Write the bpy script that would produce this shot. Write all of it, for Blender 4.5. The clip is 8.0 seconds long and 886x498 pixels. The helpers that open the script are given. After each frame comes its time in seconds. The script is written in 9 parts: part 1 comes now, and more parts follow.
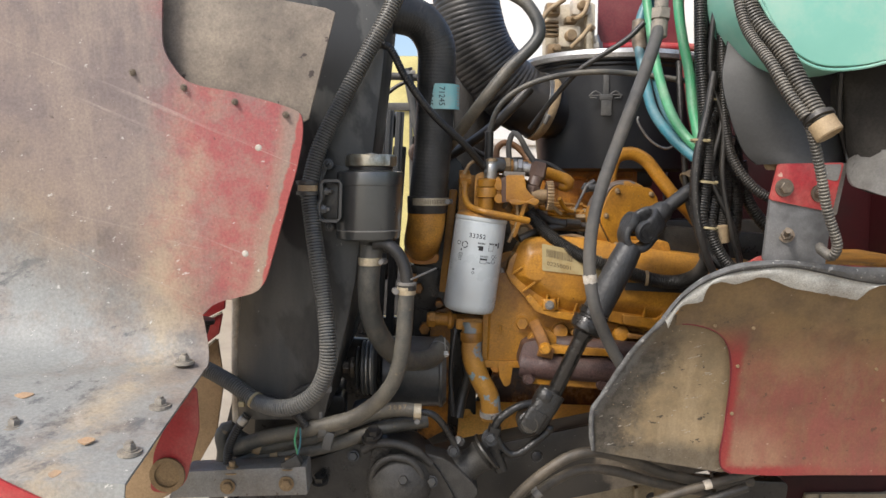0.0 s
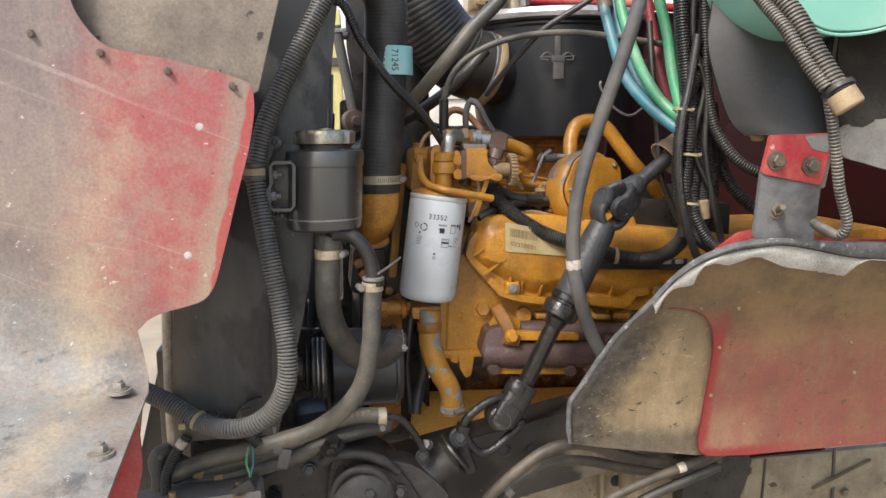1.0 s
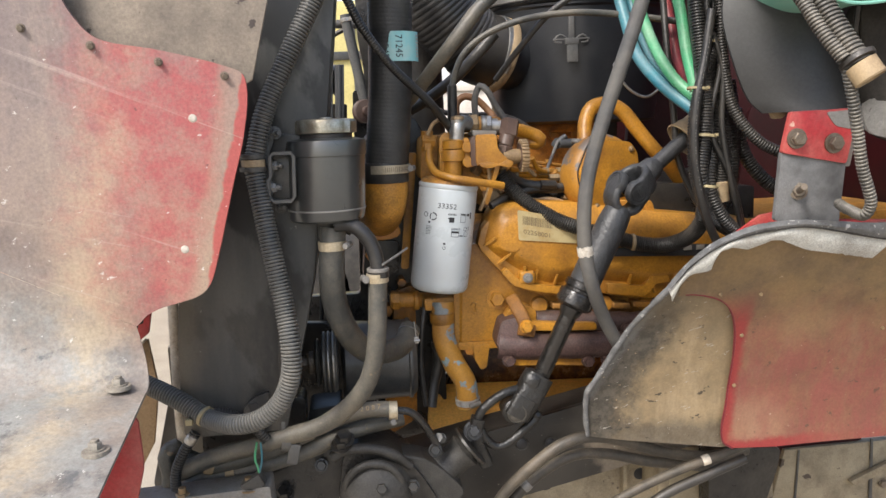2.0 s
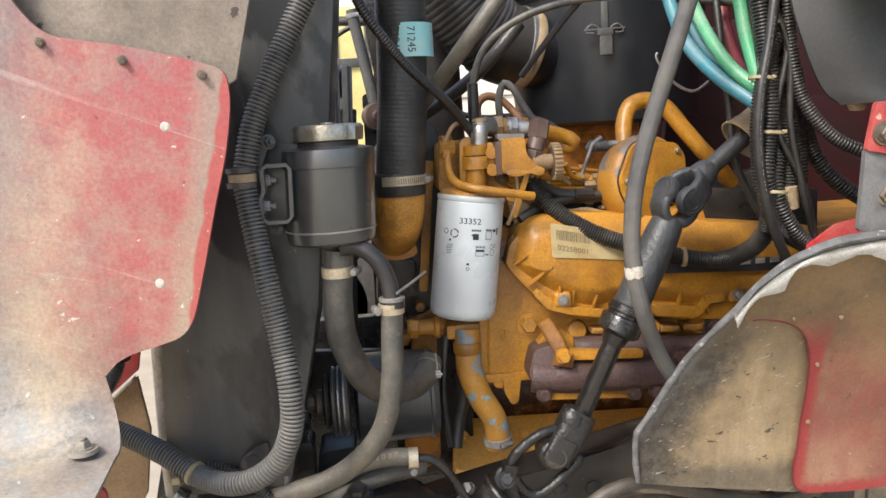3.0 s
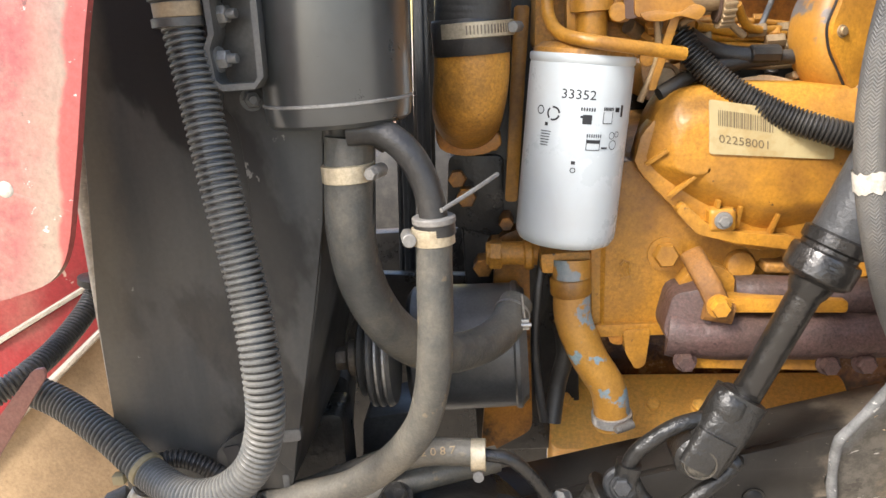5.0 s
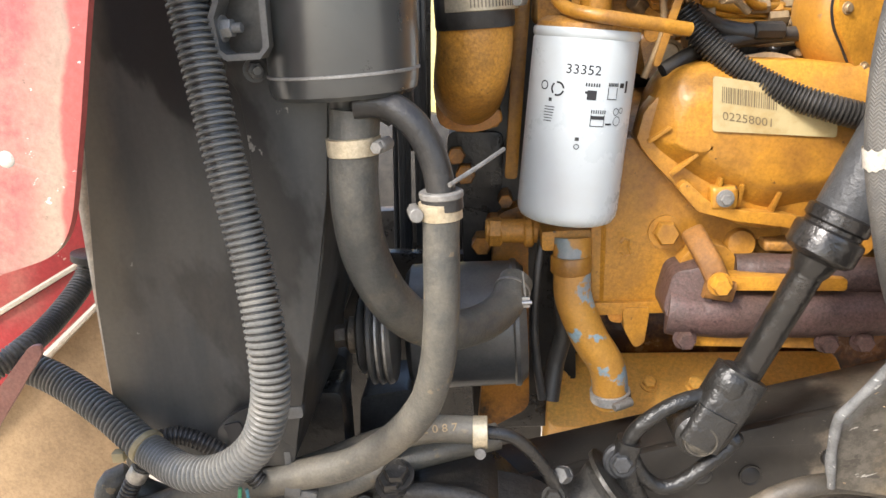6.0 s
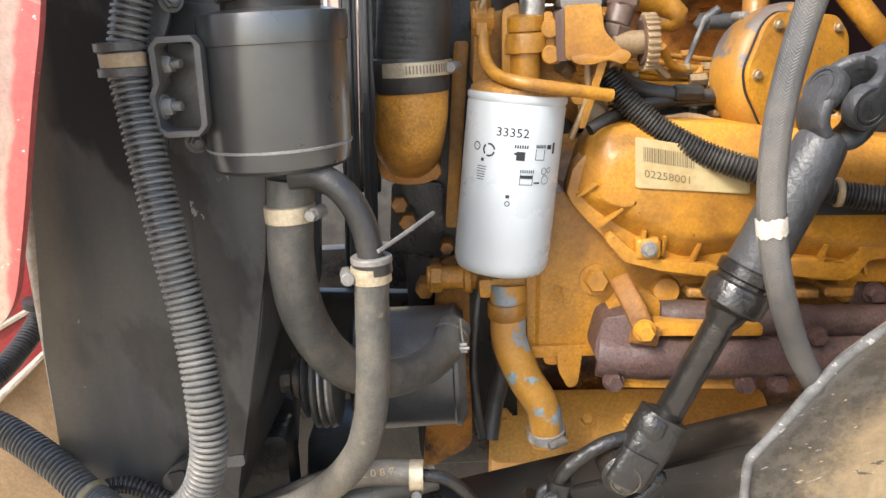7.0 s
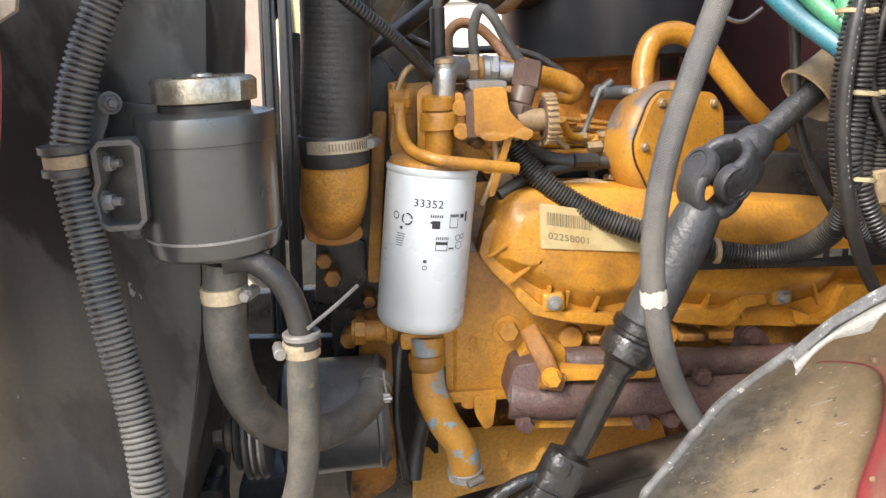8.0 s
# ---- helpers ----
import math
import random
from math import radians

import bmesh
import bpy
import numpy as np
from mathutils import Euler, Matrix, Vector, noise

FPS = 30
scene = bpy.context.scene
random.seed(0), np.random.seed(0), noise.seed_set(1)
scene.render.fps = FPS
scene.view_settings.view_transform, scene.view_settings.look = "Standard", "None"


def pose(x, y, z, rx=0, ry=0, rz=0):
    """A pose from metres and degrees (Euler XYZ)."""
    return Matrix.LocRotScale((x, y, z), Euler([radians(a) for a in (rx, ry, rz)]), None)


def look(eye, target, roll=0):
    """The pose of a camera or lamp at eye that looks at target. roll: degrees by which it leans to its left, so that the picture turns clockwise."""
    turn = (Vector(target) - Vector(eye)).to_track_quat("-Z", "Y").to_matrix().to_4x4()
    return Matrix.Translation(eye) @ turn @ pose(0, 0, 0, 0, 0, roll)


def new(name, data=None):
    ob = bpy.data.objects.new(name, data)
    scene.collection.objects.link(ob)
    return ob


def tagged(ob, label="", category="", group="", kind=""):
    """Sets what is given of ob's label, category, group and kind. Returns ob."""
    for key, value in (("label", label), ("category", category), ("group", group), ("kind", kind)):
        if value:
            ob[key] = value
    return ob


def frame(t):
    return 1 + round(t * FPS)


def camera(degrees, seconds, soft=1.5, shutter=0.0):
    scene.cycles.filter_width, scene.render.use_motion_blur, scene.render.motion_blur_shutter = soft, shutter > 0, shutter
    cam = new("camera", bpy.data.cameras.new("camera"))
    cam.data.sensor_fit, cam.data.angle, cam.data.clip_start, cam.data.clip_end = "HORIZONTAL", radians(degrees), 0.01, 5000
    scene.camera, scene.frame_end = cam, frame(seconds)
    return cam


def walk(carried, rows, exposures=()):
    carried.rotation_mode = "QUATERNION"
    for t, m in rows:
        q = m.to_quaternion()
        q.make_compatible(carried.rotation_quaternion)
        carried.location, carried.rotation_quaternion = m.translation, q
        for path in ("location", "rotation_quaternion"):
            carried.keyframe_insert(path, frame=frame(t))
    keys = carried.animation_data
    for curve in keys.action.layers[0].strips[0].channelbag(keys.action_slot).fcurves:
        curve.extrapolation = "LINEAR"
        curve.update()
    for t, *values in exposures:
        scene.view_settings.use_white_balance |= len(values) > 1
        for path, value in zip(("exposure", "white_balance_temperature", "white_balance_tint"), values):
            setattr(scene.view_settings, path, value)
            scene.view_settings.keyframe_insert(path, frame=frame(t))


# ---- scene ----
from collections import Counter

from mathutils import geometry

cam = camera(59.3, 8.0)
PATH = [
    (0, (-0.005, -0.026, 1.461), (0.005, 1.965, 1.273), 0.2),
    (0.2, (-0.095, -0.002, 1.474), (0.088, 1.978, 1.255), 0.2),
    (0.5, (-0.156, 0.047, 1.49), (0.161, 2.004, 1.223), -0.0),
    (1, (-0.129, 0.129, 1.494), (0.194, 2.079, 1.187), -0.6),
    (1.5, (-0.101, 0.155, 1.487), (0.187, 2.107, 1.164), -1.4),
    (1.7, (-0.096, 0.147, 1.486), (0.169, 2.102, 1.159), -1.7),
    (2.8, (-0.058, 0.238, 1.48), (0.115, 2.207, 1.177), -3.0),
    (3, (-0.072, 0.3, 1.48), (0.11, 2.268, 1.176), -3.6),
    (3.2, (-0.053, 0.341, 1.473), (0.099, 2.311, 1.163), -3.9),
    (3.5, (-0.057, 0.405, 1.455), (0.187, 2.357, 1.095), -4.6),
    (3.7, (-0.05, 0.455, 1.448), (0.144, 2.404, 1.045), -3.5),
    (4, (-0.011, 0.54, 1.422), (-0.009, 2.492, 0.986), -2.2),
    (4.2, (0.014, 0.59, 1.411), (-0.083, 2.534, 0.951), -2.6),
    (4.5, (0.004, 0.639, 1.412), (-0.136, 2.569, 0.907), -3.8),
    (4.7, (-0.003, 0.653, 1.418), (-0.161, 2.578, 0.895), -4.5),
    (5.8, (-0.014, 0.653, 1.409), (-0.178, 2.562, 0.835), -4.5),
    (6, (-0.023, 0.657, 1.412), (-0.146, 2.565, 0.824), -4.0),
    (6.2, (-0.016, 0.651, 1.416), (-0.138, 2.561, 0.834), -4.0),
    (6.5, (-0.005, 0.641, 1.422), (-0.107, 2.559, 0.862), -3.8),
    (6.7, (0.008, 0.638, 1.435), (-0.083, 2.555, 0.872), -3.7),
    (7, (0.008, 0.631, 1.451), (-0.032, 2.554, 0.9), -3.4),
    (7.2, (0.011, 0.619, 1.466), (-0.004, 2.543, 0.92), -3.4),
    (7.5, (0.013, 0.605, 1.488), (0.068, 2.531, 0.952), -3.3),
    (8, (0.01, 0.585, 1.515), (0.175, 2.506, 0.982), -2.8),
]
EXPOSURES = [(0.0, 0.92), (0.5, 1.02), (1.5, 1.20), (3.5, 1.54), (4.5, 1.88), (7.0, 2.00), (8.0, 1.92)]
walk(cam, [(t, look(eye, target, roll)) for t, eye, target, roll in PATH], EXPOSURES)

# ---- daylight ----
SUN_EL, SUN_ROT = 46.0, 222.0
world = bpy.data.worlds.new("world")
scene.world = world
world.use_nodes = True
wn = world.node_tree.nodes
sky = wn.new("ShaderNodeTexSky")
sky.sky_type = 'NISHITA'
sky.sun_disc = False
sky.sun_elevation, sky.sun_rotation = radians(SUN_EL), radians(SUN_ROT)
sky.air_density, sky.dust_density, sky.ozone_density = 1.0, 3.0, 1.0
wn["Background"].inputs["Strength"].default_value = 0.12
world.node_tree.links.new(sky.outputs[0], wn["Background"].inputs["Color"])
sun = new("sun", bpy.data.lights.new("sun", "SUN"))
sun.data.energy, sun.data.angle, sun.data.color = 1.5, radians(14), (1.0, 0.97, 0.93)
ce = math.cos(radians(SUN_EL))
sun.matrix_world = look((0, 0, 0), (-math.sin(radians(SUN_ROT)) * ce, -math.cos(radians(SUN_ROT)) * ce, -math.sin(radians(SUN_EL))))

# ---- materials ----


def mat(name, base, alt=None, rough=0.5, metal=0.0, scale=25.0, dirt=None, amount=0.4, dscale=8.0, bump=0.15, bscale=180.0,
        dust=0.0, dustcol=(0.26, 0.22, 0.17), chips=None, chipcut=0.64, chipscale=40.0, spec=0.5, detail=6.0, speck=0.2, coat=0.0, run=1.0):
    """Painted, rubber or metal surface: a grain of two tones, large stains, settled dust, chips and fine relief."""
    m = bpy.data.materials.new(name)
    m.use_nodes = True
    nt = m.node_tree
    n, ln = nt.nodes, nt.links.new
    bsdf = n["Principled BSDF"]
    geo = n.new("ShaderNodeNewGeometry")
    pos = geo.outputs["Position"]
    if run != 1.0:
        runs = n.new("ShaderNodeVectorMath")
        runs.operation = 'MULTIPLY'
        runs.inputs[1].default_value = (1.0, 1.0, run)
        ln(pos, runs.inputs[0])
        pos = runs.outputs[0]

    def noise_at(sc, det=detail, rgh=0.6):
        q = n.new("ShaderNodeTexNoise")
        q.inputs["Scale"].default_value, q.inputs["Detail"].default_value, q.inputs["Roughness"].default_value = sc, det, rgh
        ln(pos, q.inputs["Vector"])
        return q.outputs["Fac"]

    def ramp(fac, lo, hi):
        r = n.new("ShaderNodeMapRange")
        r.inputs["From Min"].default_value, r.inputs["From Max"].default_value = lo, hi
        ln(fac, r.inputs["Value"])
        return r.outputs["Result"]

    def mix(fac, a, b):
        x = n.new("ShaderNodeMix")
        x.data_type = 'RGBA'
        ln(fac, x.inputs["Factor"])
        for sock, v in ((x.inputs["A"], a), (x.inputs["B"], b)):
            if isinstance(v, tuple):
                sock.default_value = (*v, 1.0)
            else:
                ln(v, sock)
        return x.outputs["Result"]

    def times(a, k):
        x = n.new("ShaderNodeMath")
        x.operation = 'MULTIPLY'
        ln(a, x.inputs[0])
        if isinstance(k, (int, float)):
            x.inputs[1].default_value = k
        else:
            ln(k, x.inputs[1])
        return x.outputs[0]

    alt = alt or tuple(c * 0.75 for c in base)
    grain = noise_at(scale)
    col = mix(ramp(grain, 0.35, 0.65), base, alt)
    stains = noise_at(dscale, 8.0, 0.68)
    if chips:
        col = mix(ramp(noise_at(chipscale, 5.0, 0.55), chipcut, chipcut + 0.025), col, chips)
    if dirt:
        col = mix(times(ramp(stains, 0.45, 0.66), amount), col, dirt)
    if dust > 0:
        sep = n.new("ShaderNodeSeparateXYZ")
        ln(geo.outputs["Normal"], sep.inputs[0])
        up = ramp(sep.outputs["Z"], -0.3, 1.0)
        col = mix(times(times(up, dust), ramp(stains, 0.3, 0.6)), col, dustcol)
    if bump > 0.05 and speck > 0:
        fine = n.new("ShaderNodeMix")
        fine.data_type, fine.blend_type = 'RGBA', 'MULTIPLY'
        fine.inputs["Factor"].default_value = 1.0
        ln(col, fine.inputs["A"])
        tone = n.new("ShaderNodeCombineColor")
        spread = n.new("ShaderNodeMapRange")
        spread.inputs["From Min"].default_value, spread.inputs["From Max"].default_value = 0.3, 0.7
        spread.inputs["To Min"].default_value, spread.inputs["To Max"].default_value = 1.0 - speck, 1.0 + speck * 0.7
        ln(noise_at(min(420.0, scale * 12 + 120), 3.0, 0.7), spread.inputs["Value"])
        for k in range(3):
            ln(spread.outputs["Result"], tone.inputs[k])
        ln(tone.outputs[0], fine.inputs["B"])
        col = fine.outputs["Result"]
    ln(col, bsdf.inputs["Base Color"])
    rr = n.new("ShaderNodeMapRange")
    rr.inputs["To Min"].default_value, rr.inputs["To Max"].default_value = max(0.05, rough - 0.12), min(1.0, rough + 0.15)
    ln(stains, rr.inputs["Value"])
    ln(rr.outputs["Result"], bsdf.inputs["Roughness"])
    bsdf.inputs["Metallic"].default_value = metal
    bsdf.inputs["Specular IOR Level"].default_value = spec
    if coat > 0:
        bsdf.inputs["Coat Weight"].default_value, bsdf.inputs["Coat IOR"].default_value, bsdf.inputs["Coat Roughness"].default_value = coat, 1.75, 0.24
    if bump > 0:
        b = n.new("ShaderNodeBump")
        b.inputs["Strength"].default_value, b.inputs["Distance"].default_value = bump, 0.002
        ln(noise_at(bscale, 4.0), b.inputs["Height"])
        ln(b.outputs["Normal"], bsdf.inputs["Normal"])
    return m


ORANGE = mat("engine_paint", (0.50, 0.232, 0.024), (0.40, 0.178, 0.019), 0.34, 0, 14, (0.115, 0.047, 0.012), 0.72, 9, 0.4, 110, dust=0.18, dustcol=(0.42, 0.26, 0.10), chips=(0.08, 0.038, 0.016), chipcut=0.70, chipscale=85, speck=0.3)
# Oil-soaked orange; its dark mix also serves as shade on the plenum.
ORANGE_OIL_SHADE = mat("oily_shaded_engine_paint", (0.55, 0.23, 0.03), (0.42, 0.17, 0.028), 0.32, 0, 18, (0.022, 0.013, 0.008), 0.97, 17, 0.6, 110)
ORANGE_DIRTY = mat("grimy_engine_paint", (0.52, 0.240, 0.030), (0.39, 0.172, 0.024), 0.5, 0, 18, (0.055, 0.029, 0.013), 0.72, 14, 0.7, 90, dust=0.3, dustcol=(0.36, 0.21, 0.085), chips=(0.06, 0.035, 0.02), chipcut=0.70, chipscale=60, speck=0.35)
ORANGE_BLUE = mat("scraped_pipe_paint", (0.54, 0.27, 0.046), (0.45, 0.22, 0.037), 0.42, 0, 14, (0.22, 0.10, 0.032), 0.5, 9, 0.2, 120, chips=(0.25, 0.345, 0.385), chipcut=0.535, chipscale=30)
ORANGE_GREY = mat("rubbed_engine_paint", (0.42, 0.195, 0.024), (0.34, 0.155, 0.020), 0.45, 0, 14, (0.10, 0.052, 0.022), 0.6, 9, 0.2, 120, chips=(0.135, 0.128, 0.122), chipcut=0.52, chipscale=15)
MANIFOLD = mat("rusty_manifold", (0.078, 0.042, 0.037), (0.108, 0.064, 0.056), 0.5, 0.0, 22, (0.026, 0.0165, 0.015), 0.9, 11, 0.7, 110, dust=0.15, dustcol=(0.20, 0.125, 0.07), chips=(0.045, 0.022, 0.02), chipcut=0.62, chipscale=75, speck=0.5)
BLACK = mat("black_painted_steel", (0.042, 0.042, 0.041), (0.055, 0.054, 0.052), 0.30, 0.0, 20, (0.12, 0.112, 0.098), 0.6, 9, 0.10, 160, dust=0.25)
CANPAINT = mat("satin_black_tank_paint", (0.0225, 0.0252, 0.0255), (0.040, 0.0435, 0.0425), 0.30, 0.0, 9, (0.0115, 0.0132, 0.0145), 0.85, 15, 0.05, 120, dust=0.12, chips=(0.30, 0.29, 0.26), chipcut=0.765, chipscale=90, spec=0.7, coat=0.45)
YOKE = mat("dusty_oily_steel", (0.030, 0.031, 0.0325), (0.046, 0.047, 0.049), 0.42, 0.0, 30, (0.011, 0.0108, 0.0108), 0.8, 18, 0.8, 150, dust=0.3, dustcol=(0.15, 0.152, 0.155))
PIPERUBBER = mat("grey_rubber_pipe", (0.020, 0.0205, 0.021), (0.032, 0.0325, 0.032), 0.40, 0.0, 40, (0.062, 0.060, 0.054), 0.5, 11, 0.3, 260, dust=0.2)
GREASE = mat("wet_grease", (0.010, 0.0095, 0.009), (0.018, 0.016, 0.014), 0.22, 0.0, 40, (0.035, 0.03, 0.026), 0.5, 30, 0.75, 90, spec=0.6)
OILED = mat("oil_wet_forging", (0.011, 0.0108, 0.0105), (0.020, 0.0192, 0.018), 0.30, 0.0, 25, (0.026, 0.0245, 0.022), 0.6, 14, 1.0, 130, spec=0.5)
# Oily black steel; also colours sheets that stand in for dark gaps.
OILY_AND_GAP_BLACK = mat("oily_steel_and_gap_black", (0.010, 0.0098, 0.0095), (0.018, 0.017, 0.016), 0.28, 0.0, 30, (0.05, 0.045, 0.038), 0.5, 16, 0.5, 140, dust=0.12)
RUBBER = mat("dusty_rubber", (0.036, 0.0375, 0.0355), (0.060, 0.0605, 0.0550), 0.42, 0.0, 45, (0.155, 0.132, 0.096), 0.85, 9, 0.4, 240, dust=0.5, dustcol=(0.25, 0.225, 0.18), chips=(0.16, 0.118, 0.07), chipcut=0.67, chipscale=60)
HOSEBROWN = mat("mud_browned_rubber", (0.030, 0.0265, 0.022), (0.052, 0.044, 0.034), 0.5, 0.0, 45, (0.12, 0.095, 0.066), 0.7, 13, 0.4, 240, dust=0.45, dustcol=(0.20, 0.165, 0.12))
RUBBER_DARK = mat("black_rubber", (0.012, 0.012, 0.0125), (0.020, 0.0195, 0.019), 0.36, 0.0, 60, (0.06, 0.054, 0.047), 0.4, 13, 0.3, 260, dust=0.22)
LOOM = mat("corrugated_loom", (0.008, 0.008, 0.0083), (0.014, 0.0138, 0.0135), 0.34, 0.0, 50, (0.05, 0.044, 0.037), 0.4, 14, 0.1, 300, dust=0.22, dustcol=(0.22, 0.195, 0.16))
AIRBLACK = mat("glossy_black_housing", (0.0095, 0.0110, 0.0138), (0.0135, 0.0150, 0.0180), 0.34, 0.0, 20, (0.026, 0.027, 0.029), 0.5, 8, 0.06, 120, dust=0.04)
LOOM_TANK = mat("dust_edged_loom", (0.030, 0.028, 0.025), (0.045, 0.042, 0.037), 0.42, 0.0, 50, (0.15, 0.13, 0.10), 0.5, 14, 0.1, 300, dust=0.6, dustcol=(0.42, 0.38, 0.31))
LOOM_PALE = mat("dusty_corrugated_loom", (0.072, 0.0725, 0.069), (0.098, 0.098, 0.092), 0.36, 0.0, 50, (0.175, 0.158, 0.13), 0.6, 14, 0.1, 300, dust=0.35, dustcol=(0.33, 0.305, 0.25))
WHITE = mat("white_filter_paint", (0.475, 0.512, 0.522), (0.46, 0.49, 0.50), 0.28, 0.0, 6, (0.41, 0.40, 0.37), 0.25, 18, 0.03, 200, speck=0)
INK = mat("black_ink", (0.02, 0.02, 0.022), None, 0.5, bump=0)
PALERIM = mat("bare_bright_rim", (0.66, 0.65, 0.63), (0.55, 0.54, 0.52), 0.32, 0.6, 40, (0.3, 0.27, 0.23), 0.4, 20, 0.1, 200)
LABEL = mat("cream_label", (0.42, 0.335, 0.17), (0.36, 0.285, 0.14), 0.5, 0, 30, (0.30, 0.185, 0.055), 0.7, 40, 0.05, 200)
TEAL = mat("teal_label", (0.26, 0.56, 0.56), (0.32, 0.62, 0.61), 0.45, 0, 30, (0.45, 0.52, 0.48), 0.4, 30, 0.05, 200)
FADEDINK = mat("faded_ink", (0.17, 0.125, 0.065), None, 0.6, bump=0)
DUSTYGEAR = mat("dust_caked_oily_casting", (0.046, 0.043, 0.038), (0.026, 0.0245, 0.022), 0.55, 0, 40, (0.010, 0.0095, 0.009), 0.9, 22, 1.0, 70, dust=0.3, dustcol=(0.13, 0.118, 0.10), chips=(0.17, 0.155, 0.13), chipcut=0.69, chipscale=45, speck=0.5)
STEEL = mat("galvanised_steel", (0.46, 0.45, 0.43), (0.36, 0.35, 0.33), 0.38, 0.85, 60, (0.25, 0.19, 0.12), 0.5, 30, 0.2, 260)
CLAMPGOLD = mat("yellowed_clamp_steel", (0.58, 0.50, 0.36), (0.48, 0.41, 0.29), 0.42, 0.55, 60, (0.28, 0.2, 0.1), 0.4, 30, 0.15, 260)
CAPMETAL = mat("worn_nickel_cap", (0.50, 0.47, 0.38), (0.42, 0.39, 0.31), 0.32, 0.85, 40, (0.14, 0.12, 0.08), 0.6, 40, 0.25, 240)
BOLT = mat("weathered_bolt", (0.24, 0.20, 0.15), (0.17, 0.14, 0.11), 0.55, 0.5, 90, (0.10, 0.06, 0.035), 0.6, 50, 0.4, 300)
BRASS = mat("dull_brass", (0.34, 0.24, 0.13), (0.26, 0.18, 0.10), 0.5, 0.4, 60, (0.16, 0.10, 0.05), 0.5, 40, 0.2, 260)
BROWNPLASTIC = mat("brown_plastic", (0.075, 0.045, 0.035), (0.10, 0.06, 0.045), 0.45, 0, 40, (0.14, 0.10, 0.07), 0.5, 30, 0.1, 220)
BRAID = mat("braided_sleeve", (0.058, 0.057, 0.056), (0.082, 0.080, 0.077), 0.6, 0, 40, (0.15, 0.135, 0.11), 0.5, 15, 0.0)
GREEN = mat("green_tube", (0.055, 0.33, 0.15), (0.045, 0.27, 0.12), 0.4, 0, 30, (0.2, 0.34, 0.22), 0.45, 14, 0.08, 200, dust=0.3, dustcol=(0.36, 0.36, 0.30))
BLUE = mat("teal_blue_tube", (0.025, 0.15, 0.20), (0.03, 0.18, 0.22), 0.4, 0, 30, (0.14, 0.21, 0.22), 0.45, 14, 0.08, 200, dust=0.3, dustcol=(0.36, 0.36, 0.32))
PINKTAB = mat("faded_pink_paint", (0.46, 0.20, 0.16), (0.40, 0.16, 0.13), 0.5, 0, 12, (0.5, 0.33, 0.27), 0.5, 9, 0.12, 120)
REDTUBE = mat("red_tube", (0.22, 0.03, 0.03), (0.17, 0.025, 0.025), 0.45, 0, 30, bump=0.08)
RED = mat("red_paint", (0.42, 0.03, 0.035), (0.35, 0.025, 0.03), 0.4, 0, 10, (0.5, 0.22, 0.17), 0.55, 7, 0.12, 120, chips=(0.60, 0.42, 0.33), chipcut=0.70, chipscale=55)
# Red paint darkened to carry the engine bay's shade.
REDDARK = mat("shade_dark_red_paint", (0.030, 0.0030, 0.0040), (0.021, 0.0024, 0.0034), 0.55, 0, 10, (0.016, 0.007, 0.006), 0.6, 5, 0.1, 120, spec=0.25)
TANK = mat("mint_translucent_plastic", (0.20, 0.46, 0.37), (0.25, 0.52, 0.42), 0.30, 0, 4, (0.46, 0.55, 0.44), 0.7, 4, 0.08, 90, speck=0)
GREYBARE = mat("bare_grey_steel", (0.27, 0.262, 0.245), (0.20, 0.194, 0.182), 0.5, 0.3, 30, (0.18, 0.15, 0.115), 0.6, 14, 0.25, 160, chips=(0.10, 0.08, 0.07), chipcut=0.68, chipscale=80)
GUNMETAL = mat("dusty_dark_steel", (0.075, 0.075, 0.073), (0.105, 0.104, 0.10), 0.42, 0.1, 30, (0.15, 0.14, 0.12), 0.5, 16, 0.15, 200)
TAPE = mat("grubby_white_tape", (0.50, 0.465, 0.40), (0.42, 0.385, 0.325), 0.6, 0, 60, (0.20, 0.15, 0.10), 0.6, 70, 0.2, 300)
DUSTBOLT = mat("dusty_steel_bolt", (0.27, 0.245, 0.205), (0.20, 0.18, 0.15), 0.6, 0.15, 60, (0.36, 0.31, 0.24), 0.6, 40, 0.3, 260)
# Near-black puts the arch's recess shade into the liner's colour.
MATTEDARK = mat("shade_darkened_liner", (0.020, 0.0185, 0.0165), (0.030, 0.027, 0.024), 0.85, 0, 14, (0.060, 0.054, 0.046), 0.6, 9, 0.3, 90, spec=0.15)
PLATEGREY = mat("stained_grey_plate", (0.21, 0.208, 0.205), (0.15, 0.149, 0.147), 0.5, 0.2, 22, (0.060, 0.058, 0.056), 0.8, 12, 0.2, 160)
RUSTPIPE = mat("rusty_pipe", (0.26, 0.125, 0.052), (0.19, 0.088, 0.036), 0.6, 0, 30, (0.08, 0.045, 0.025), 0.6, 20, 0.4, 160)
# Cream lightened in place of the sun that falls on the valve rack.
VALVECREAM = mat("sun_lightened_cream_valve", (0.62, 0.55, 0.42), (0.52, 0.45, 0.33), 0.5, 0.1, 40, (0.28, 0.21, 0.13), 0.6, 25, 0.2, 200)
BELT = mat("ribbed_belt_rubber", (0.030, 0.032, 0.034), (0.046, 0.048, 0.050), 0.4, 0, 40, (0.075, 0.075, 0.072), 0.5, 20, 0.1, 240, run=0.2)
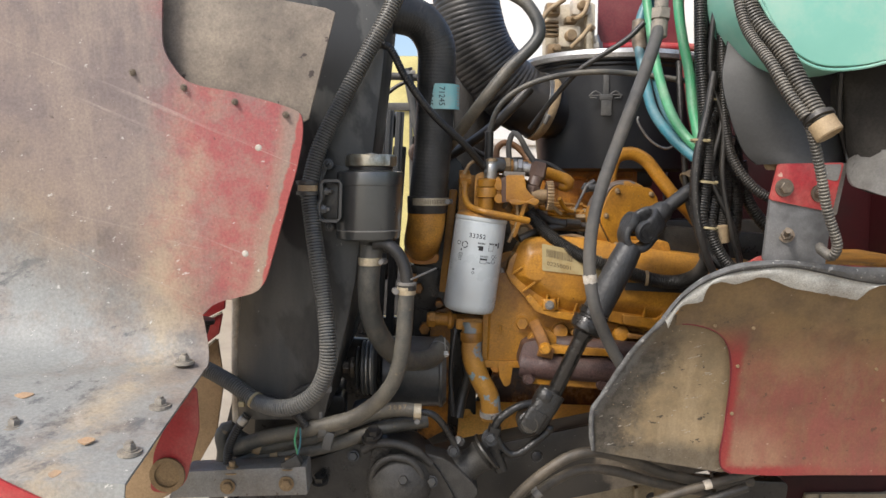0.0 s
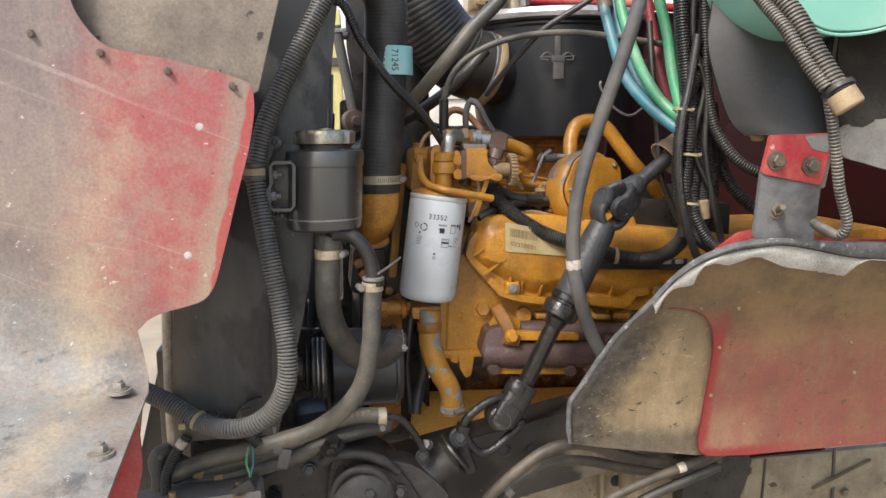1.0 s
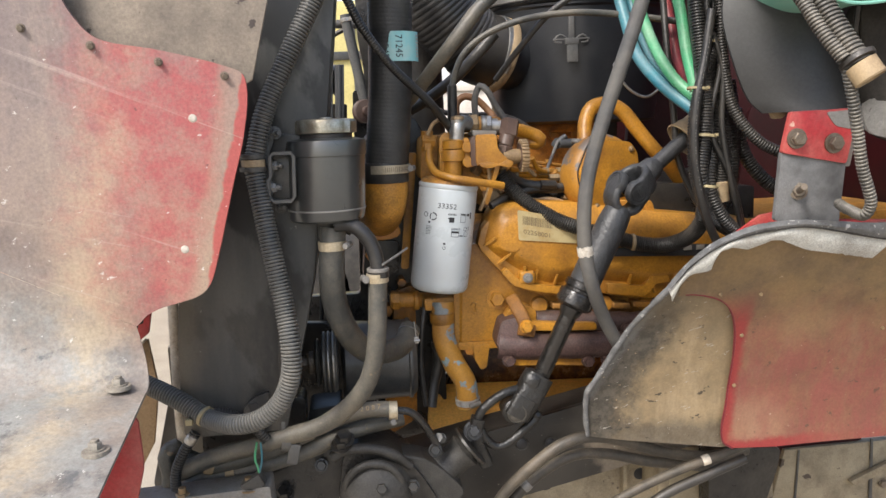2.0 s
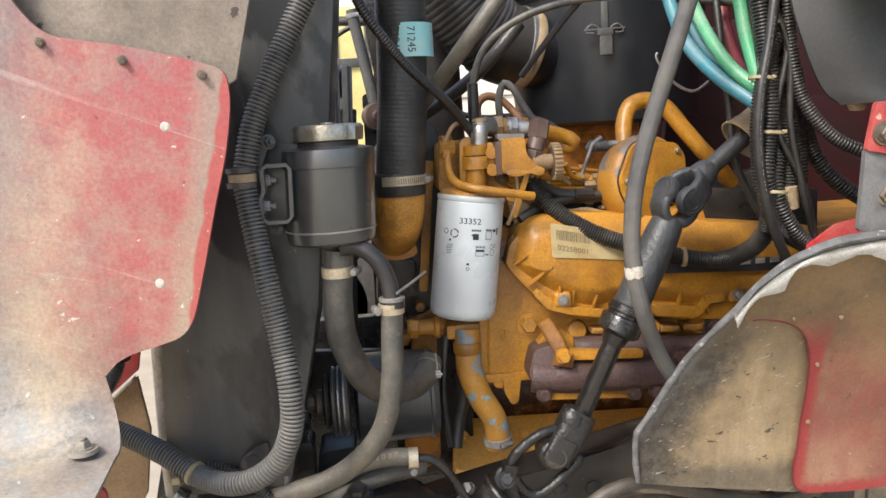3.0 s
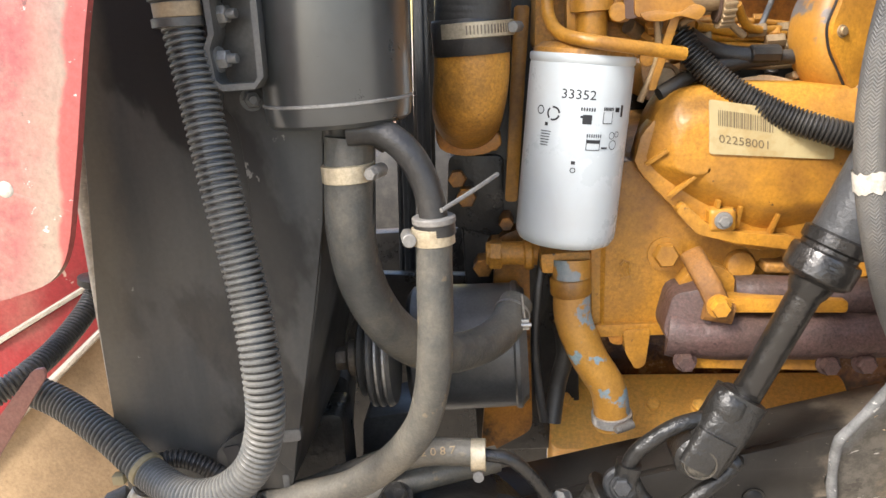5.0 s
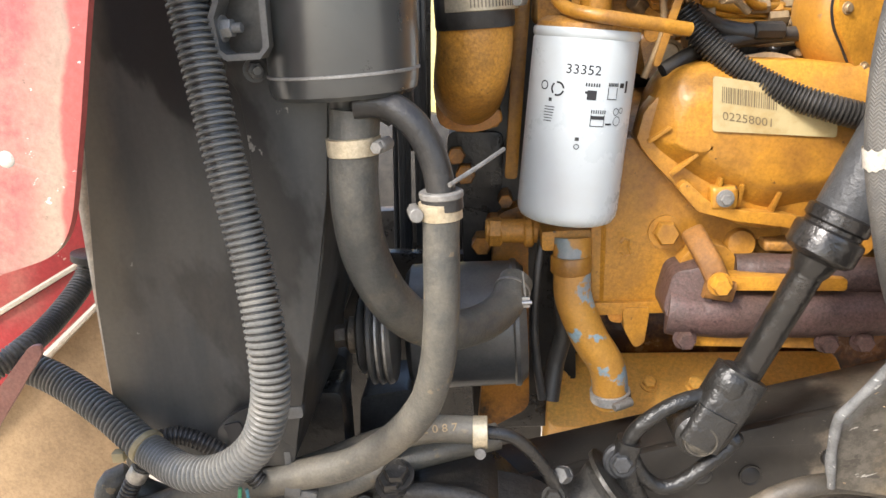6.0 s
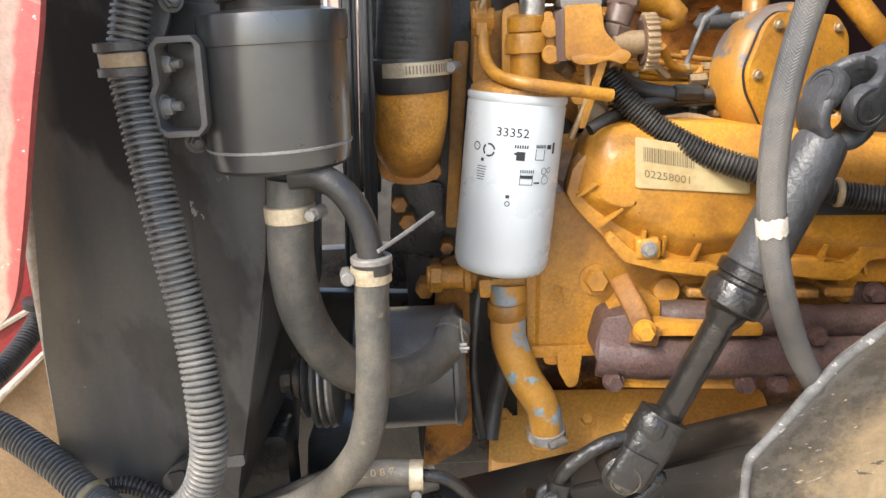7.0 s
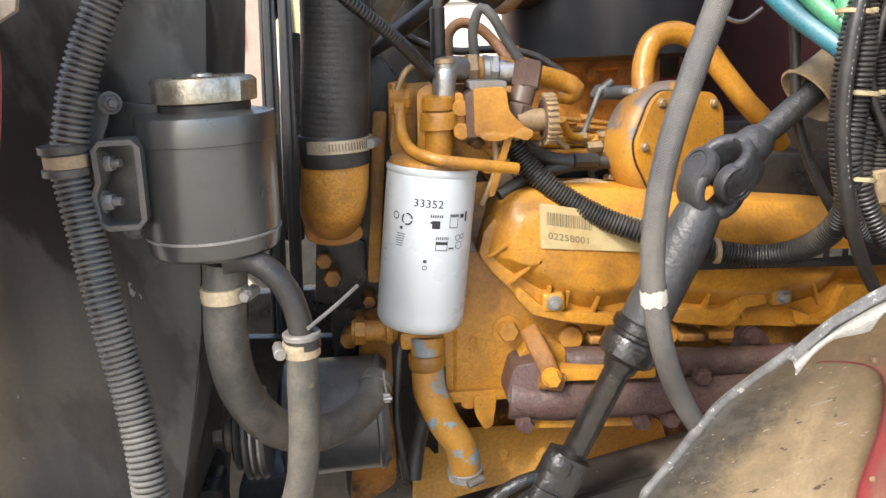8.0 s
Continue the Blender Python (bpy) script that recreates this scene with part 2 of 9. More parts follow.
SHIELD = mat("grey_black_plastic_shield", (0.022, 0.0222, 0.0222), (0.034, 0.0340, 0.0335), 0.5, 0, 9, (0.012, 0.0118, 0.0115), 0.8, 9, 0.15, 120, dust=0.10, dustcol=(0.30, 0.29, 0.27), chips=(0.16, 0.155, 0.145), chipcut=0.74, chipscale=60)
# Dusty liner colour, kept pale for the light the lip catches.
LINER = mat("dusty_arch_liner", (0.15, 0.142, 0.13), (0.10, 0.095, 0.086), 0.75, 0, 14, (0.09, 0.082, 0.07), 0.8, 11, 0.4, 90, chips=(0.06, 0.05, 0.045), chipcut=0.66, chipscale=60)
# Red with shade mixed in for the far panel; the cut rim shares it.
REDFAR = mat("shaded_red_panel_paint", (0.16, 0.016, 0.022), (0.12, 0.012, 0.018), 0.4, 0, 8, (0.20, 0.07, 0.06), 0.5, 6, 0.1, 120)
WHITEWALL = mat("white_rendered_wall", (0.80, 0.79, 0.76), (0.74, 0.73, 0.70), 0.85, 0, 1.5, (0.62, 0.58, 0.52), 0.4, 0.8, 0.2, 30)
CREAM = mat("dusty_cream_rail", (0.36, 0.30, 0.20), (0.28, 0.23, 0.15), 0.7, 0, 20, (0.10, 0.075, 0.05), 0.8, 7, 0.3, 140, chips=(0.08, 0.06, 0.045), chipcut=0.66, chipscale=30)
TANSHEET = mat("brown_weathered_sheet", (0.40, 0.27, 0.15), (0.34, 0.23, 0.125), 0.6, 0, 12, (0.16, 0.10, 0.05), 0.6, 7, 0.2, 120)
PALETAPE = mat("pale_tape", (0.66, 0.60, 0.50), (0.55, 0.48, 0.38), 0.6, 0, 60, (0.25, 0.18, 0.12), 0.5, 80, 0.2, 300)
TIE = mat("yellowed_cable_tie", (0.36, 0.30, 0.17), (0.30, 0.245, 0.13), 0.5, 0, 60, (0.12, 0.095, 0.06), 0.5, 30, 0.05)
SEALTAN = mat("tan_rubber_cuff", (0.42, 0.31, 0.18), (0.34, 0.25, 0.145), 0.6, 0, 30, (0.16, 0.10, 0.055), 0.6, 25, 0.2, 200)
GROUND = mat("sandy_ground", (0.43, 0.365, 0.275), (0.35, 0.295, 0.225), 0.9, 0, 3, (0.29, 0.24, 0.18), 0.5, 1.2, 0.6, 25)
YELLOWFAR = mat("yellow_machine_paint", (0.66, 0.58, 0.24), (0.58, 0.50, 0.19), 0.5, 0, 3, (0.30, 0.24, 0.08), 0.5, 2, 0.1, 60)
PLASTER = mat("pale_wall", (0.62, 0.58, 0.52), (0.56, 0.52, 0.46), 0.85, 0, 4, (0.40, 0.34, 0.28), 0.5, 1.5, 0.2, 40)


def braid_relief(m):
    """Woven chevrons from the hose's own unrolled length and girth."""
    nt = m.node_tree
    n, ln = nt.nodes, nt.links.new
    uv = n.new("ShaderNodeTexCoord")
    sep = n.new("ShaderNodeSeparateXYZ")
    ln(uv.outputs["UV"], sep.inputs[0])

    def op(kind, a, b):
        x = n.new("ShaderNodeMath")
        x.operation = kind
        for i, v in enumerate((a, b)):
            if isinstance(v, (int, float)):
                x.inputs[i].default_value = v
            else:
                ln(v, x.inputs[i])
        return x.outputs[0]
    zig = op('PINGPONG', sep.outputs["X"], 0.003)
    s = op('SINE', op('MULTIPLY', op('ADD', sep.outputs["Y"], zig), 2600.0), 0.0)
    b = n.new("ShaderNodeBump")
    b.inputs["Strength"].default_value, b.inputs["Distance"].default_value = 0.4, 0.0006
    ln(s, b.inputs["Height"])
    ln(b.outputs["Normal"], n["Principled BSDF"].inputs["Normal"])


braid_relief(BRAID)


def worn_panel(name, tones, line, red_at, red_fade, red_end, tan_end, red=(0.46, 0.04, 0.045), tan=(0.50, 0.36, 0.27), patch_low=0.35, rough=0.5, low=None, red_z=0.0, scuff=0.22, fleck=0.0):
    """Sheet metal rubbed through old paint. tones: four ground colours in blotches; line = (ax, az): paint follows ax * x + az * z;
    red sets in over red_fade from red_at and stops at red_end, a pale strip follows up to tan_end."""
    m = mat(name, tones[0], tones[1], rough, 0.0, 5, tones[3], 0.6, 3.2, 0.15, 110)
    nt = m.node_tree
    n, ln = nt.nodes, nt.links.new
    bsdf = n["Principled BSDF"]
    old = bsdf.inputs["Base Color"].links[0].from_socket
    geo = n.new("ShaderNodeNewGeometry")
    sep = n.new("ShaderNodeSeparateXYZ")
    ln(geo.outputs["Position"], sep.inputs[0])

    def op(kind, a, b):
        x = n.new("ShaderNodeMath")
        x.operation = kind
        for i, v in enumerate((a, b)):
            if isinstance(v, (int, float)):
                x.inputs[i].default_value = v
            else:
                ln(v, x.inputs[i])
        return x.outputs[0]

    def tex(sc, stretch=(1, 1, 1), turn=0.0, det=9.0, rgh=0.65):
        mp = n.new("ShaderNodeMapping")
        mp.inputs["Scale"].default_value = stretch
        mp.inputs["Rotation"].default_value = (0, turn, 0)
        ln(geo.outputs["Position"], mp.inputs["Vector"])
        q = n.new("ShaderNodeTexNoise")
        q.inputs["Scale"].default_value, q.inputs["Detail"].default_value, q.inputs["Roughness"].default_value = sc, det, rgh
        ln(mp.outputs[0], q.inputs["Vector"])
        return q.outputs["Fac"]

    def rng(v, lo, hi):
        r = n.new("ShaderNodeMapRange")
        r.interpolation_type = 'SMOOTHSTEP'
        r.inputs["From Min"].default_value, r.inputs["From Max"].default_value = lo, hi
        ln(v, r.inputs["Value"])
        return r.outputs["Result"]

    def mix(fac, a, b):
        x = n.new("ShaderNodeMix")
        x.data_type = 'RGBA'
        ln(fac, x.inputs["Factor"])
        for sock, v in ((x.inputs["A"], a), (x.inputs["B"], b)):
            if isinstance(v, tuple):
                sock.default_value = (*v, 1.0)
            else:
                ln(v, sock)
        return x.outputs["Result"]
    col = mix(rng(tex(4.0), 0.46, 0.62), old, tones[2])
    col = mix(op('MULTIPLY', rng(tex(6.0, (5, 5, 0.8), 0.05), 0.50, 0.66), 0.55), col, tuple(c * 1.25 for c in tones[2]))
    if low:
        # another coat shows below a wavering level
        level = op('ADD', sep.outputs["Z"], op('ADD', op('MULTIPLY', op('SUBTRACT', tex(5.0), 0.5), 0.30), op('MULTIPLY', sep.outputs["X"], low[3])))
        col = mix(op('MULTIPLY', op('SUBTRACT', 1.0, rng(level, low[0], low[1])), 0.8), col, low[2])
    xs = op('ADD', op('MULTIPLY', sep.outputs["X"], line[0]), op('MULTIPLY', sep.outputs["Z"], line[1]))
    wob = op('SUBTRACT', tex(6.0), 0.5)
    soft_x = op('ADD', xs, op('MULTIPLY', wob, 0.22))
    hard_x = op('ADD', xs, op('MULTIPLY', wob, 0.035))
    band = op('MULTIPLY', rng(soft_x, red_at, red_at + red_fade), op('SUBTRACT', 1.0, rng(hard_x, red_end, red_end + 0.012)))
    if red_z:
        band = op('MULTIPLY', band, rng(sep.outputs["Z"], red_z, red_z + 0.06))
    patch = op('ADD', patch_low, op('MULTIPLY', rng(tex(13.0), 0.36, 0.60), 0.92 - patch_low))
    col = mix(op('MULTIPLY', band, patch), col, red)
    strip = op('MULTIPLY', rng(hard_x, red_end, red_end + 0.014), op('SUBTRACT', 1.0, rng(xs, tan_end, tan_end + 0.004)))
    col = mix(op('MULTIPLY', strip, rng(tex(20.0), 0.25, 0.55)), col, tan)
    # long fine scratches in two directions, then pale specks and dark spots
    for turn, sc in ((0.22, 6.0), (-0.5, 9.0)):
        scratch = op('MULTIPLY', rng(tex(sc, (0.22, 1, 13.0), turn, 5.0, 0.5), 0.64, 0.68), scuff)
        col = mix(scratch, col, tuple(min(1.0, c * 1.55 + 0.05) for c in tones[2]))
    col = mix(op('MULTIPLY', rng(tex(110.0, (1, 1, 1.7), det=3.0), 0.69 - fleck, 0.74 - fleck), 0.6), col, (0.50, 0.46, 0.40))
    col = mix(op('MULTIPLY', rng(tex(70.0, (1, 1, 1.7), det=3.0), 0.71 - fleck, 0.74 - fleck), 0.7), col, (0.05, 0.042, 0.035))
    ln(col, bsdf.inputs["Base Color"])
    return m


def hood_paint(name):
    """Old hood paint rubbed down to several coats: brown-grey ground, tan smears, blue-grey low down, red towards the
    free edge, scratches.
    """
    m = bpy.data.materials.new(name)
    m.use_nodes = True
    nt = m.node_tree
    n, ln = nt.nodes, nt.links.new
    bsdf = n["Principled BSDF"]
    geo = n.new("ShaderNodeNewGeometry")
    sep = n.new("ShaderNodeSeparateXYZ")
    ln(geo.outputs["Position"], sep.inputs[0])

    def op(kind, a, b):
        x = n.new("ShaderNodeMath")
        x.operation = kind
        for i, v in enumerate((a, b)):
            if isinstance(v, (int, float)):
                x.inputs[i].default_value = v
            else:
                ln(v, x.inputs[i])
        return x.outputs[0]

    def tex(sc, stretch=(1, 1, 1), turn=0.0, det=10.0, rgh=0.7, shift=0.0):
        tilt = n.new("ShaderNodeMapping")
        tilt.inputs["Rotation"].default_value = (0, turn, 0)
        ln(geo.outputs["Position"], tilt.inputs["Vector"])
        mp = n.new("ShaderNodeMapping")
        mp.inputs["Location"].default_value = (shift, shift, shift)
        mp.inputs["Scale"].default_value = stretch
        ln(tilt.outputs[0], mp.inputs["Vector"])
        q = n.new("ShaderNodeTexNoise")
        q.inputs["Scale"].default_value, q.inputs["Detail"].default_value, q.inputs["Roughness"].default_value = sc, det, rgh
        ln(mp.outputs[0], q.inputs["Vector"])
        return q.outputs["Fac"]

    def rng(v, lo, hi):
        k = n.new("ShaderNodeMapRange")
        k.interpolation_type = 'SMOOTHSTEP'
        k.inputs["From Min"].default_value, k.inputs["From Max"].default_value = lo, hi
        ln(v, k.inputs["Value"])
        return k.outputs["Result"]

    def mix(fac, a, b):
        x = n.new("ShaderNodeMix")
        x.data_type = 'RGBA'
        if isinstance(fac, float):
            x.inputs["Factor"].default_value = fac
        else:
            ln(fac, x.inputs["Factor"])
        for sock, v in ((x.inputs["A"], a), (x.inputs["B"], b)):
            if isinstance(v, tuple):
                sock.default_value = (*v, 1.0)
            else:
                ln(v, sock)
        return x.outputs["Result"]
    x, y, z = sep.outputs
    col = mix(rng(tex(7.0, rgh=0.75), 0.40, 0.60), (0.285, 0.225, 0.183), (0.180, 0.142, 0.120))
    col = mix(op('MULTIPLY', rng(tex(16.0, rgh=0.8, shift=17.0), 0.50, 0.64), 0.55), col, (0.135, 0.112, 0.100))
    col = mix(op('MULTIPLY', rng(tex(3.2, shift=3.0), 0.44, 0.60), 0.75), col, (0.44, 0.335, 0.235))
    # purplish primer high on the sheet
    col = mix(op('MULTIPLY', rng(op('ADD', z, op('MULTIPLY', op('SUBTRACT', tex(4.0, shift=7.0), 0.5), 0.5)), 1.30, 1.50), 0.45), col, (0.255, 0.195, 0.20))
    # wiped streaks down the sheet
    col = mix(op('MULTIPLY', rng(tex(5.0, (6, 6, 0.9), 0.1, shift=1.0), 0.50, 0.66), 0.28), col, (0.46, 0.365, 0.28))
    # blue-grey low down, with dark rubbed blots
    level = op('ADD', z, op('ADD', op('MULTIPLY', op('SUBTRACT', tex(4.5, shift=11.0), 0.5), 0.34), op('MULTIPLY', x, 0.55)))
    low = op('SUBTRACT', 1.0, rng(level, 0.98, 1.10))
    col = mix(op('MULTIPLY', low, op('ADD', 0.25, op('MULTIPLY', rng(tex(8.0, shift=5.0, rgh=0.75), 0.36, 0.56), 0.6))), col, (0.33, 0.345, 0.33))
    col = mix(op('MULTIPLY', op('MULTIPLY', low, rng(tex(6.0, (1, 1, 2.2), 0.4, shift=15.0, rgh=0.75), 0.54, 0.62)), 0.8), col, (0.085, 0.09, 0.10))
    # pale tan along the fold
    fold = op('ABSOLUTE', op('ADD', op('ADD', x, 0.345), op('MULTIPLY', op('SUBTRACT', 1.5, z), 0.19)), 0.0)
    fold = op('SUBTRACT', 1.0, rng(op('ADD', fold, op('MULTIPLY', op('SUBTRACT', tex(14.0), 0.5), 0.05)), 0.0, 0.055))
    col = mix(op('MULTIPLY', op('MULTIPLY', fold, rng(tex(20.0, shift=2.0), 0.35, 0.6)), 0.75), col, (0.50, 0.40, 0.27))
    # red coat, rubbed thin where it begins
    wob = op('SUBTRACT', tex(8.0, rgh=0.75, shift=4.0), 0.5)
    begin = rng(op('ADD', x, op('MULTIPLY', wob, 0.28)), -0.415, -0.285)
    slant = op('ADD', x, op('MULTIPLY', op('SUBTRACT', 1.526, z), 0.24))
    free = op('ADD', slant, op('MULTIPLY', wob, 0.035))
    stop = op('SUBTRACT', 1.0, rng(op('ADD', free, op('MULTIPLY', op('SUBTRACT', tex(13.0, (1, 1, 0.5), shift=21.0), 0.5), 0.05)), -0.226, -0.204))
    low_end = rng(op('ADD', z, op('MULTIPLY', wob, 0.16)), 1.20, 1.34)
    body = op('ADD', 0.36, op('MULTIPLY', rng(tex(24.0, rgh=0.8, shift=9.0), 0.35, 0.60), 0.5))
    red = op('MULTIPLY', op('MULTIPLY', op('MULTIPLY', begin, stop), low_end), body)
    col = mix(red, col, (0.41, 0.076, 0.080))
    strip = op('MULTIPLY', rng(free, -0.232, -0.216), op('ADD', 0.30, op('MULTIPLY', rng(tex(22.0), 0.35, 0.55), 0.55)))
    col = mix(op('MULTIPLY', strip, 0.55), col, (0.40, 0.255, 0.185))
    rim = rng(op('ADD', slant, op('MULTIPLY', op('SUBTRACT', tex(30.0), 0.5), 0.02)), -0.2025, -0.1985)
    col = mix(op('MULTIPLY', rim, 0.8), col, (0.42, 0.05, 0.05))
    # long scratches, then pale nicks and dark spots
    for turn, sc, shift in ((-0.24, 4.0, 0.0), (-0.40, 5.0, 6.0)):
        mark = op('MULTIPLY', rng(tex(sc, (0.30, 1, 17.0), turn, 7.0, 0.6, shift), 0.63, 0.73), 0.34)
        col = mix(mark, col, (0.62, 0.53, 0.45))
    col = mix(op('MULTIPLY', rng(tex(75.0, (1, 1, 1.6), 0.3, det=4.0), 0.665, 0.70), 0.75), col, (0.74, 0.70, 0.64))
    col = mix(op('MULTIPLY', rng(tex(70.0, det=4.0, shift=8.0), 0.68, 0.71), 0.6), col, (0.07, 0.05, 0.045))
    grain = op('ADD', 0.40, op('MULTIPLY', tex(240.0, det=4.0), 0.80))
    tone = n.new("ShaderNodeMix")
    tone.data_type, tone.blend_type = 'RGBA', 'MULTIPLY'
    tone.inputs["Factor"].default_value = 1.0
    cc = n.new("ShaderNodeCombineColor")
    for k in range(3):
        ln(grain, cc.inputs[k])
    ln(col, tone.inputs["A"])
    ln(cc.outputs[0], tone.inputs["B"])
    ln(tone.outputs["Result"], bsdf.inputs["Base Color"])
    rr = n.new("ShaderNodeMapRange")
    rr.inputs["To Min"].default_value, rr.inputs["To Max"].default_value = 0.32, 0.68
    ln(tex(9.0, shift=12.0), rr.inputs["Value"])
    ln(rr.outputs["Result"], bsdf.inputs["Roughness"])
    bp = n.new("ShaderNodeBump")
    bp.inputs["Strength"].default_value, bp.inputs["Distance"].default_value = 0.3, 0.003
    ln(op('ADD', tex(5.0, det=3.0), op('MULTIPLY', tex(120.0, det=3.0), 0.08)), bp.inputs["Height"])
    ln(bp.outputs["Normal"], bsdf.inputs["Normal"])
    return m


class Brush:
    """Short names for the nodes of one painted surface."""

    def __init__(self, m):
        self.m, self.n, self.ln = m, m.node_tree.nodes, m.node_tree.links.new
        self.pos = self.n.new("ShaderNodeNewGeometry").outputs["Position"]
        sep = self.n.new("ShaderNodeSeparateXYZ")
        self.ln(self.pos, sep.inputs[0])
        self.x, self.y, self.z = sep.outputs

    def op(self, kind, a, b):
        k = self.n.new("ShaderNodeMath")
        k.operation = kind
        for i, v in enumerate((a, b)):
            if isinstance(v, (int, float)):
                k.inputs[i].default_value = v
            else:
                self.ln(v, k.inputs[i])
        return k.outputs[0]

    def mul(self, a, b):
        return self.op('MULTIPLY', a, b)

    def tex(self, sc, stretch=(1, 1, 1), turn=0.0, det=8.0, rgh=0.65, shift=0.0):
        tilt = self.n.new("ShaderNodeMapping")
        tilt.inputs["Rotation"].default_value = (0, turn, 0)
        self.ln(self.pos, tilt.inputs["Vector"])
        mp = self.n.new("ShaderNodeMapping")
        mp.inputs["Location"].default_value, mp.inputs["Scale"].default_value = (shift, shift, shift), stretch
        self.ln(tilt.outputs[0], mp.inputs["Vector"])
        q = self.n.new("ShaderNodeTexNoise")
        q.inputs["Scale"].default_value, q.inputs["Detail"].default_value, q.inputs["Roughness"].default_value = sc, det, rgh
        self.ln(mp.outputs[0], q.inputs["Vector"])
        return q.outputs["Fac"]

    def rng(self, v, lo, hi):
        k = self.n.new("ShaderNodeMapRange")
        k.interpolation_type = 'SMOOTHSTEP'
        k.inputs["From Min"].default_value, k.inputs["From Max"].default_value = lo, hi
        self.ln(v, k.inputs["Value"])
        return k.outputs["Result"]

    def mix(self, fac, a, b):
        k = self.n.new("ShaderNodeMix")
        k.data_type = 'RGBA'
        self.ln(fac, k.inputs["Factor"])
        for sock, v in ((k.inputs["A"], a), (k.inputs["B"], b)):
            if isinstance(v, tuple):
                sock.default_value = (*v, 1.0)
            else:
                self.ln(v, sock)
        return k.outputs["Result"]

    def done(self, col, rough_lo, rough_hi, bump, grain):
        """Fine grain over the colour, uneven gloss and a fine relief."""
        tone = self.n.new("ShaderNodeMix")
        tone.data_type, tone.blend_type = 'RGBA', 'MULTIPLY'
        tone.inputs["Factor"].default_value = 1.0
        cc = self.n.new("ShaderNodeCombineColor")
        g = self.op('ADD', 1.0 - grain, self.mul(self.tex(260.0, det=3.0), 2 * grain))
        for k in range(3):
            self.ln(g, cc.inputs[k])
        self.ln(col, tone.inputs["A"])
        self.ln(cc.outputs[0], tone.inputs["B"])
        bsdf = self.n["Principled BSDF"]
        self.ln(tone.outputs["Result"], bsdf.inputs["Base Color"])
        rr = self.n.new("ShaderNodeMapRange")
        rr.inputs["To Min"].default_value, rr.inputs["To Max"].default_value = rough_lo, rough_hi
        self.ln(self.tex(9.0, shift=12.0), rr.inputs["Value"])
        self.ln(rr.outputs["Result"], bsdf.inputs["Roughness"])
        bp = self.n.new("ShaderNodeBump")
        bp.inputs["Strength"].default_value, bp.inputs["Distance"].default_value = bump, 0.003
        self.ln(self.op('ADD', self.tex(6.0, det=3.0), self.mul(self.tex(130.0, det=3.0), 0.10)), bp.inputs["Height"])
        self.ln(bp.outputs["Normal"], bsdf.inputs["Normal"])
        return self.m


def brush(name):
    m = bpy.data.materials.new(name)
    m.use_nodes = True
    return m, Brush(m)


def radiator_paint():
    """Black shroud paint under road dust: upright streaks, wiped dark smears, a tan run down the front edge, pale specks."""
    m, b = brush("dusty_black_shroud")
    x, z = b.x, b.z
    col = b.mix(b.rng(b.tex(9.0, (2.2, 1, 0.35), rgh=0.6), 0.36, 0.64), (0.044, 0.0455, 0.0440), (0.074, 0.0725, 0.0665))
    smear = b.rng(b.tex(5.5, (1.4, 1, 0.7), 0.25, det=6.0, rgh=0.55, shift=3.0), 0.475, 0.525)
    col = b.mix(b.mul(smear, 0.88), col, (0.0110, 0.0115, 0.0118))
    low = b.op('SUBTRACT', 1.0, b.rng(b.op('ADD', z, b.mul(b.tex(6.0, shift=9.0), 0.2)), 1.26, 1.46))
    col = b.mix(b.mul(low, b.mul(b.rng(b.tex(7.0, (1.5, 1, 0.6), shift=6.0), 0.40, 0.62), 0.6)), col, (0.092, 0.079, 0.062))
    front = b.op('SUBTRACT', x, b.op('SUBTRACT', b.mul(z, 0.09), 0.429))
    run = b.op('SUBTRACT', 1.0, b.rng(b.op('ADD', front, b.mul(b.op('SUBTRACT', b.tex(20.0, (1, 1, 0.4), shift=1.0), 0.5), 0.04)), 0.006, 0.030))
    col = b.mix(b.mul(run, 0.55), col, (0.165, 0.138, 0.098))
    col = b.mix(b.mul(b.rng(b.tex(80.0, (1, 1, 0.7), det=3.0, shift=5.0), 0.70, 0.735), 0.7), col, (0.27, 0.26, 0.235))
    return b.done(col, 0.22, 0.62, 0.12, 0.18)


RADIATOR = radiator_paint()
# ---- shapes ----


def vec(p):
    return p if isinstance(p, Vector) else Vector(p)


def catmull(pts, n=14):
    p = [vec(q) for q in pts]
    if len(p) < 3:
        return [p[0].lerp(p[1], k / n) for k in range(n + 1)]
    p = [2 * p[0] - p[1], *p, 2 * p[-1] - p[-2]]
    out = []
    for a, b, c, d in zip(p, p[1:], p[2:], p[3:]):
        # centripetal knots keep the bends free of loops
        t1 = max((b - a).length, 1e-6) ** 0.5
        t2 = t1 + max((c - b).length, 1e-6) ** 0.5
        t3 = t2 + max((d - c).length, 1e-6) ** 0.5
        for k in range(n):
            t = t1 + (t2 - t1) * k / n
            a1 = a * ((t1 - t) / t1) + b * (t / t1)
            a2 = b * ((t2 - t) / (t2 - t1)) + c * ((t - t1) / (t2 - t1))
            a3 = c * ((t3 - t) / (t3 - t2)) + d * ((t - t2) / (t3 - t2))
            b1 = a1 * ((t2 - t) / t2) + a2 * (t / t2)
            b2 = a2 * ((t3 - t) / (t3 - t1)) + a3 * ((t - t1) / (t3 - t1))
            out.append(b1 * ((t2 - t) / (t2 - t1)) + b2 * ((t - t1) / (t2 - t1)))
    out.append(p[-2])
    return out


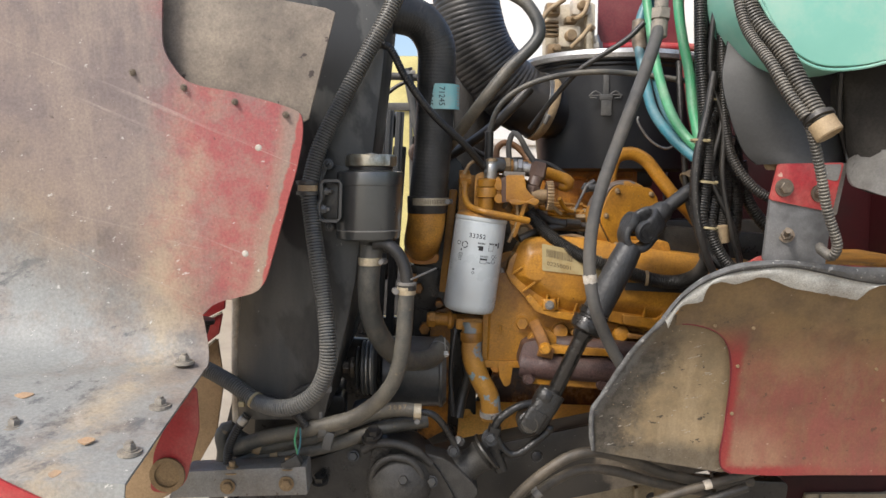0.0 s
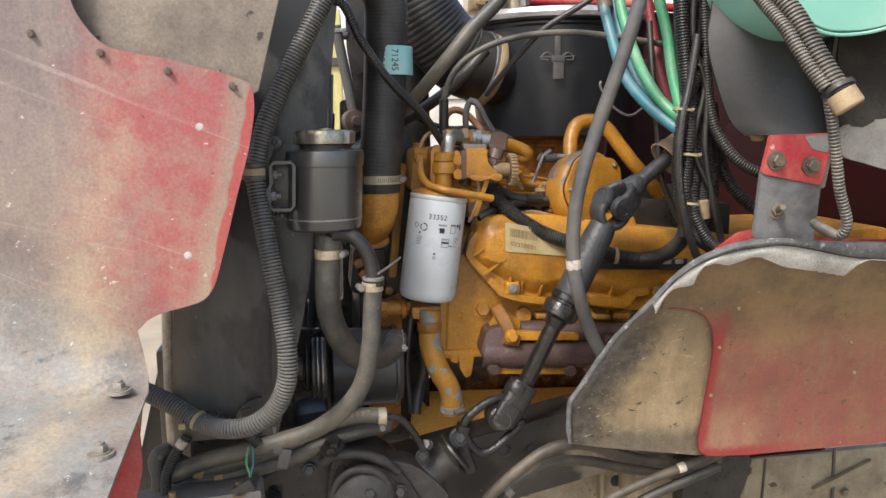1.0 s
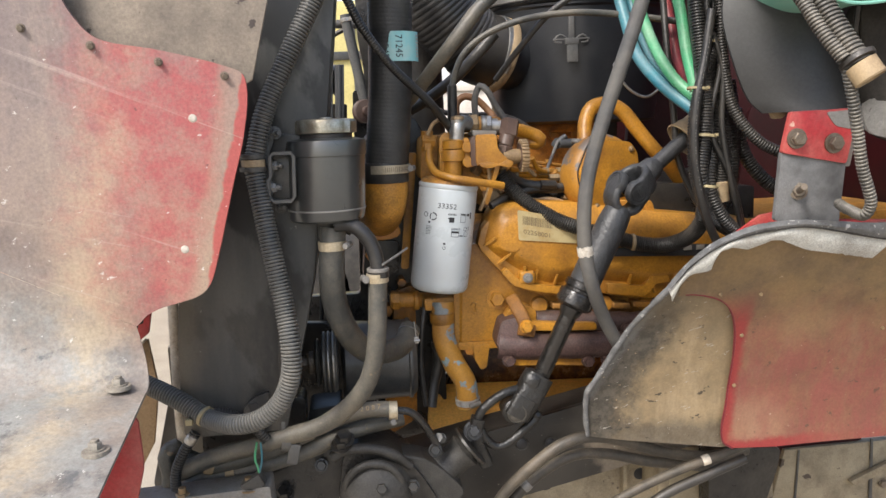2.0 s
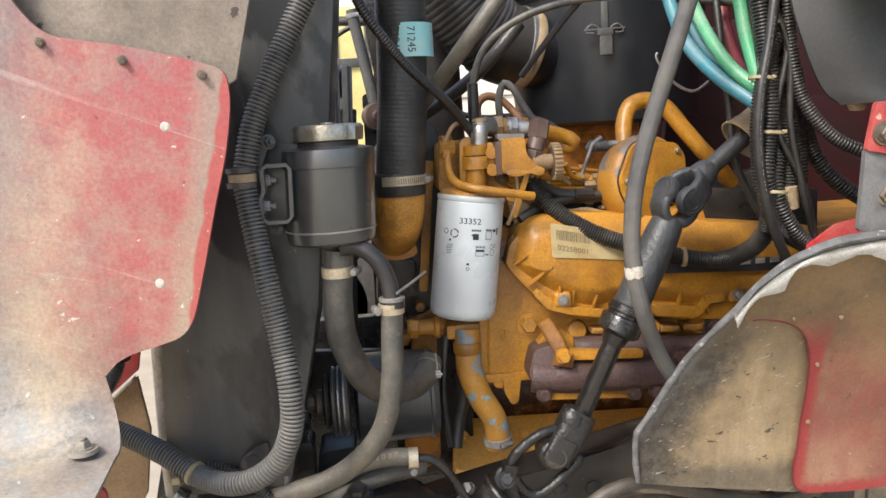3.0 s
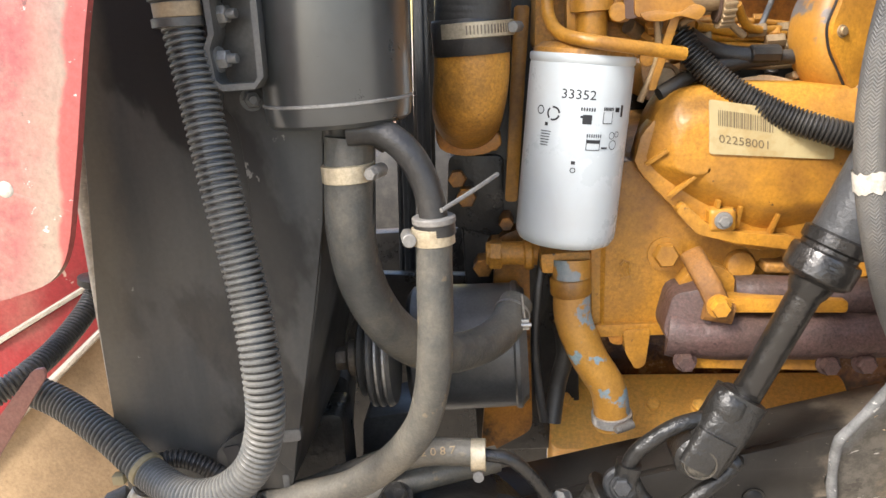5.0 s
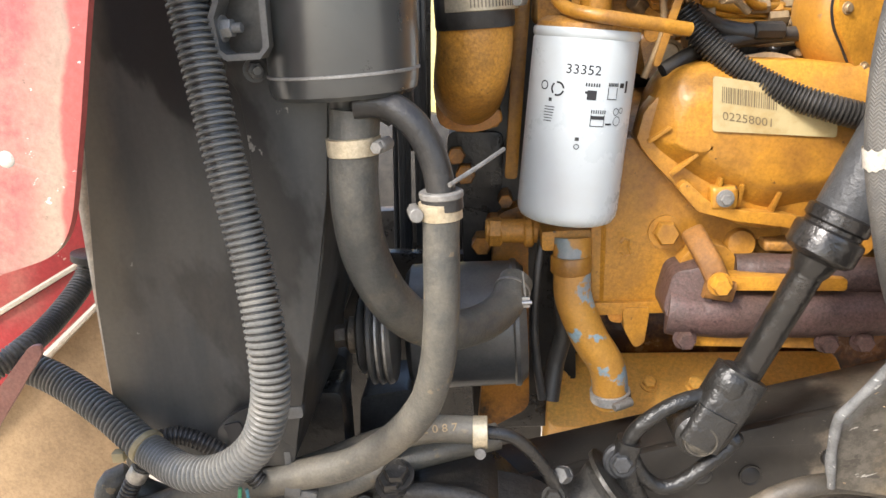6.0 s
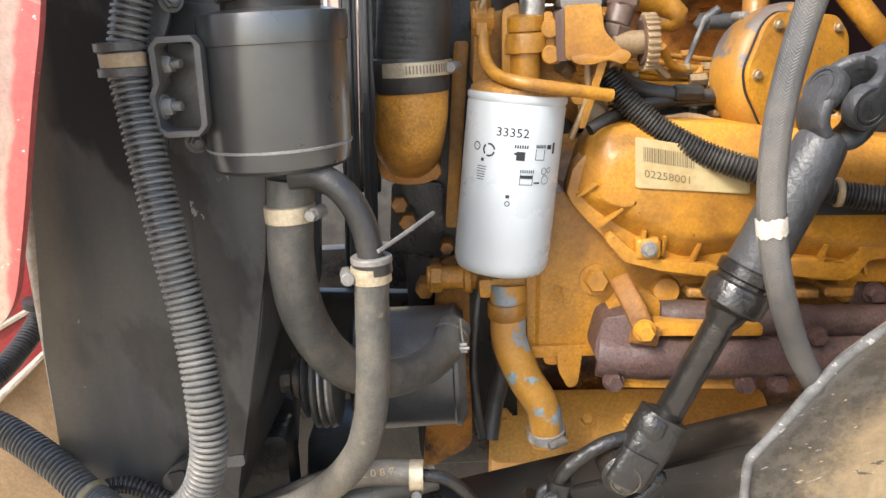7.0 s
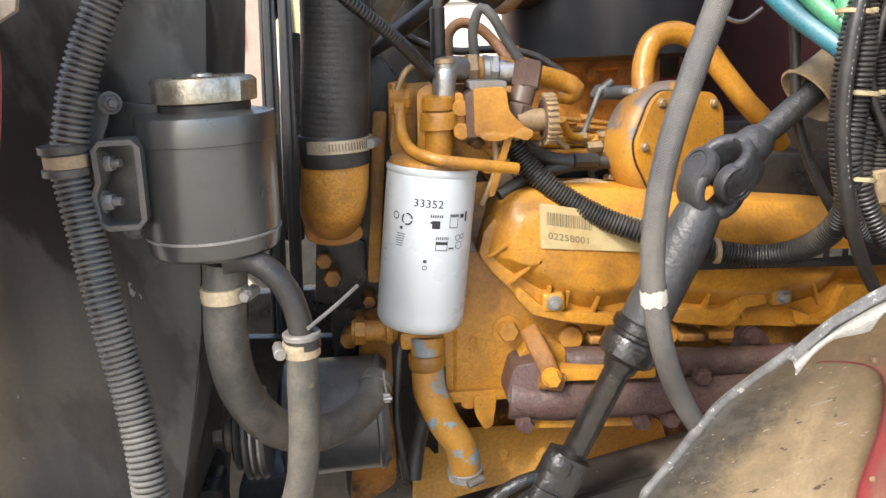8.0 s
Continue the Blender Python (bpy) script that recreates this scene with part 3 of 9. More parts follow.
def resample(line, step):
    d = [0.0]
    for a, b in zip(line, line[1:]):
        d.append(d[-1] + (b - a).length)
    n = max(2, round(d[-1] / step))
    out, i = [], 0
    for k in range(n + 1):
        s = d[-1] * k / n
        while i < len(d) - 2 and d[i + 1] < s:
            i += 1
        f = (s - d[i]) / max(d[i + 1] - d[i], 1e-9)
        out.append(line[i].lerp(line[i + 1], f))
    return out, d[-1]


def spot(pts, f):
    """The place and the direction at the fraction f of a smooth line through pts."""
    line, _ = resample(catmull(pts), 0.002)
    i = min(max(int(f * (len(line) - 1)), 1), len(line) - 2)
    return line[i], (line[i + 1] - line[i - 1]).normalized()


def tube(pts, r, segs=16, step=0.006, ridge=None, smooth=True, taper=None, wobble=0.0):
    """A round tube along a smooth line; ridge = (pitch, depth) makes it corrugated. Returns verts, faces and uvs."""
    line = catmull(pts) if smooth else [vec(q) for q in pts]
    if ridge:
        step = ridge[0] / 6
    line, length = resample(line, step)
    tan = [(line[min(i + 1, len(line) - 1)] - line[max(i - 1, 0)]).normalized() for i in range(len(line))]
    up = Vector((0, 0, 1)) if abs(tan[0].z) < 0.9 else Vector((0, 1, 0))
    side = tan[0].cross(up).normalized()
    V, F, U = [], [], []
    prof = (1.0, 1.0, 0.95, 0.1, 0.0, 0.75)
    for i, (p, t) in enumerate(zip(line, tan)):
        side = (side - t * side.dot(t)).normalized()
        other = t.cross(side)
        rr = r if taper is None else r + (taper - r) * i / (len(line) - 1)
        if ridge:
            rr = r - ridge[1] * (1 - prof[i % 6])
        if wobble:
            rr *= 1 + wobble * noise.noise(p * 40)
        for k in range(segs):
            a = 2 * math.pi * k / segs
            V.append(p + (side * math.cos(a) + other * math.sin(a)) * rr)
    n = len(line)
    for i in range(n - 1):
        for k in range(segs):
            k2 = (k + 1) % segs
            F.append((i * segs + k, i * segs + k2, (i + 1) * segs + k2, (i + 1) * segs + k))
            v0, v1 = length * i / (n - 1), length * (i + 1) / (n - 1)
            g = 2 * math.pi * r / segs
            U.append(((k * g, v0), ((k + 1) * g, v0), ((k + 1) * g, v1), (k * g, v1)))
    F.append(tuple(reversed(range(segs))))
    F.append(tuple(range((n - 1) * segs, n * segs)))
    U += [tuple((0, 0) for _ in range(segs))] * 2
    return V, F, U


def frame_of(axis):
    z = vec(axis).normalized()
    x = z.cross(Vector((0, 0, 1)))
    if x.length < 0.05:
        x = Vector((1, 0, 0))
    x.normalize()
    return x, z.cross(x), z


def lathe(profile, origin, axis, segs=32, caps=True):
    """Turned shape: profile rows of (radius, height along the axis)."""
    x, y, z = frame_of(axis)
    o = vec(origin)
    V, F = [], []
    for r, h in profile:
        for k in range(segs):
            a = 2 * math.pi * k / segs
            V.append(o + z * h + (x * math.cos(a) + y * math.sin(a)) * max(r, 1e-5))
    for i in range(len(profile) - 1):
        for k in range(segs):
            k2 = (k + 1) % segs
            F.append((i * segs + k, i * segs + k2, (i + 1) * segs + k2, (i + 1) * segs + k))
    n = len(profile)
    if caps:
        F.append(tuple(reversed(range(segs))))
        F.append(tuple(range((n - 1) * segs, n * segs)))
    return V, F


def hoop(r, thick, width, at, axis, segs=32):
    """A flat open band round something."""
    return lathe([(r, 0), (r + thick, width * 0.15), (r + thick, width * 0.85), (r, width), (r - thick * 0.3, width * 0.8), (r - thick * 0.3, width * 0.2), (r, 0)], at, axis, segs, False)


def swept(pts, side, a, b, segs=18, step=0.003):
    """A thick rounded band along a smooth line: a is its half width along side, b its half thickness."""
    line, _ = resample(catmull(pts), step)
    V, F = [], []
    s = vec(side).normalized()
    for i, p in enumerate(line):
        t = (line[min(i + 1, len(line) - 1)] - line[max(i - 1, 0)]).normalized()
        s = (s - t * s.dot(t)).normalized()
        o = t.cross(s)
        for k in range(segs):
            q = 2 * math.pi * k / segs
            c, d = math.cos(q), math.sin(q)
            V.append(p + s * a * math.copysign(abs(c) ** 0.6, c) + o * b * math.copysign(abs(d) ** 0.6, d))
    n = len(line)
    for i in range(n - 1):
        for k in range(segs):
            k2 = (k + 1) % segs
            F.append((i * segs + k, i * segs + k2, (i + 1) * segs + k2, (i + 1) * segs + k))
    F.append(tuple(reversed(range(segs))))
    F.append(tuple(range((n - 1) * segs, n * segs)))
    return V, F


def rod(a, b, r, segs=20, bev=0.0):
    a, b = vec(a), vec(b)
    h = (b - a).length
    bev = bev or min(r * 0.12, h * 0.2)
    return lathe([(r - bev, 0), (r, bev), (r, h - bev), (r - bev, h)], a, b - a, segs)


def hexa(origin, axis, r, h, washer=1.35):
    """A hexagon head on its washer."""
    o, z = vec(origin), vec(axis).normalized()
    w = lathe([(r * washer, 0), (r * washer, h * 0.18)], o, z, 20)
    b = lathe([(r, h * 0.18), (r, h * 0.85), (r * 0.86, h)], o, z, 6)
    return join(w, b)


def join(*parts):
    V, F = [], []
    for g in parts:
        o = len(V)
        V += [vec(v) for v in g[0]]
        F += [tuple(i + o for i in f) for f in g[1]]
    return V, F


def from_bm(bm):
    bm.verts.index_update()
    out = [v.co.copy() for v in bm.verts], [tuple(v.index for v in f.verts) for f in bm.faces]
    bm.free()
    return out


def box(center, size, bevel=0.002, rot=None, segs=2):
    bm = bmesh.new()
    bmesh.ops.create_cube(bm, size=1.0)
    m = Matrix.Translation(center) @ (rot.to_4x4() if rot else Matrix.Identity(4)) @ Matrix.Diagonal((*size, 1))
    bmesh.ops.transform(bm, matrix=m, verts=bm.verts)
    if bevel:
        bmesh.ops.bevel(bm, geom=bm.edges[:], offset=bevel, segments=segs, affect='EDGES', profile=0.6)
    return from_bm(bm)


def slab(outline, depth, bevel=0.001, segs=2, inset=0.0):
    """A sheet or block: an outline of places, thickened by the vector depth."""
    bm = bmesh.new()
    vs = [bm.verts.new(vec(p)) for p in outline]
    f = bm.faces.new(vs)
    ret = bmesh.ops.extrude_face_region(bm, geom=[f])
    d = vec(depth)
    for v in ret["geom"]:
        if isinstance(v, bmesh.types.BMVert):
            v.co += d
    bmesh.ops.recalc_face_normals(bm, faces=bm.faces[:])
    if bevel:
        bmesh.ops.bevel(bm, geom=bm.edges[:], offset=bevel, segments=segs, affect='EDGES', profile=0.6, clamp_overlap=True)
    return from_bm(bm)


def dome(outline, steps):
    """A shallow pressed cover: rings of one outline, each drawn in by some metres and set at its own depth y."""
    p = [vec(q) for q in outline]
    n = len(p)
    zs, xs = sorted(q.z for q in p), sorted(q.x for q in p)
    zm = (zs[0] + zs[-1]) / 2
    V, F = [], []
    for inset, y in steps:
        for q in p:
            c = Vector((min(max(q.x, xs[0] + 0.055), xs[-1] - 0.055), q.y, zm))
            q = q + (c - q).normalized() * inset
            V.append(Vector((q.x, y, q.z)))
    for k in range(len(steps) - 1):
        for i in range(n):
            j = (i + 1) % n
            F.append((k * n + i, k * n + j, (k + 1) * n + j, (k + 1) * n + i))
    # the top closes on its own spine
    o, m = (len(steps) - 1) * n, len(V)
    for q in p:
        V.append(Vector((min(max(q.x, xs[0] + 0.055), xs[-1] - 0.055), steps[-1][1], zm)))
    for i in range(n):
        j = (i + 1) % n
        if abs(V[m + i].x - V[m + j].x) < 1e-6:
            F.append((o + i, o + j, m + i))
        else:
            F.append((o + i, o + j, m + j, m + i))
    return V, F


def soft(outline, radius, n=5):
    """Rounds the corners of an outline."""
    p = [vec(q) for q in outline]
    out = []
    for i, b in enumerate(p):
        a, c = p[i - 1], p[(i + 1) % len(p)]
        r = min(radius, (a - b).length * 0.45, (c - b).length * 0.45)
        u, v = b + (a - b).normalized() * r, b + (c - b).normalized() * r
        for k in range(n + 1):
            t = k / n
            out.append(u * (1 - t) ** 2 + b * 2 * t * (1 - t) + v * t * t)
    return out


def curved(outline, n=6):
    """A closed outline through places, rounded like a French curve."""
    p = [vec(q) for q in outline]
    p = p + p[:3]
    line = catmull(p, n)
    return line[n:-2 * n]


def thing(name, at, label, category, group="", kind=""):
    ob = new(name)
    ob.empty_display_size = 0.05
    ob.location = at
    return tagged(ob, label, category, group, kind)


ROOTS = {}


def part(name, geo, material, parent=None, label="", angle=38):
    """Links a shape as one mesh under a thing or a part, with its origin in its own middle."""
    V = [vec(v) for v in geo[0]]
    lo = Vector((min(v.x for v in V), min(v.y for v in V), min(v.z for v in V)))
    hi = Vector((max(v.x for v in V), max(v.y for v in V), max(v.z for v in V)))
    mid = (lo + hi) / 2
    me = bpy.data.meshes.new(name)
    me.from_pydata([v - mid for v in V], [], geo[1])
    if len(geo) > 2:
        layer = me.uv_layers.new(name="UVMap")
        flat = [c for face in geo[2] for uv in face for c in uv]
        layer.data.foreach_set("uv", flat)
    me.materials.append(material)
    me.shade_smooth()
    me.set_sharp_from_angle(angle=radians(angle))
    ob = new(name, me)
    base = Vector((0, 0, 0))
    if parent is not None:
        ob.parent = parent
        base = ROOTS.get(parent.name, parent.location.copy())
    ob.location = mid - base
    ROOTS[ob.name] = mid
    if label:
        tagged(ob, label)
    return ob


def whole(name, geo, material, label, category, group="", kind="", angle=38):
    """A thing that is a single mesh."""
    return tagged(part(name, geo, material, None, "", angle), label, category, group, kind)


def clamp_on(parent, at, axis, r, material=None, width=0.012, screw=(1, 0, 0), slots=True, name="hose_clamp"):
    """A worm-drive band round a hose, with its screw housing."""
    z = vec(axis).normalized()
    o = vec(at) - z * width / 2
    band = lathe([(r, 0), (r + 0.0012, 0.0006), (r + 0.0012, width - 0.0006), (r, width), (r - 0.001, width), (r - 0.001, 0)], o, z, 32)
    c = part(name, band, material or CLAMPGOLD, parent, "banded hose clamp with worm screw")
    s = vec(screw)
    s = (s - z * s.dot(z)).normalized()
    t = z.cross(s).normalized()
    p = vec(at) + s * (r + 0.004)
    part("screw_housing", join(rod(p - t * 0.009, p + t * 0.007, 0.0048, 14), hexa(p + t * 0.007, t, 0.0045, 0.005, 1.0)), GREYBARE, c)
    if slots:
        x, y, _ = frame_of(z)
        bits = []
        for k in range(14):
            a = math.atan2(s.dot(y), s.dot(x)) - 0.25 - k * 0.085
            d = x * math.cos(a) + y * math.sin(a)
            q = vec(at) + d * (r + 0.0013)
            e = z.cross(d)
            rot = Matrix((e, d, z)).transposed()
            bits.append(box(q, (0.0012, 0.0006, width * 0.55), 0, rot))
        part("band_slots", join(*bits), BOLT, c)
    return c


def patch_on(outline_uv, axis_at, axis, front, r, lift=0.0004):
    """Bends a flat outline (girth, height) round an upright cylinder; girth 0 lies at the direction front."""
    z = vec(axis).normalized()
    f = vec(front)
    f = (f - z * f.dot(z)).normalized()
    s = z.cross(f)
    o = vec(axis_at)
    out = []
    for u, v in outline_uv:
        a = u / r
        out.append(o + z * v + (f * math.cos(a) + s * math.sin(a)) * (r + lift))
    return out


def letters(body, size):
    """The built-in font's outlines as verts and faces in a plane, centred."""
    cu = bpy.data.curves.new("letters", 'FONT')
    cu.body, cu.size, cu.align_x, cu.align_y = body, size, 'CENTER', 'CENTER'
    cu.resolution_u = 3
    ob = bpy.data.objects.new("letters", cu)
    scene.collection.objects.link(ob)
    me = ob.to_mesh()
    V, F = [v.co.copy() for v in me.vertices], [tuple(p.vertices) for p in me.polygons]
    ob.to_mesh_clear()
    bpy.data.objects.remove(ob)
    bpy.data.curves.remove(cu)
    return V, F

# ---- ground and what stands beyond the truck ----
g = 150.0
ground = whole("ground", ([(-g, -g, 0), (g, -g, 0), (g, g, 0), (-g, g, 0)], [(0, 1, 2, 3)]), GROUND, "dry sandy yard ground in daylight", "ground", kind="structure")
yard_wall = thing("wall_far", (4, 14.0, 0), "pale plastered yard wall with coping", "wall", kind="structure")
part("wall_face", box((8, 14.2, 1.0), (40, 0.3, 2.0), 0.02), PLASTER, yard_wall)
part("coping", box((8, 14.2, 2.06), (40, 0.42, 0.12), 0.03), PLASTER, yard_wall)
# Added so the gaps show white in place of over-bright sky.
hall = thing("white_building", (5.0, 18.0, 0), "tall white building, also standing in for blown-out sky", "building")
part("wall", box((6.0, 19.0, 3.6), (13.0, 3.0, 7.2), 0.03), WHITEWALL, hall)
part("roof_edge", box((6.0, 19.0, 7.28), (13.4, 3.4, 0.16), 0.03), PLASTER, hall)
loader = thing("yellow_machine", (-0.2, 5.0, 0), "yellow painted machine parked beyond the truck", "machine")
part("body", box((-0.19, 5.5, 1.42), (0.53, 0.9, 1.62), 0.05), YELLOWFAR, loader)
part("chassis", box((-0.19, 5.5, 0.62), (0.70, 0.8, 0.22), 0.04), BLACK, loader)
for k in range(3):
    part("panel_seam", box((-0.37 + 0.18 * k, 5.045, 1.4), (0.02, 0.02, 1.5), 0.004), BLACK, loader)
part("crossbar", box((-0.19, 5.04, 1.90), (0.53, 0.03, 0.05), 0.006), BLACK, loader)
for sx in (-0.42, 0.04):
    part("wheel", lathe([(0.3, 0), (0.42, 0.03), (0.45, 0.08), (0.45, 0.22), (0.42, 0.28), (0.3, 0.3)], (sx, 5.0, 0.45), (0, 1, 0), 32), RUBBER_DARK, loader)
PINK = mat("faded_pink_render", (0.50, 0.33, 0.26), (0.44, 0.28, 0.22), 0.85, 0, 5, (0.34, 0.24, 0.2), 0.5, 2, 0.2, 40)
house = thing("pink_building", (-5.0, 9.0, 0), "low pinkish building with small windows across the yard", "building")
part("wall", box((-5.2, 9.5, 1.3), (8.4, 1.0, 2.6), 0.02), PINK, house)
part("roof", box((-5.2, 9.5, 2.68), (8.8, 1.4, 0.16), 0.03), PLASTER, house)
for k in range(8):
    w = part("window", box((-1.35 - 0.55 * k, 8.985, 1.75), (0.30, 0.05, 0.55), 0.01), PLASTER, house)
    part("pane", box((-1.35 - 0.55 * k, 8.955, 1.75), (0.22, 0.02, 0.46), 0.004), BLACK, w)

# ---- the truck's own body round the engine ----
cab = thing("wall_cab", (0.95, 1.9, 0.9), "red cab firewall behind the engine, shade painted in", "firewall", kind="structure")
# Bay shade is painted into the red of these cab parts.
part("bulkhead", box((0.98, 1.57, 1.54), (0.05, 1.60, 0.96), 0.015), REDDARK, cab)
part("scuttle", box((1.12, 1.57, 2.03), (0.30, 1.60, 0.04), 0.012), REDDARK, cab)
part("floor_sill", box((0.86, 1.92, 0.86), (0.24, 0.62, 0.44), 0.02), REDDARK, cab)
part("inner_wall", slab(soft([(0.50, 1.86, 0.95), (0.96, 1.80, 0.95), (0.96, 1.80, 1.75), (0.56, 1.86, 1.62)], 0.03), (0, 0.02, 0), 0.004), REDDARK, cab, "red inner wall, shade painted in")
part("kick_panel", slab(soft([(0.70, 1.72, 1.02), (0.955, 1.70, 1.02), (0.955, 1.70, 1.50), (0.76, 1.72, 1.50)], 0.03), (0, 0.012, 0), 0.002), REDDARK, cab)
far_fender = thing("far_hood_side", (0.3, 2.35, 0.9), "red hood side on the truck's far flank", "hood side")
# Far panel takes the shade-darkened red; its rim keeps the plain red.
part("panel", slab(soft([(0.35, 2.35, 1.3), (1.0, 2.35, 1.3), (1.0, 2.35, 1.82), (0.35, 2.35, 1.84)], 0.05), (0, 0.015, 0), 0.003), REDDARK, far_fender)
part("upper_panel", slab(soft([(0.465, 2.335, 1.76), (0.72, 2.335, 1.76), (0.72, 2.335, 2.02), (0.465, 2.335, 2.02)], 0.01), (0, 0.012, 0), 0.002), REDFAR, far_fender, "red upper panel with shade in its colour")
part("rim", tube([(0.33, 2.34, 1.84), (0.66, 2.33, 1.845), (1.0, 2.34, 1.83)], 0.012, 10), RED, far_fender)

valve_rack = thing("valve_rack", (0.42, 2.25, 1.8), "cream and bronze valves on the far hood side", "valves")
part("back_plate", slab(soft([(0.302, 2.290, 1.953), (0.444, 2.290, 1.963), (0.447, 2.290, 1.800), (0.303, 2.290, 1.807)], 0.01), (0, 0.064, 0), 0.002), VALVECREAM, valve_rack)
for q, sx, sz, mm in (((0.363, 2.250, 1.855), 0.062, 0.058, VALVECREAM), ((0.394, 2.250, 1.938), 0.05, 0.046, PALETAPE), ((0.425, 2.260, 1.876), 0.024, 0.145, VALVECREAM), ((0.316, 2.250, 1.932), 0.040, 0.034, BRASS), ((0.367, 2.240, 1.901), 0.034, 0.018, BRASS), ((0.321, 2.250, 1.820), 0.04, 0.03, BRASS)):
    vb = part("valve_body", box(q, (sx, 0.05, sz), 0.006), mm, valve_rack)
    part("port", rod(vec(q) + Vector((0, -0.02, 0)), vec(q) + Vector((0.004, -0.042, 0.002)), min(sx, sz) * 0.28, 14), BRASS, vb)
for k in range(4):
    part("valve_fin", lathe([(0.012, 0), (0.024, 0.001), (0.024, 0.006), (0.012, 0.007)], vec((0.310, 2.240, 1.892)) + Vector((0, 0, -0.012 * k)), (0, 0, 1), 20), BRASS, valve_rack)
part("fitting", join(rod((0.446, 2.220, 1.812), (0.442, 2.220, 1.837), 0.014, 6), rod((0.442, 2.220, 1.834), (0.435, 2.220, 1.856), 0.010, 14)), STEEL, valve_rack, "pale steel pipe fitting")
for a, b, c in (((0.273, 2.200, 1.868), (0.293, 2.200, 1.915), (0.344, 2.200, 1.952)), ((0.365, 2.200, 1.821), (0.390, 2.180, 1.846), (0.418, 2.200, 1.881)), ((0.376, 2.200, 1.899), (0.395, 2.180, 1.911), (0.416, 2.200, 1.977))):
    part("valve_pipe", tube([a, b, c], 0.0065, 10), SEALTAN, valve_rack)

# frame rails
rail = thing("frame_rail", (0.090, 1.330, 0.975), "black painted steel frame rail with punched holes", "frame rail")
ra, rb = vec((-0.047, 1.410, 0.936)), vec((0.371, 1.410, 1.025))
ra.y = rb.y = 1.335
rd = (rb - ra).normalized()
rup = Vector((-rd.z, 0, rd.x))
A, B = ra - rd * 0.35, rb + rd * 0.6
mount_at = A + rd * ((0.80 - A.x) / rd.x)
part("cab_mount", box((0.80, 1.51, mount_at.z - 0.03), (0.07, 0.352, 0.06), 0.006), BLACK, cab)
oil_end = vec((0.281, 1.335, 1.025))
RAILPAINT = worn_panel("oil_stained_rail", ((0.19, 0.155, 0.115), (0.145, 0.12, 0.092), (0.22, 0.18, 0.135), (0.10, 0.085, 0.068)), (-1.0, -0.25), -oil_end.x - 0.25 * oil_end.z - 0.02, 0.03, 9.0, 9.1, (0.013, 0.0128, 0.0125), patch_low=0.90, rough=0.36, scuff=0.04)
part("web", slab([A + rup * 0.012, B + rup * 0.012, B - rup * 0.115, A - rup * 0.115], (0, 0.012, 0), 0.003), RAILPAINT, rail)
part("top_flange", slab([A + Vector((0, 0.0115, 0)), B + Vector((0, 0.0115, 0)), B + Vector((0, 0.075, 0)), A + Vector((0, 0.075, 0))], rup * 0.012, 0.005), RAILPAINT, rail)
for q in ((0.172, 1.330, 0.958), (0.220, 1.330, 0.955), (0.297, 1.330, 0.972)):
    part("punched_hole", lathe([(0.0095, 0), (0.0075, 0.0015), (0.001, 0.0018)], vec(q) + Vector((0, 0.0042, 0)), (0, -1, 0), 18), INK, rail)
    part("hole_lip", lathe([(0.0082, 0), (0.011, 0.0012), (0.0115, 0)], vec(q) + Vector((0, 0.004, 0)), (0, -1, 0), 18), OILY_AND_GAP_BLACK, rail)
low_rail = part("crossmember_plate", slab(soft([(0.169, 1.420, 0.806), (0.196, 1.420, 0.857), (0.295, 1.420, 0.900), (0.660, 1.420, 0.875), (0.669, 1.420, 0.637), (0.167, 1.420, 0.696)], 0.02), (0, 0.02, 0), 0.003), CREAM, rail, "dusty cream crossmember plate with holes")
for q in ((0.311, 1.420, 0.868), (0.406, 1.420, 0.844), (0.232, 1.420, 0.840)):
    part("bolt_hole", lathe([(0.0115, 0), (0.011, 0.0015), (0.001, 0.0018)], vec(q) + Vector((0, 0.001, 0)), (0, -1, 0), 20), INK, low_rail)
part("stiffener", slab([(0.368, 1.400, 0.870), (0.375, 1.400, 0.872), (0.376, 1.400, 0.728), (0.369, 1.400, 0.729)], (0, 0.03, 0), 0.001), CREAM, low_rail)
part("rail_gusset", box((0.42, 1.395, 0.93), (0.02, 0.10, 0.20), 0.003), CREAM, low_rail)
step_box = part("side_sheet", slab([(0.792, 1.600, 0.776), (1.179, 1.600, 0.779), (1.196, 1.600, 0.569), (0.756, 1.600, 0.617)], (0, 0.02, 0), 0.003), CREAM, cab, "dusty cream sheet panel")
part("seam_strip", slab([(0.984, 1.595, 0.786), (0.989, 1.595, 0.786), (0.996, 1.595, 0.594), (0.987, 1.595, 0.595)], (0, 0.004, 0), 0.0008), BLACK, step_box)
part("seam_strip", slab([(0.820, 1.595, 0.775), (0.824, 1.595, 0.775), (0.817, 1.595, 0.614), (0.812, 1.595, 0.614)], (0, 0.004, 0), 0.0008), BLACK, step_box)
part("bolt", hexa((1.017, 1.595, 0.682), (0, -1, 0), 0.008, 0.006), BOLT, step_box)
part("gusset", slab([(0.935, 1.585, 0.698), (1.073, 1.585, 0.756), (1.074, 1.585, 0.740), (0.949, 1.585, 0.687)], (0, 0.012, 0), 0.001), CREAM, step_box)
hanger = whole("hanger_bracket", slab(soft([(0.511, 1.370, 0.902), (0.646, 1.370, 0.895), (0.642, 1.370, 0.858), (0.608, 1.370, 0.752), (0.515, 1.370, 0.762)], 0.012), (0, 0.04, 0), 0.004), OILY_AND_GAP_BLACK, "black steel hanger bracket under the fender", "bracket")

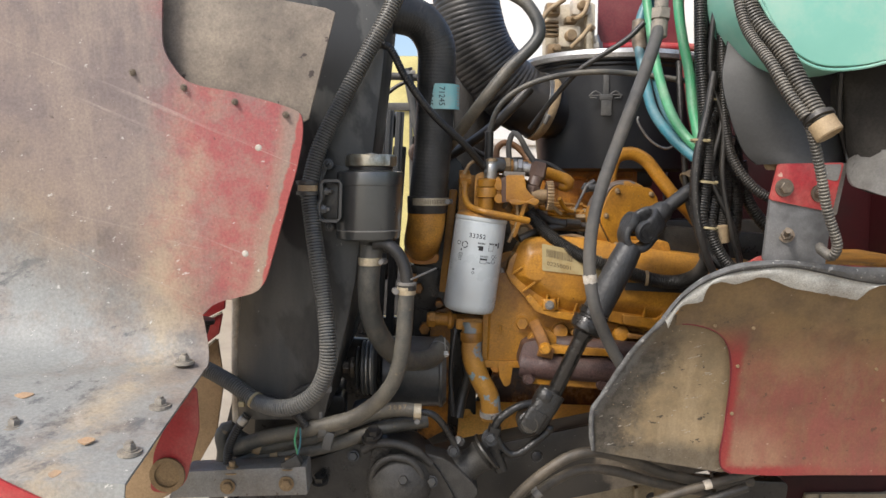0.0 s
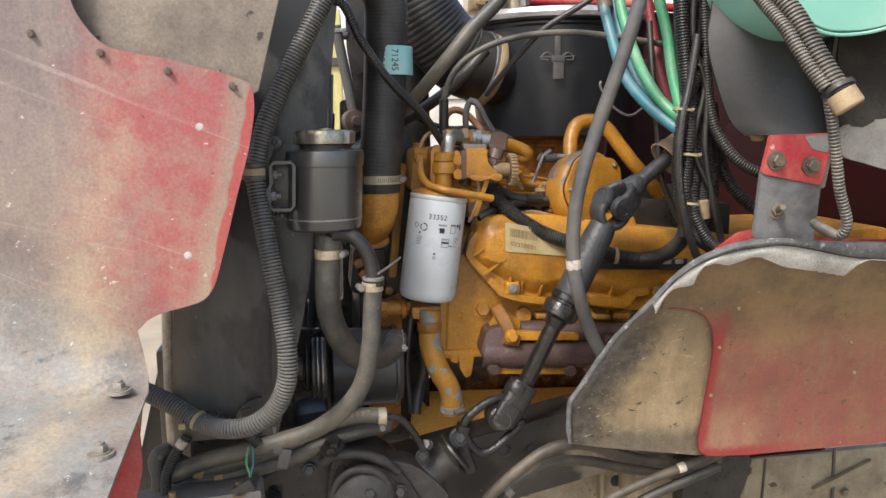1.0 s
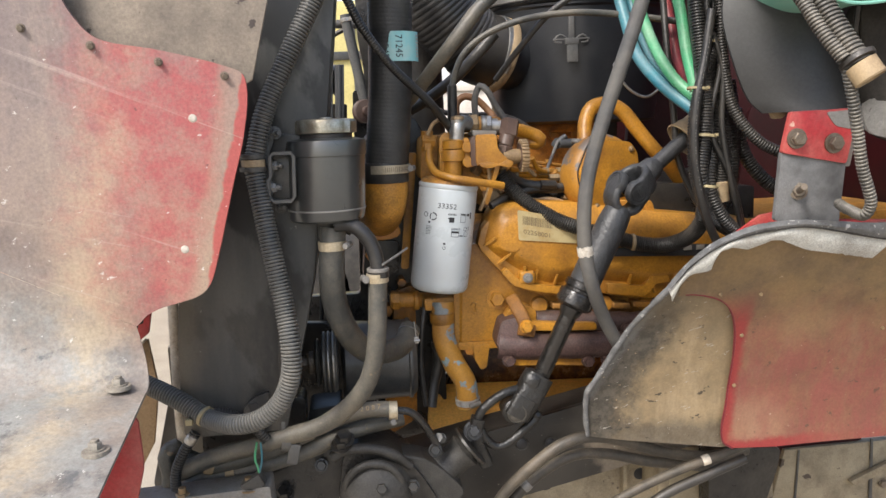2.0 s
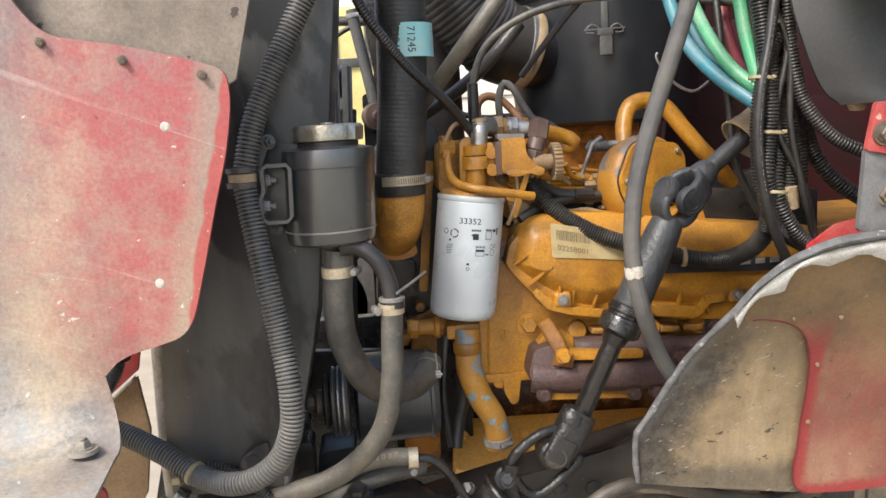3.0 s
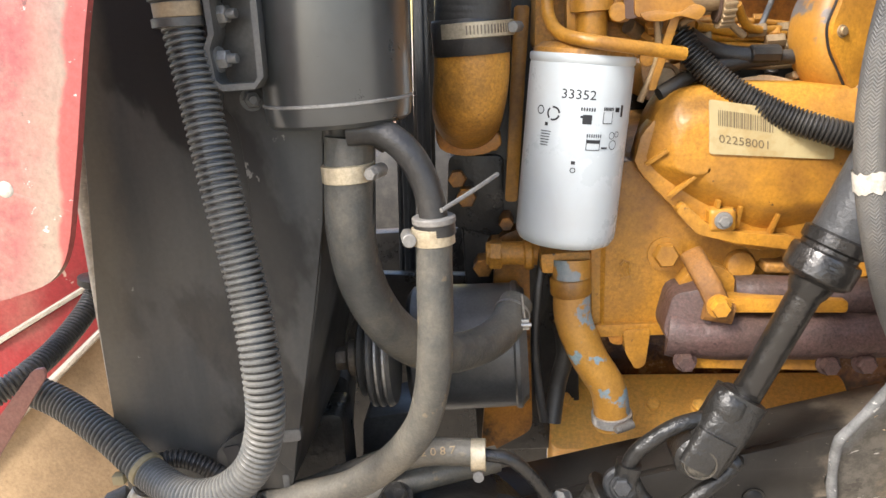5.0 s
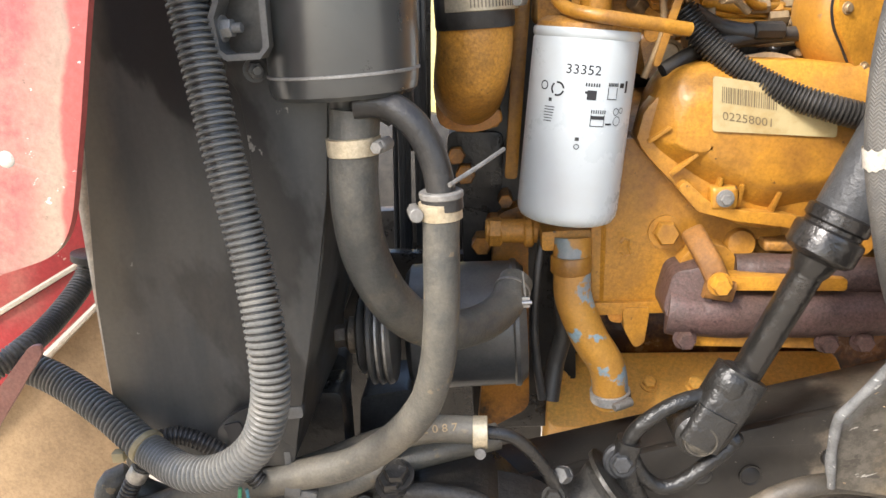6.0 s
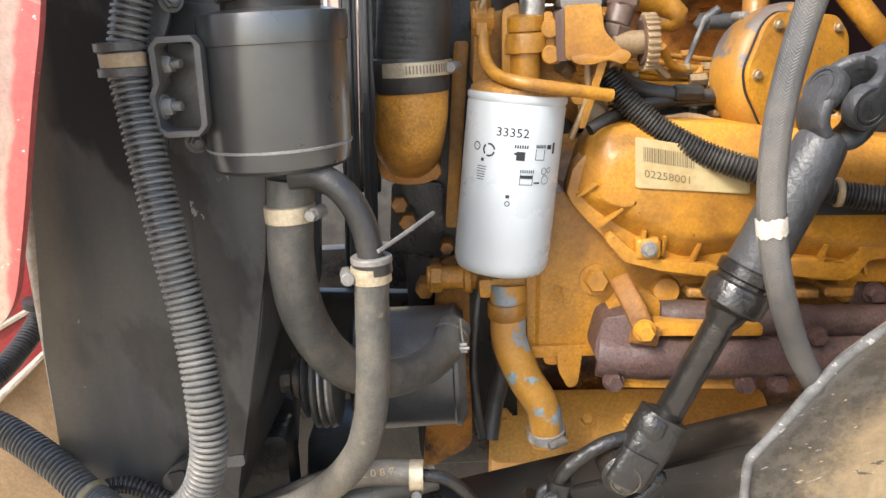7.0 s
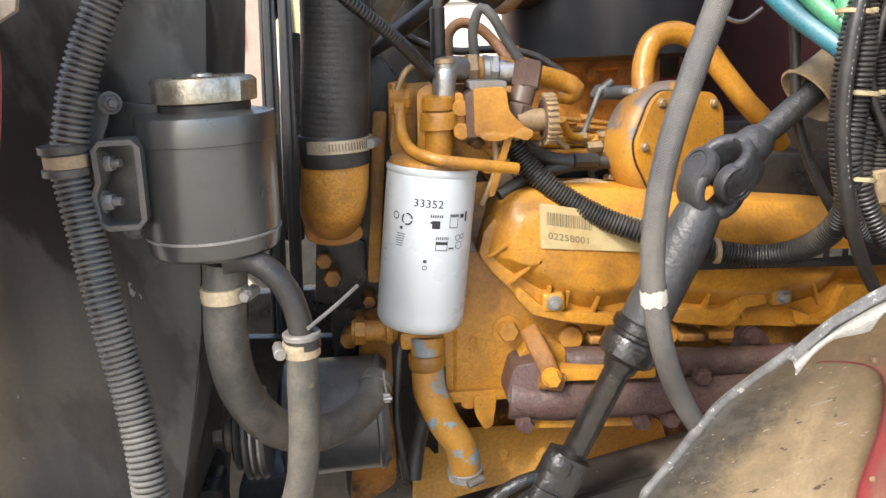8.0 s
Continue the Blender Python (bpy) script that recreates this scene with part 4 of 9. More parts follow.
# ---- hood side panel with its rolled lower flange ----
HOODMAT = hood_paint("worn_hood_steel")
hood = thing("hood_side_panel", (-0.45, 1.05, 1.2), "scraped hood side panel, red paint worn to grey primer", "hood panel")
edge = [(-0.373, 1.050, 1.781), (-0.380, 1.050, 1.668), (-0.379, 1.050, 1.633), (-0.367, 1.050, 1.608), (-0.347, 1.050, 1.587), (-0.280, 1.050, 1.572), (-0.212, 1.050, 1.553), (-0.196, 1.050, 1.545), (-0.192, 1.050, 1.525),
        (-0.200, 1.050, 1.474), (-0.215, 1.050, 1.423), (-0.235, 1.050, 1.352), (-0.249, 1.050, 1.311), (-0.260, 1.050, 1.299), (-0.280, 1.050, 1.292), (-0.308, 1.050, 1.285), (-0.323, 1.050, 1.278)]
edge = [tuple(p) for p in catmull(edge, 6)]
zlow = edge[-1][2] - 0.012
sheet_right = edge[-1][0] - 0.012
part("outer_sheet", slab([(-0.95, 1.05, edge[0][2])] + edge + [(sheet_right, 1.05, zlow), (sheet_right + (-0.95 - sheet_right) * 0.5, 1.05, zlow + 0.16), (-0.95, 1.05, zlow + 0.16)], (0, 0.006, 0), 0), HOODMAT, hood)


def rolled_flange():
    """The sheet's lower edge, rolled towards the wheel side into a shelf with a turned-down lip; the roll widens away from its free end."""
    V, F = [], []
    nu, rows = 26, 44
    # a bend whose turning sets in and dies away gently
    bend = [(0.0, 0.0)]
    for k in range(220):
        q = (k + 0.5) / 220
        a = math.pi / 2 * q * q * (3 - 2 * q)
        bend.append((bend[-1][0] + math.sin(a), bend[-1][1] + math.cos(a)))
    bend = [(p / bend[-1][0], q / bend[-1][1]) for p, q in bend[::10]]
    for j in range(rows + 1):
        for i in range(nu + 1):
            f = i / nu
            x0 = sheet_right + 0.0115 * math.sin(min(1, j / rows * 2.4) * 1.57)
            x = x0 + (-0.95 - x0) * f
            rad = 0.035 + 0.12 * min(1, f * 1.8)
            zl = 1.198 + 0.02 * f
            drop = zlow + 0.16 * min(1, f * 2) - zl
            s = j / rows
            if s < 0.5:
                cy, cz = bend[j]
                y, z = 1.05 - rad * cy, zl + drop * (1 - cz)
            elif s < 0.93:
                q = (s - 0.5) / 0.43
                y, z = 1.05 - rad - (0.31 - rad) * q, zl - 0.050 * q
            else:
                q = (s - 0.93) / 0.07
                y, z = 0.74 - 0.004 * q, zl - 0.050 - 0.022 * q
            z += 0.0025 * noise.noise((x * 9, y * 9, 0))
            V.append(Vector((x, y, z)))
    for j in range(rows):
        for i in range(nu):
            a = j * (nu + 1) + i
            F.append((a, a + 1, a + nu + 2, a + nu + 1))
    n = len(V)
    V += [v + Vector((0, 0.002, -0.003)) for v in V]
    F += [tuple(n + i for i in reversed(f)) for f in F]
    W = nu + 1
    for j in range(rows):
        a, b = j * W, (j + 1) * W
        F.append((a, b, b + n, a + n))
        F.append((b + nu, a + nu, a + nu + n, b + nu + n))
    for i in range(nu):
        F.append((i + 1, i, i + n, i + 1 + n))
        a = rows * W + i
        F.append((a, a + 1, a + 1 + n, a + n))
    return V, F


part("hidden_stay", rod((-0.31, 1.0535, 1.40), (-0.31, 1.205, 1.40), 0.006, 12), BLACK, hood)
part("rolled_flange", rolled_flange(), HOODMAT, hood, "bare dented steel flange with stains")
RECESSMAT = mat("dirty_inner_panel", (0.36, 0.30, 0.23), (0.26, 0.215, 0.17), 0.65, 0.1, 14, (0.07, 0.06, 0.055), 0.6, 6, 0.2, 120, chips=(0.08, 0.06, 0.05), chipcut=0.66, chipscale=45)
part("inner_sheet", slab([(-0.75, 1.075, edge[0][2] + 0.02), (-0.244, 1.075, 1.705), (-0.163, 1.075, 1.691), (-0.149, 1.075, 1.685), (-0.188, 1.075, 1.539), (-0.206, 1.075, 1.529), (-0.399, 1.075, 1.565), (-0.75, 1.075, 1.5)], (0, 0.006, 0), 0.0015), RECESSMAT, hood, "dull brown inner panel behind the red sheet")
for q in ((-0.284, 1.050, 1.560), (-0.215, 1.050, 1.543), (-0.353, 1.050, 1.579), (-0.422, 1.050, 1.599)):
    s = part("panel_screw", join(lathe([(0.0048, 0), (0.0046, 0.001)], q, (0, -1, 0), 18), hexa(vec(q) + Vector((0, -0.001, 0)), (0.3, -1, -0.2), 0.0032, 0.008, 1.1)), BOLT, hood)
for q in ((-0.253, 1.050, 1.498), (-0.274, 1.050, 1.352)):
    part("filler_spot", lathe([(0.0046, 0), (0.0040, 0.0005), (0.002, 0.0006)], q, (0, -1, 0), 20), TAPE, hood)
for q in ((-0.352, 1.018, 1.206), (-0.345, 0.904, 1.179), (-0.341, 0.798, 1.160), (-0.491, 0.844, 1.172)):
    part("flange_bolt", join(lathe([(0.0135, -0.002), (0.013, 0.002)], q, (0, 0, 1), 24), hexa(vec(q) + Vector((0, 0, 0.002)), (0, 0, 1), 0.0068, 0.008), rod(vec(q) + Vector((0, 0, 0.008)), vec(q) + Vector((0, 0, 0.013)), 0.004)), DUSTBOLT, hood)
PRIMER = mat("orange_primer", (0.46, 0.30, 0.17), (0.36, 0.24, 0.15), 0.7, 0, 40, (0.35, 0.28, 0.2), 0.6, 30, 0.2, 150)
for q, sx in (((-0.509, 0.90), 0.011), ((-0.394, 0.81), 0.009), ((-0.400, 0.75), 0.006)):
    x_, y_ = q
    z_ = 1.199 + 0.02 * min(1, max(0, (-0.35 - x_) / 0.6)) - 0.050 * max(0, (0.95 - y_) / 0.21)
    part("bare_primer_patch", slab(curved([(x_ - sx, y_, z_ + 0.001), (x_ - sx * 0.4, y_ + 0.007, z_ + 0.002), (x_ + sx, y_ + 0.004, z_ + 0.001), (x_ + sx * 0.3, y_ - 0.006, z_ - 0.001)], 4), (0, 0, 0.0012), 0), PRIMER, hood)
hinge = part("hinge_plate", slab(soft([(-0.331, 1.000, 1.176), (-0.329, 1.000, 1.118), (-0.350, 1.000, 1.042), (-0.368, 1.000, 1.028), (-0.398, 1.000, 1.031), (-0.391, 1.000, 1.087), (-0.350, 1.000, 1.176)], 0.010), (0, 0.006, 0), 0.0015), RED, hood, "bright red hinge plate")
part("pivot_bush", lathe([(0.024, 0), (0.024, 0.004), (0.017, 0.005), (0.0165, 0.001), (0.001, 0.001)], vec((-0.372, 0.998, 1.056)), (0, -1, 0), 28), BRASS, hinge)
part("lower_lip", slab([(-0.472, 0.733, 1.170), (-0.439, 0.733, 1.151), (-0.390, 0.733, 1.127), (-0.393, 0.733, 1.068), (-0.477, 0.733, 1.068)], (0, 0.004, 0), 0.001), RED, hood, "bright red lower lip")

# ---- bumper end and sheets seen past the radiator ----
bumper = thing("bumper_end", (-0.5, 1.40, 1.0), "red sloping bumper end with pale edge strips", "bumper")
part("upper_face", slab([(-0.608, 1.460, 1.208), (-0.414, 1.460, 1.279), (-0.419, 1.460, 1.203), (-0.639, 1.460, 1.093)], (0, 0.01, 0), 0.002), RED, bumper)
part("edge_strip", slab([(-0.631, 1.450, 1.095), (-0.424, 1.450, 1.199), (-0.423, 1.450, 1.195), (-0.633, 1.450, 1.088)], (0, 0.012, 0), 0.001), PALETAPE, bumper)
part("lower_face", slab([(-0.637, 1.455, 1.086), (-0.422, 1.455, 1.195), (-0.430, 1.455, 1.155), (-0.668, 1.455, 0.967)], (0, 0.01, 0), 0.002), RED, bumper)
part("edge_strip", slab([(-0.664, 1.445, 0.958), (-0.437, 1.445, 1.146), (-0.436, 1.445, 1.142), (-0.667, 1.445, 0.948)], (0, 0.02, 0), 0.001), PALETAPE, bumper)
part("brown_skirt", slab([(-0.696, 1.460, 0.930), (-0.434, 1.460, 1.144), (-0.424, 1.460, 1.060), (-0.440, 1.460, 0.960), (-0.504, 1.460, 0.849), (-0.645, 1.460, 0.773), (-0.738, 1.460, 0.776)], (0, 0.01, 0), 0.002), TANSHEET, bumper)

# ---- radiator side, shroud and fan drive ----
radiator = thing("radiator", (-0.2, 1.3, 0.95), "dusty black radiator seen from its side", "radiator")
part("front_strip", tube([(-0.339, 1.235, 1.022), (-0.34, 1.235, 1.1), (-0.334, 1.235, 1.3), (-0.325, 1.235, 1.5)], 0.0075, 14), PALETAPE, radiator, "pale strip along the front edge")
part("rear_frame", box((-0.345, 1.43, 1.05), (0.08, 0.1, 0.2), 0.006), RADIATOR, radiator)
part("side_tank", slab(soft([(-0.328, 1.2, 1.068), (-0.330, 1.2, 1.10), (-0.325, 1.2, 1.22), (-0.310, 1.2, 1.34), (-0.29, 1.2, 1.55), (-0.27, 1.2, 1.80), (-0.074, 1.2, 1.80), (-0.094, 1.2, 1.62), (-0.128, 1.2, 1.34), (-0.148, 1.2, 1.24), (-0.185, 1.2, 1.09), (-0.190, 1.2, 1.068)], 0.008), (0, 0.2, 0), 0.012, 4), RADIATOR, radiator)
# Added black slab stands for the dark void under the side tank.
part("void_backing", slab(soft([(-0.332, 1.31, 0.86), (-0.328, 1.31, 1.075), (-0.17, 1.31, 1.075), (-0.176, 1.31, 0.86)], 0.01), (0, 0.05, 0), 0.004), OILY_AND_GAP_BLACK, radiator)
part("side_channel", slab(soft([(-0.203, 1.195, 1.384), (-0.191, 1.195, 1.366), (-0.189, 1.195, 1.322), (-0.191, 1.195, 1.257), (-0.194, 1.195, 1.183), (-0.197, 1.195, 1.096), (-0.186, 1.195, 1.085), (-0.153, 1.195, 1.222), (-0.138, 1.195, 1.290), (-0.126, 1.195, 1.390), (-0.118, 1.195, 1.470), (-0.196, 1.195, 1.480)], 0.006), (0, 0.02, 0), 0.0022, 3), RADIATOR, radiator, "dark folded side channel")
part("top_hose_neck", rod((-0.20, 1.36, 1.79), (-0.13, 1.37, 1.80), 0.03, 24), BLACK, radiator)
belts = thing("belt_drive", (-0.1, 1.70, 1.10), "vertical black fan belts on grooved pulleys", "belt drive")
for a, b, w in (((-0.124, 1.720, 1.598), (-0.158, 1.720, 1.075), 0.008), ((-0.112, 1.700, 1.603), (-0.143, 1.700, 1.072), 0.017), ((-0.091, 1.700, 1.600), (-0.118, 1.700, 1.097), 0.018)):
    a, b = vec(a), vec(b)
    sx = Vector((w / 2, 0, 0))
    part("belt", slab([a - sx, a + sx, b + sx, b - sx], (0, 0.011, 0), 0.002), BELT, belts)
    part("belt_rib", slab([a - sx * 0.25, a + sx * 0.25, b + sx * 0.25, b - sx * 0.25], (0, -0.003, 0), 0.001), BELT, belts)
part("upper_pulley", lathe([(0.01, -0.016), (0.030, -0.016), (0.032, -0.010), (0.026, -0.004), (0.032, 0.002), (0.026, 0.008), (0.032, 0.013), (0.01, 0.016)], (-0.103, 1.735, 1.572), (1, 0, 0), 32), BLACK, belts)
# Added black sheet stands in for the dark beside the tensioner arm.
part("upper_dark_backing", slab(soft([(-0.055, 1.740, 1.84), (-0.053, 1.740, 1.655), (-0.043, 1.740, 1.585), (-0.052, 1.740, 1.565), (-0.052, 1.740, 1.49), (0.03, 1.740, 1.49), (0.03, 1.740, 1.84)], 0.008), (0, 0.02, 0), 0.003), OILY_AND_GAP_BLACK, belts, "black sheet standing in for the dark above the engine")
part("cross_pipe", rod((-0.16, 1.745, 1.684), (-0.05, 1.745, 1.679), 0.0085, 14), BLACK, belts)
part("cross_lead", tube([(-0.135, 1.720, 1.628), (-0.123, 1.720, 1.639), (-0.099, 1.720, 1.657), (-0.070, 1.720, 1.671)], 0.0045, 10), RUBBER_DARK, belts)
idler = part("idler", lathe([(0.004, -0.01), (0.021, -0.01), (0.0225, -0.004), (0.018, 0.0), (0.0225, 0.004), (0.021, 0.012), (0.010, 0.014), (0.008, 0.02)], (-0.049, 1.655, 1.509), (0.35, -1, 0), 28), BROWNPLASTIC, belts)
part("tensioner_arm", tube([(-0.0755, 1.680, 1.690), (-0.072, 1.680, 1.668), (-0.058, 1.680, 1.590), (-0.045, 1.680, 1.515)], 0.0098, 14), GUNMETAL, belts)
part("arm_clamp", join(hoop(0.0102, 0.0012, 0.008, (-0.0735, 1.680, 1.676), (-0.2, 0, 1), 24), box((-0.062, 1.670, 1.681), (0.010, 0.007, 0.008), 0.001)), STEEL, belts)
part("lower_pulley", lathe([(0.015, -0.012), (0.044, -0.012), (0.048, -0.010), (0.048, -0.007), (0.045, -0.005), (0.048, -0.003), (0.048, 0.0), (0.045, 0.002), (0.048, 0.004), (0.048, 0.008), (0.046, 0.011), (0.02, 0.012)], (-0.130, 1.345, 1.118), (1, 0, 0), 48), BLACK, belts, "worn grooved steel pulley", angle=25)
for dx in (-0.003, 0.0045):
    part("bright_groove", hoop(0.0479, 0.0006, 0.0025, (-0.130 + dx, 1.345, 1.118), (1, 0, 0), 48), STEEL, belts)
part("pulley_face", lathe([(0.012, 0), (0.032, 0.0), (0.038, 0.003), (0.036, 0.006), (0.02, 0.012)], (-0.153, 1.345, 1.118), (1, 0, 0), 40), BLACK, belts)
part("pulley_hub", lathe([(0.014, 0), (0.018, -0.003), (0.018, -0.010), (0.014, -0.013)], (-0.152, 1.345, 1.118), (1, 0, 0), 28), BOLT, belts)
part("pulley_bolt", hexa((-0.164, 1.345, 1.118), (-1, -0.2, 0), 0.011, 0.014), BOLT, belts)
part("fan_blade", slab(soft([(-0.202, 1.410, 1.074), (-0.182, 1.410, 1.064), (-0.199, 1.410, 0.958), (-0.225, 1.410, 0.893), (-0.253, 1.410, 0.894), (-0.233, 1.410, 0.981)], 0.008), (0, 0.05, 0), 0.003), BLACK, belts)
for q in ((-0.208, 1.408, 1.030), (-0.214, 1.408, 0.999), (-0.222, 1.408, 0.966), (-0.229, 1.408, 0.935)):
    part("blade_rivet", rod(vec(q) + Vector((0, 0.01, 0)), vec(q) + Vector((0, -0.006, 0)), 0.0085, 16), OILY_AND_GAP_BLACK, belts)
part("tensioner_block", slab(soft([(-0.174, 1.420, 1.012), (-0.117, 1.420, 1.019), (-0.124, 1.420, 0.942), (-0.182, 1.420, 0.944)], 0.008), (0, 0.08, 0), 0.004), BLACK, belts)

# Two added black sheets paint the darkness behind the belts and hide bright background.
part("belt_gap_backing", slab(soft([(-0.110, 1.760, 1.528), (-0.080, 1.760, 1.526), (-0.102, 1.760, 1.219), (-0.132, 1.760, 1.221)], 0.004), (0, 0.01, 0), 0.002), OILY_AND_GAP_BLACK, belts)
part("rear_dark_backing", slab(soft([(-0.068, 1.800, 1.555), (0.050, 1.800, 1.545), (0.060, 1.800, 1.400), (0.060, 1.800, 1.000), (-0.25, 1.800, 0.99), (-0.23, 1.800, 1.125), (-0.074, 1.800, 1.125), (-0.070, 1.800, 1.360)], 0.01), (0, 0.03, 0), 0.006), OILY_AND_GAP_BLACK, belts, "black sheet standing in for the dark behind the belts")
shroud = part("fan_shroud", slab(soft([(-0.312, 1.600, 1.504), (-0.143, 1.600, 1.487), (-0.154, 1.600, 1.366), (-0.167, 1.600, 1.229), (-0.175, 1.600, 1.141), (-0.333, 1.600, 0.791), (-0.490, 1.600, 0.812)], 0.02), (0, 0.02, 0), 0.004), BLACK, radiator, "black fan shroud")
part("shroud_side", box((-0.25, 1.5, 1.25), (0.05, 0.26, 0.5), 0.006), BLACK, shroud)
# Black fill plate added in place of the dark below the shroud.
part("lower_dark_backing", slab(soft([(-0.277, 1.660, 1.110), (0.054, 1.660, 1.087), (0.028, 1.660, 0.699), (-0.328, 1.660, 0.746)], 0.02), (0, 0.02, 0), 0.004), OILY_AND_GAP_BLACK, shroud)

# alternator-like drum beneath the hose
drum = thing("drum_housing", (-0.03, 1.43, 1.05), "matt black cylindrical drum housing on the engine", "drum")
part("drum", lathe([(0.02, 0), (0.058, 0.0), (0.066, 0.006), (0.0665, 0.04), (0.065, 0.115), (0.058, 0.122), (0.01, 0.122)], ((-0.038, 1.425, 1.091)[0] - 0.075, 1.425, (-0.038, 1.425, 1.091)[2]), (1, 0, 0), 48), BLACK, drum)
part("end_rim", lathe([(0.0655, 0), (0.0675, 0.002), (0.0675, 0.006), (0.0655, 0.008)], ((-0.038, 1.425, 1.091)[0] + 0.033, 1.425, (-0.038, 1.425, 1.091)[2]), (1, 0, 0), 48), BLACK, drum)

# ---- surge tank ----
can = thing("surge_tank", (-0.107, 1.19, 1.345), "black cylindrical coolant surge tank with metal cap", "coolant tank")
ct, cb = vec((-0.112, 1.190, 1.463)), vec((-0.116, 1.190, 1.366))
ax = (ct - cb).normalized()
H0 = (ct - cb).length
R = 0.0505
part("body", lathe([(0.012, -0.005), (R * 0.90, -0.005), (R * 0.97, -0.002), (R * 0.985, 0.002), (R, 0.0095), (R, H0 - 0.017), (R * 1.028, H0 - 0.0165), (R * 1.03, H0 - 0.002), (R * 1.005, H0 + 0.003), (R * 0.70, H0 + 0.006), (0.02, H0 + 0.007)], cb, ax, 88), CANPAINT, can, angle=24)
part("seam_bead", hoop(R * 1.003, 0.0008, 0.0022, cb + ax * 0.0095, ax, 88), GREYBARE, can, "pale scuffed seam bead")
part("neck", lathe([(0.034, 0), (0.034, 0.006), (0.0315, 0.007), (0.0315, 0.010), (0.0335, 0.012), (0.01, 0.012)], ct + ax * 0.005, ax, 40), RUBBER_DARK, can)
capb = ct + ax * 0.0115
V, F = [], []
rows = [(0.0335, 0.0, 0.06), (0.0365, 0.001, 0.06), (0.0368, 0.0150, 0.06), (0.0350, 0.0180, 0.04), (0.024, 0.0190, 0.0), (0.0235, 0.0175, 0.0), (0.009, 0.0175, 0.0), (0.008, 0.0205, 0.0), (0.0005, 0.0215, 0.0)]
cx, cy, cz = frame_of(ax)
for r, h, w in rows:
    for k in range(64):
        a = 2 * math.pi * k / 64
        lobe = 1 + w * (1 if math.cos(2 * a + 0.8) > 0.72 else 0) * 1.6
        V.append(capb + cz * h + (cx * math.cos(a) + cy * math.sin(a)) * r * lobe)
for i in range(len(rows) - 1):
    for k in range(64):
        F.append((i * 64 + k, i * 64 + (k + 1) % 64, (i + 1) * 64 + (k + 1) % 64, (i + 1) * 64 + k))
F.append(tuple(reversed(range(64))))
cap = part("cap", (V, F), CAPMETAL, can, "worn silver pressure cap with two lugs")
marks = []
for k in range(26):
    a = math.pi * (0.15 + 1.7 * k / 26)
    d = cx * math.cos(a) + cy * math.sin(a)
    rot = Matrix((cz.cross(d), d, cz)).transposed()
    marks.append(box(capb + cz * 0.0188 + d * 0.0285, (0.0016, 0.0035, 0.0008), 0, rot))
part("embossed_marks", join(*marks), BOLT, cap)
# bracket that holds the tank and the loom clip
part("back_plate", slab([(-0.181, 1.174, 1.450), (-0.152, 1.174, 1.448), (-0.154, 1.174, 1.390), (-0.190, 1.174, 1.392)], (0, 0.003, 0), 0.0008), BLACK, can)
# an open frame of bent flat bar, its left limb stepped out at half height
FRAME = [(-0.182, 1.156, 1.425), (-0.182, 1.156, 1.448), (-0.178, 1.156, 1.4525), (-0.156, 1.156, 1.4525), (-0.1525, 1.156, 1.448), (-0.1545, 1.156, 1.397), (-0.159, 1.156, 1.392), (-0.180, 1.156, 1.392), (-0.1855, 1.156, 1.397), (-0.1865, 1.156, 1.416), (-0.1835, 1.156, 1.4225)]
bar_half, deep = 0.0020, 0.011
V, F = [], []
n = len(FRAME)
mid = vec((-0.169, 1.156, 1.422))
for q in FRAME:
    q = vec(q)
    out = q - mid
    out = Vector((out.x / abs(out.x or 1) if abs(out.x) > 0.0135 else 0.0, 0, out.z / abs(out.z) if abs(out.z) > 0.0265 else 0.0))
    if out.length < 0.5:
        out = Vector((-1, 0, 0))
    for k, (w, d_) in enumerate(((1, -1), (1, 1), (-1, 1), (-1, -1))):
        V.append(q + out * bar_half * w + Vector((0, deep * d_, 0)))
for i in range(n):
    for k in range(4):
        a, b = i * 4, ((i + 1) % n) * 4
        F.append((a + k, a + (k + 1) % 4, b + (k + 1) % 4, b + k))
part("bracket_frame", (V, F), GUNMETAL, can, "open frame of bent steel bar", angle=50)
part("bracket_strap", slab(soft([(-0.197, 1.180, 1.476), (-0.185, 1.180, 1.488), (-0.177, 1.180, 1.477), (-0.180, 1.180, 1.464), (-0.186, 1.180, 1.452), (-0.1875, 1.180, 1.420), (-0.193, 1.180, 1.384), (-0.199, 1.180, 1.366), (-0.204, 1.180, 1.367), (-0.198, 1.180, 1.386), (-0.1945, 1.180, 1.420), (-0.198, 1.180, 1.456)], 0.004), (0, 0.004, 0), 0.001), GUNMETAL, can)
for q, d in (((-0.176, 1.178, 1.478), (0.5, -1, 0)), ((-0.181, 1.160, 1.437), (1, -0.25, 0)), ((-0.184, 1.158, 1.4095), (1, -0.2, 0)), ((-0.189, 1.158, 1.4085), (-1, -0.3, 0)), ((-0.176, 1.190, 1.381), (0.4, -1, 0))):
    part("bracket_bolt", join(hexa(q, d, 0.0062, 0.0075), rod(vec(q) + vec(d).normalized() * 0.007, vec(q) + vec(d).normalized() * 0.0135, 0.0032, 12)), GUNMETAL if q[2] > 1.47 or q[2] < 1.39 else GREYBARE, can)
tee = part("outlet_tee", join(rod(cb - ax * 0.030, cb - ax * 0.002, 0.0125, 24), tube([cb - ax * 0.014, cb - ax * 0.014 + Vector((0.02, -0.002, 0.002)), cb - ax * 0.020 + Vector((0.034, -0.004, 0.0))], 0.0095, 16)), BLACK, can)

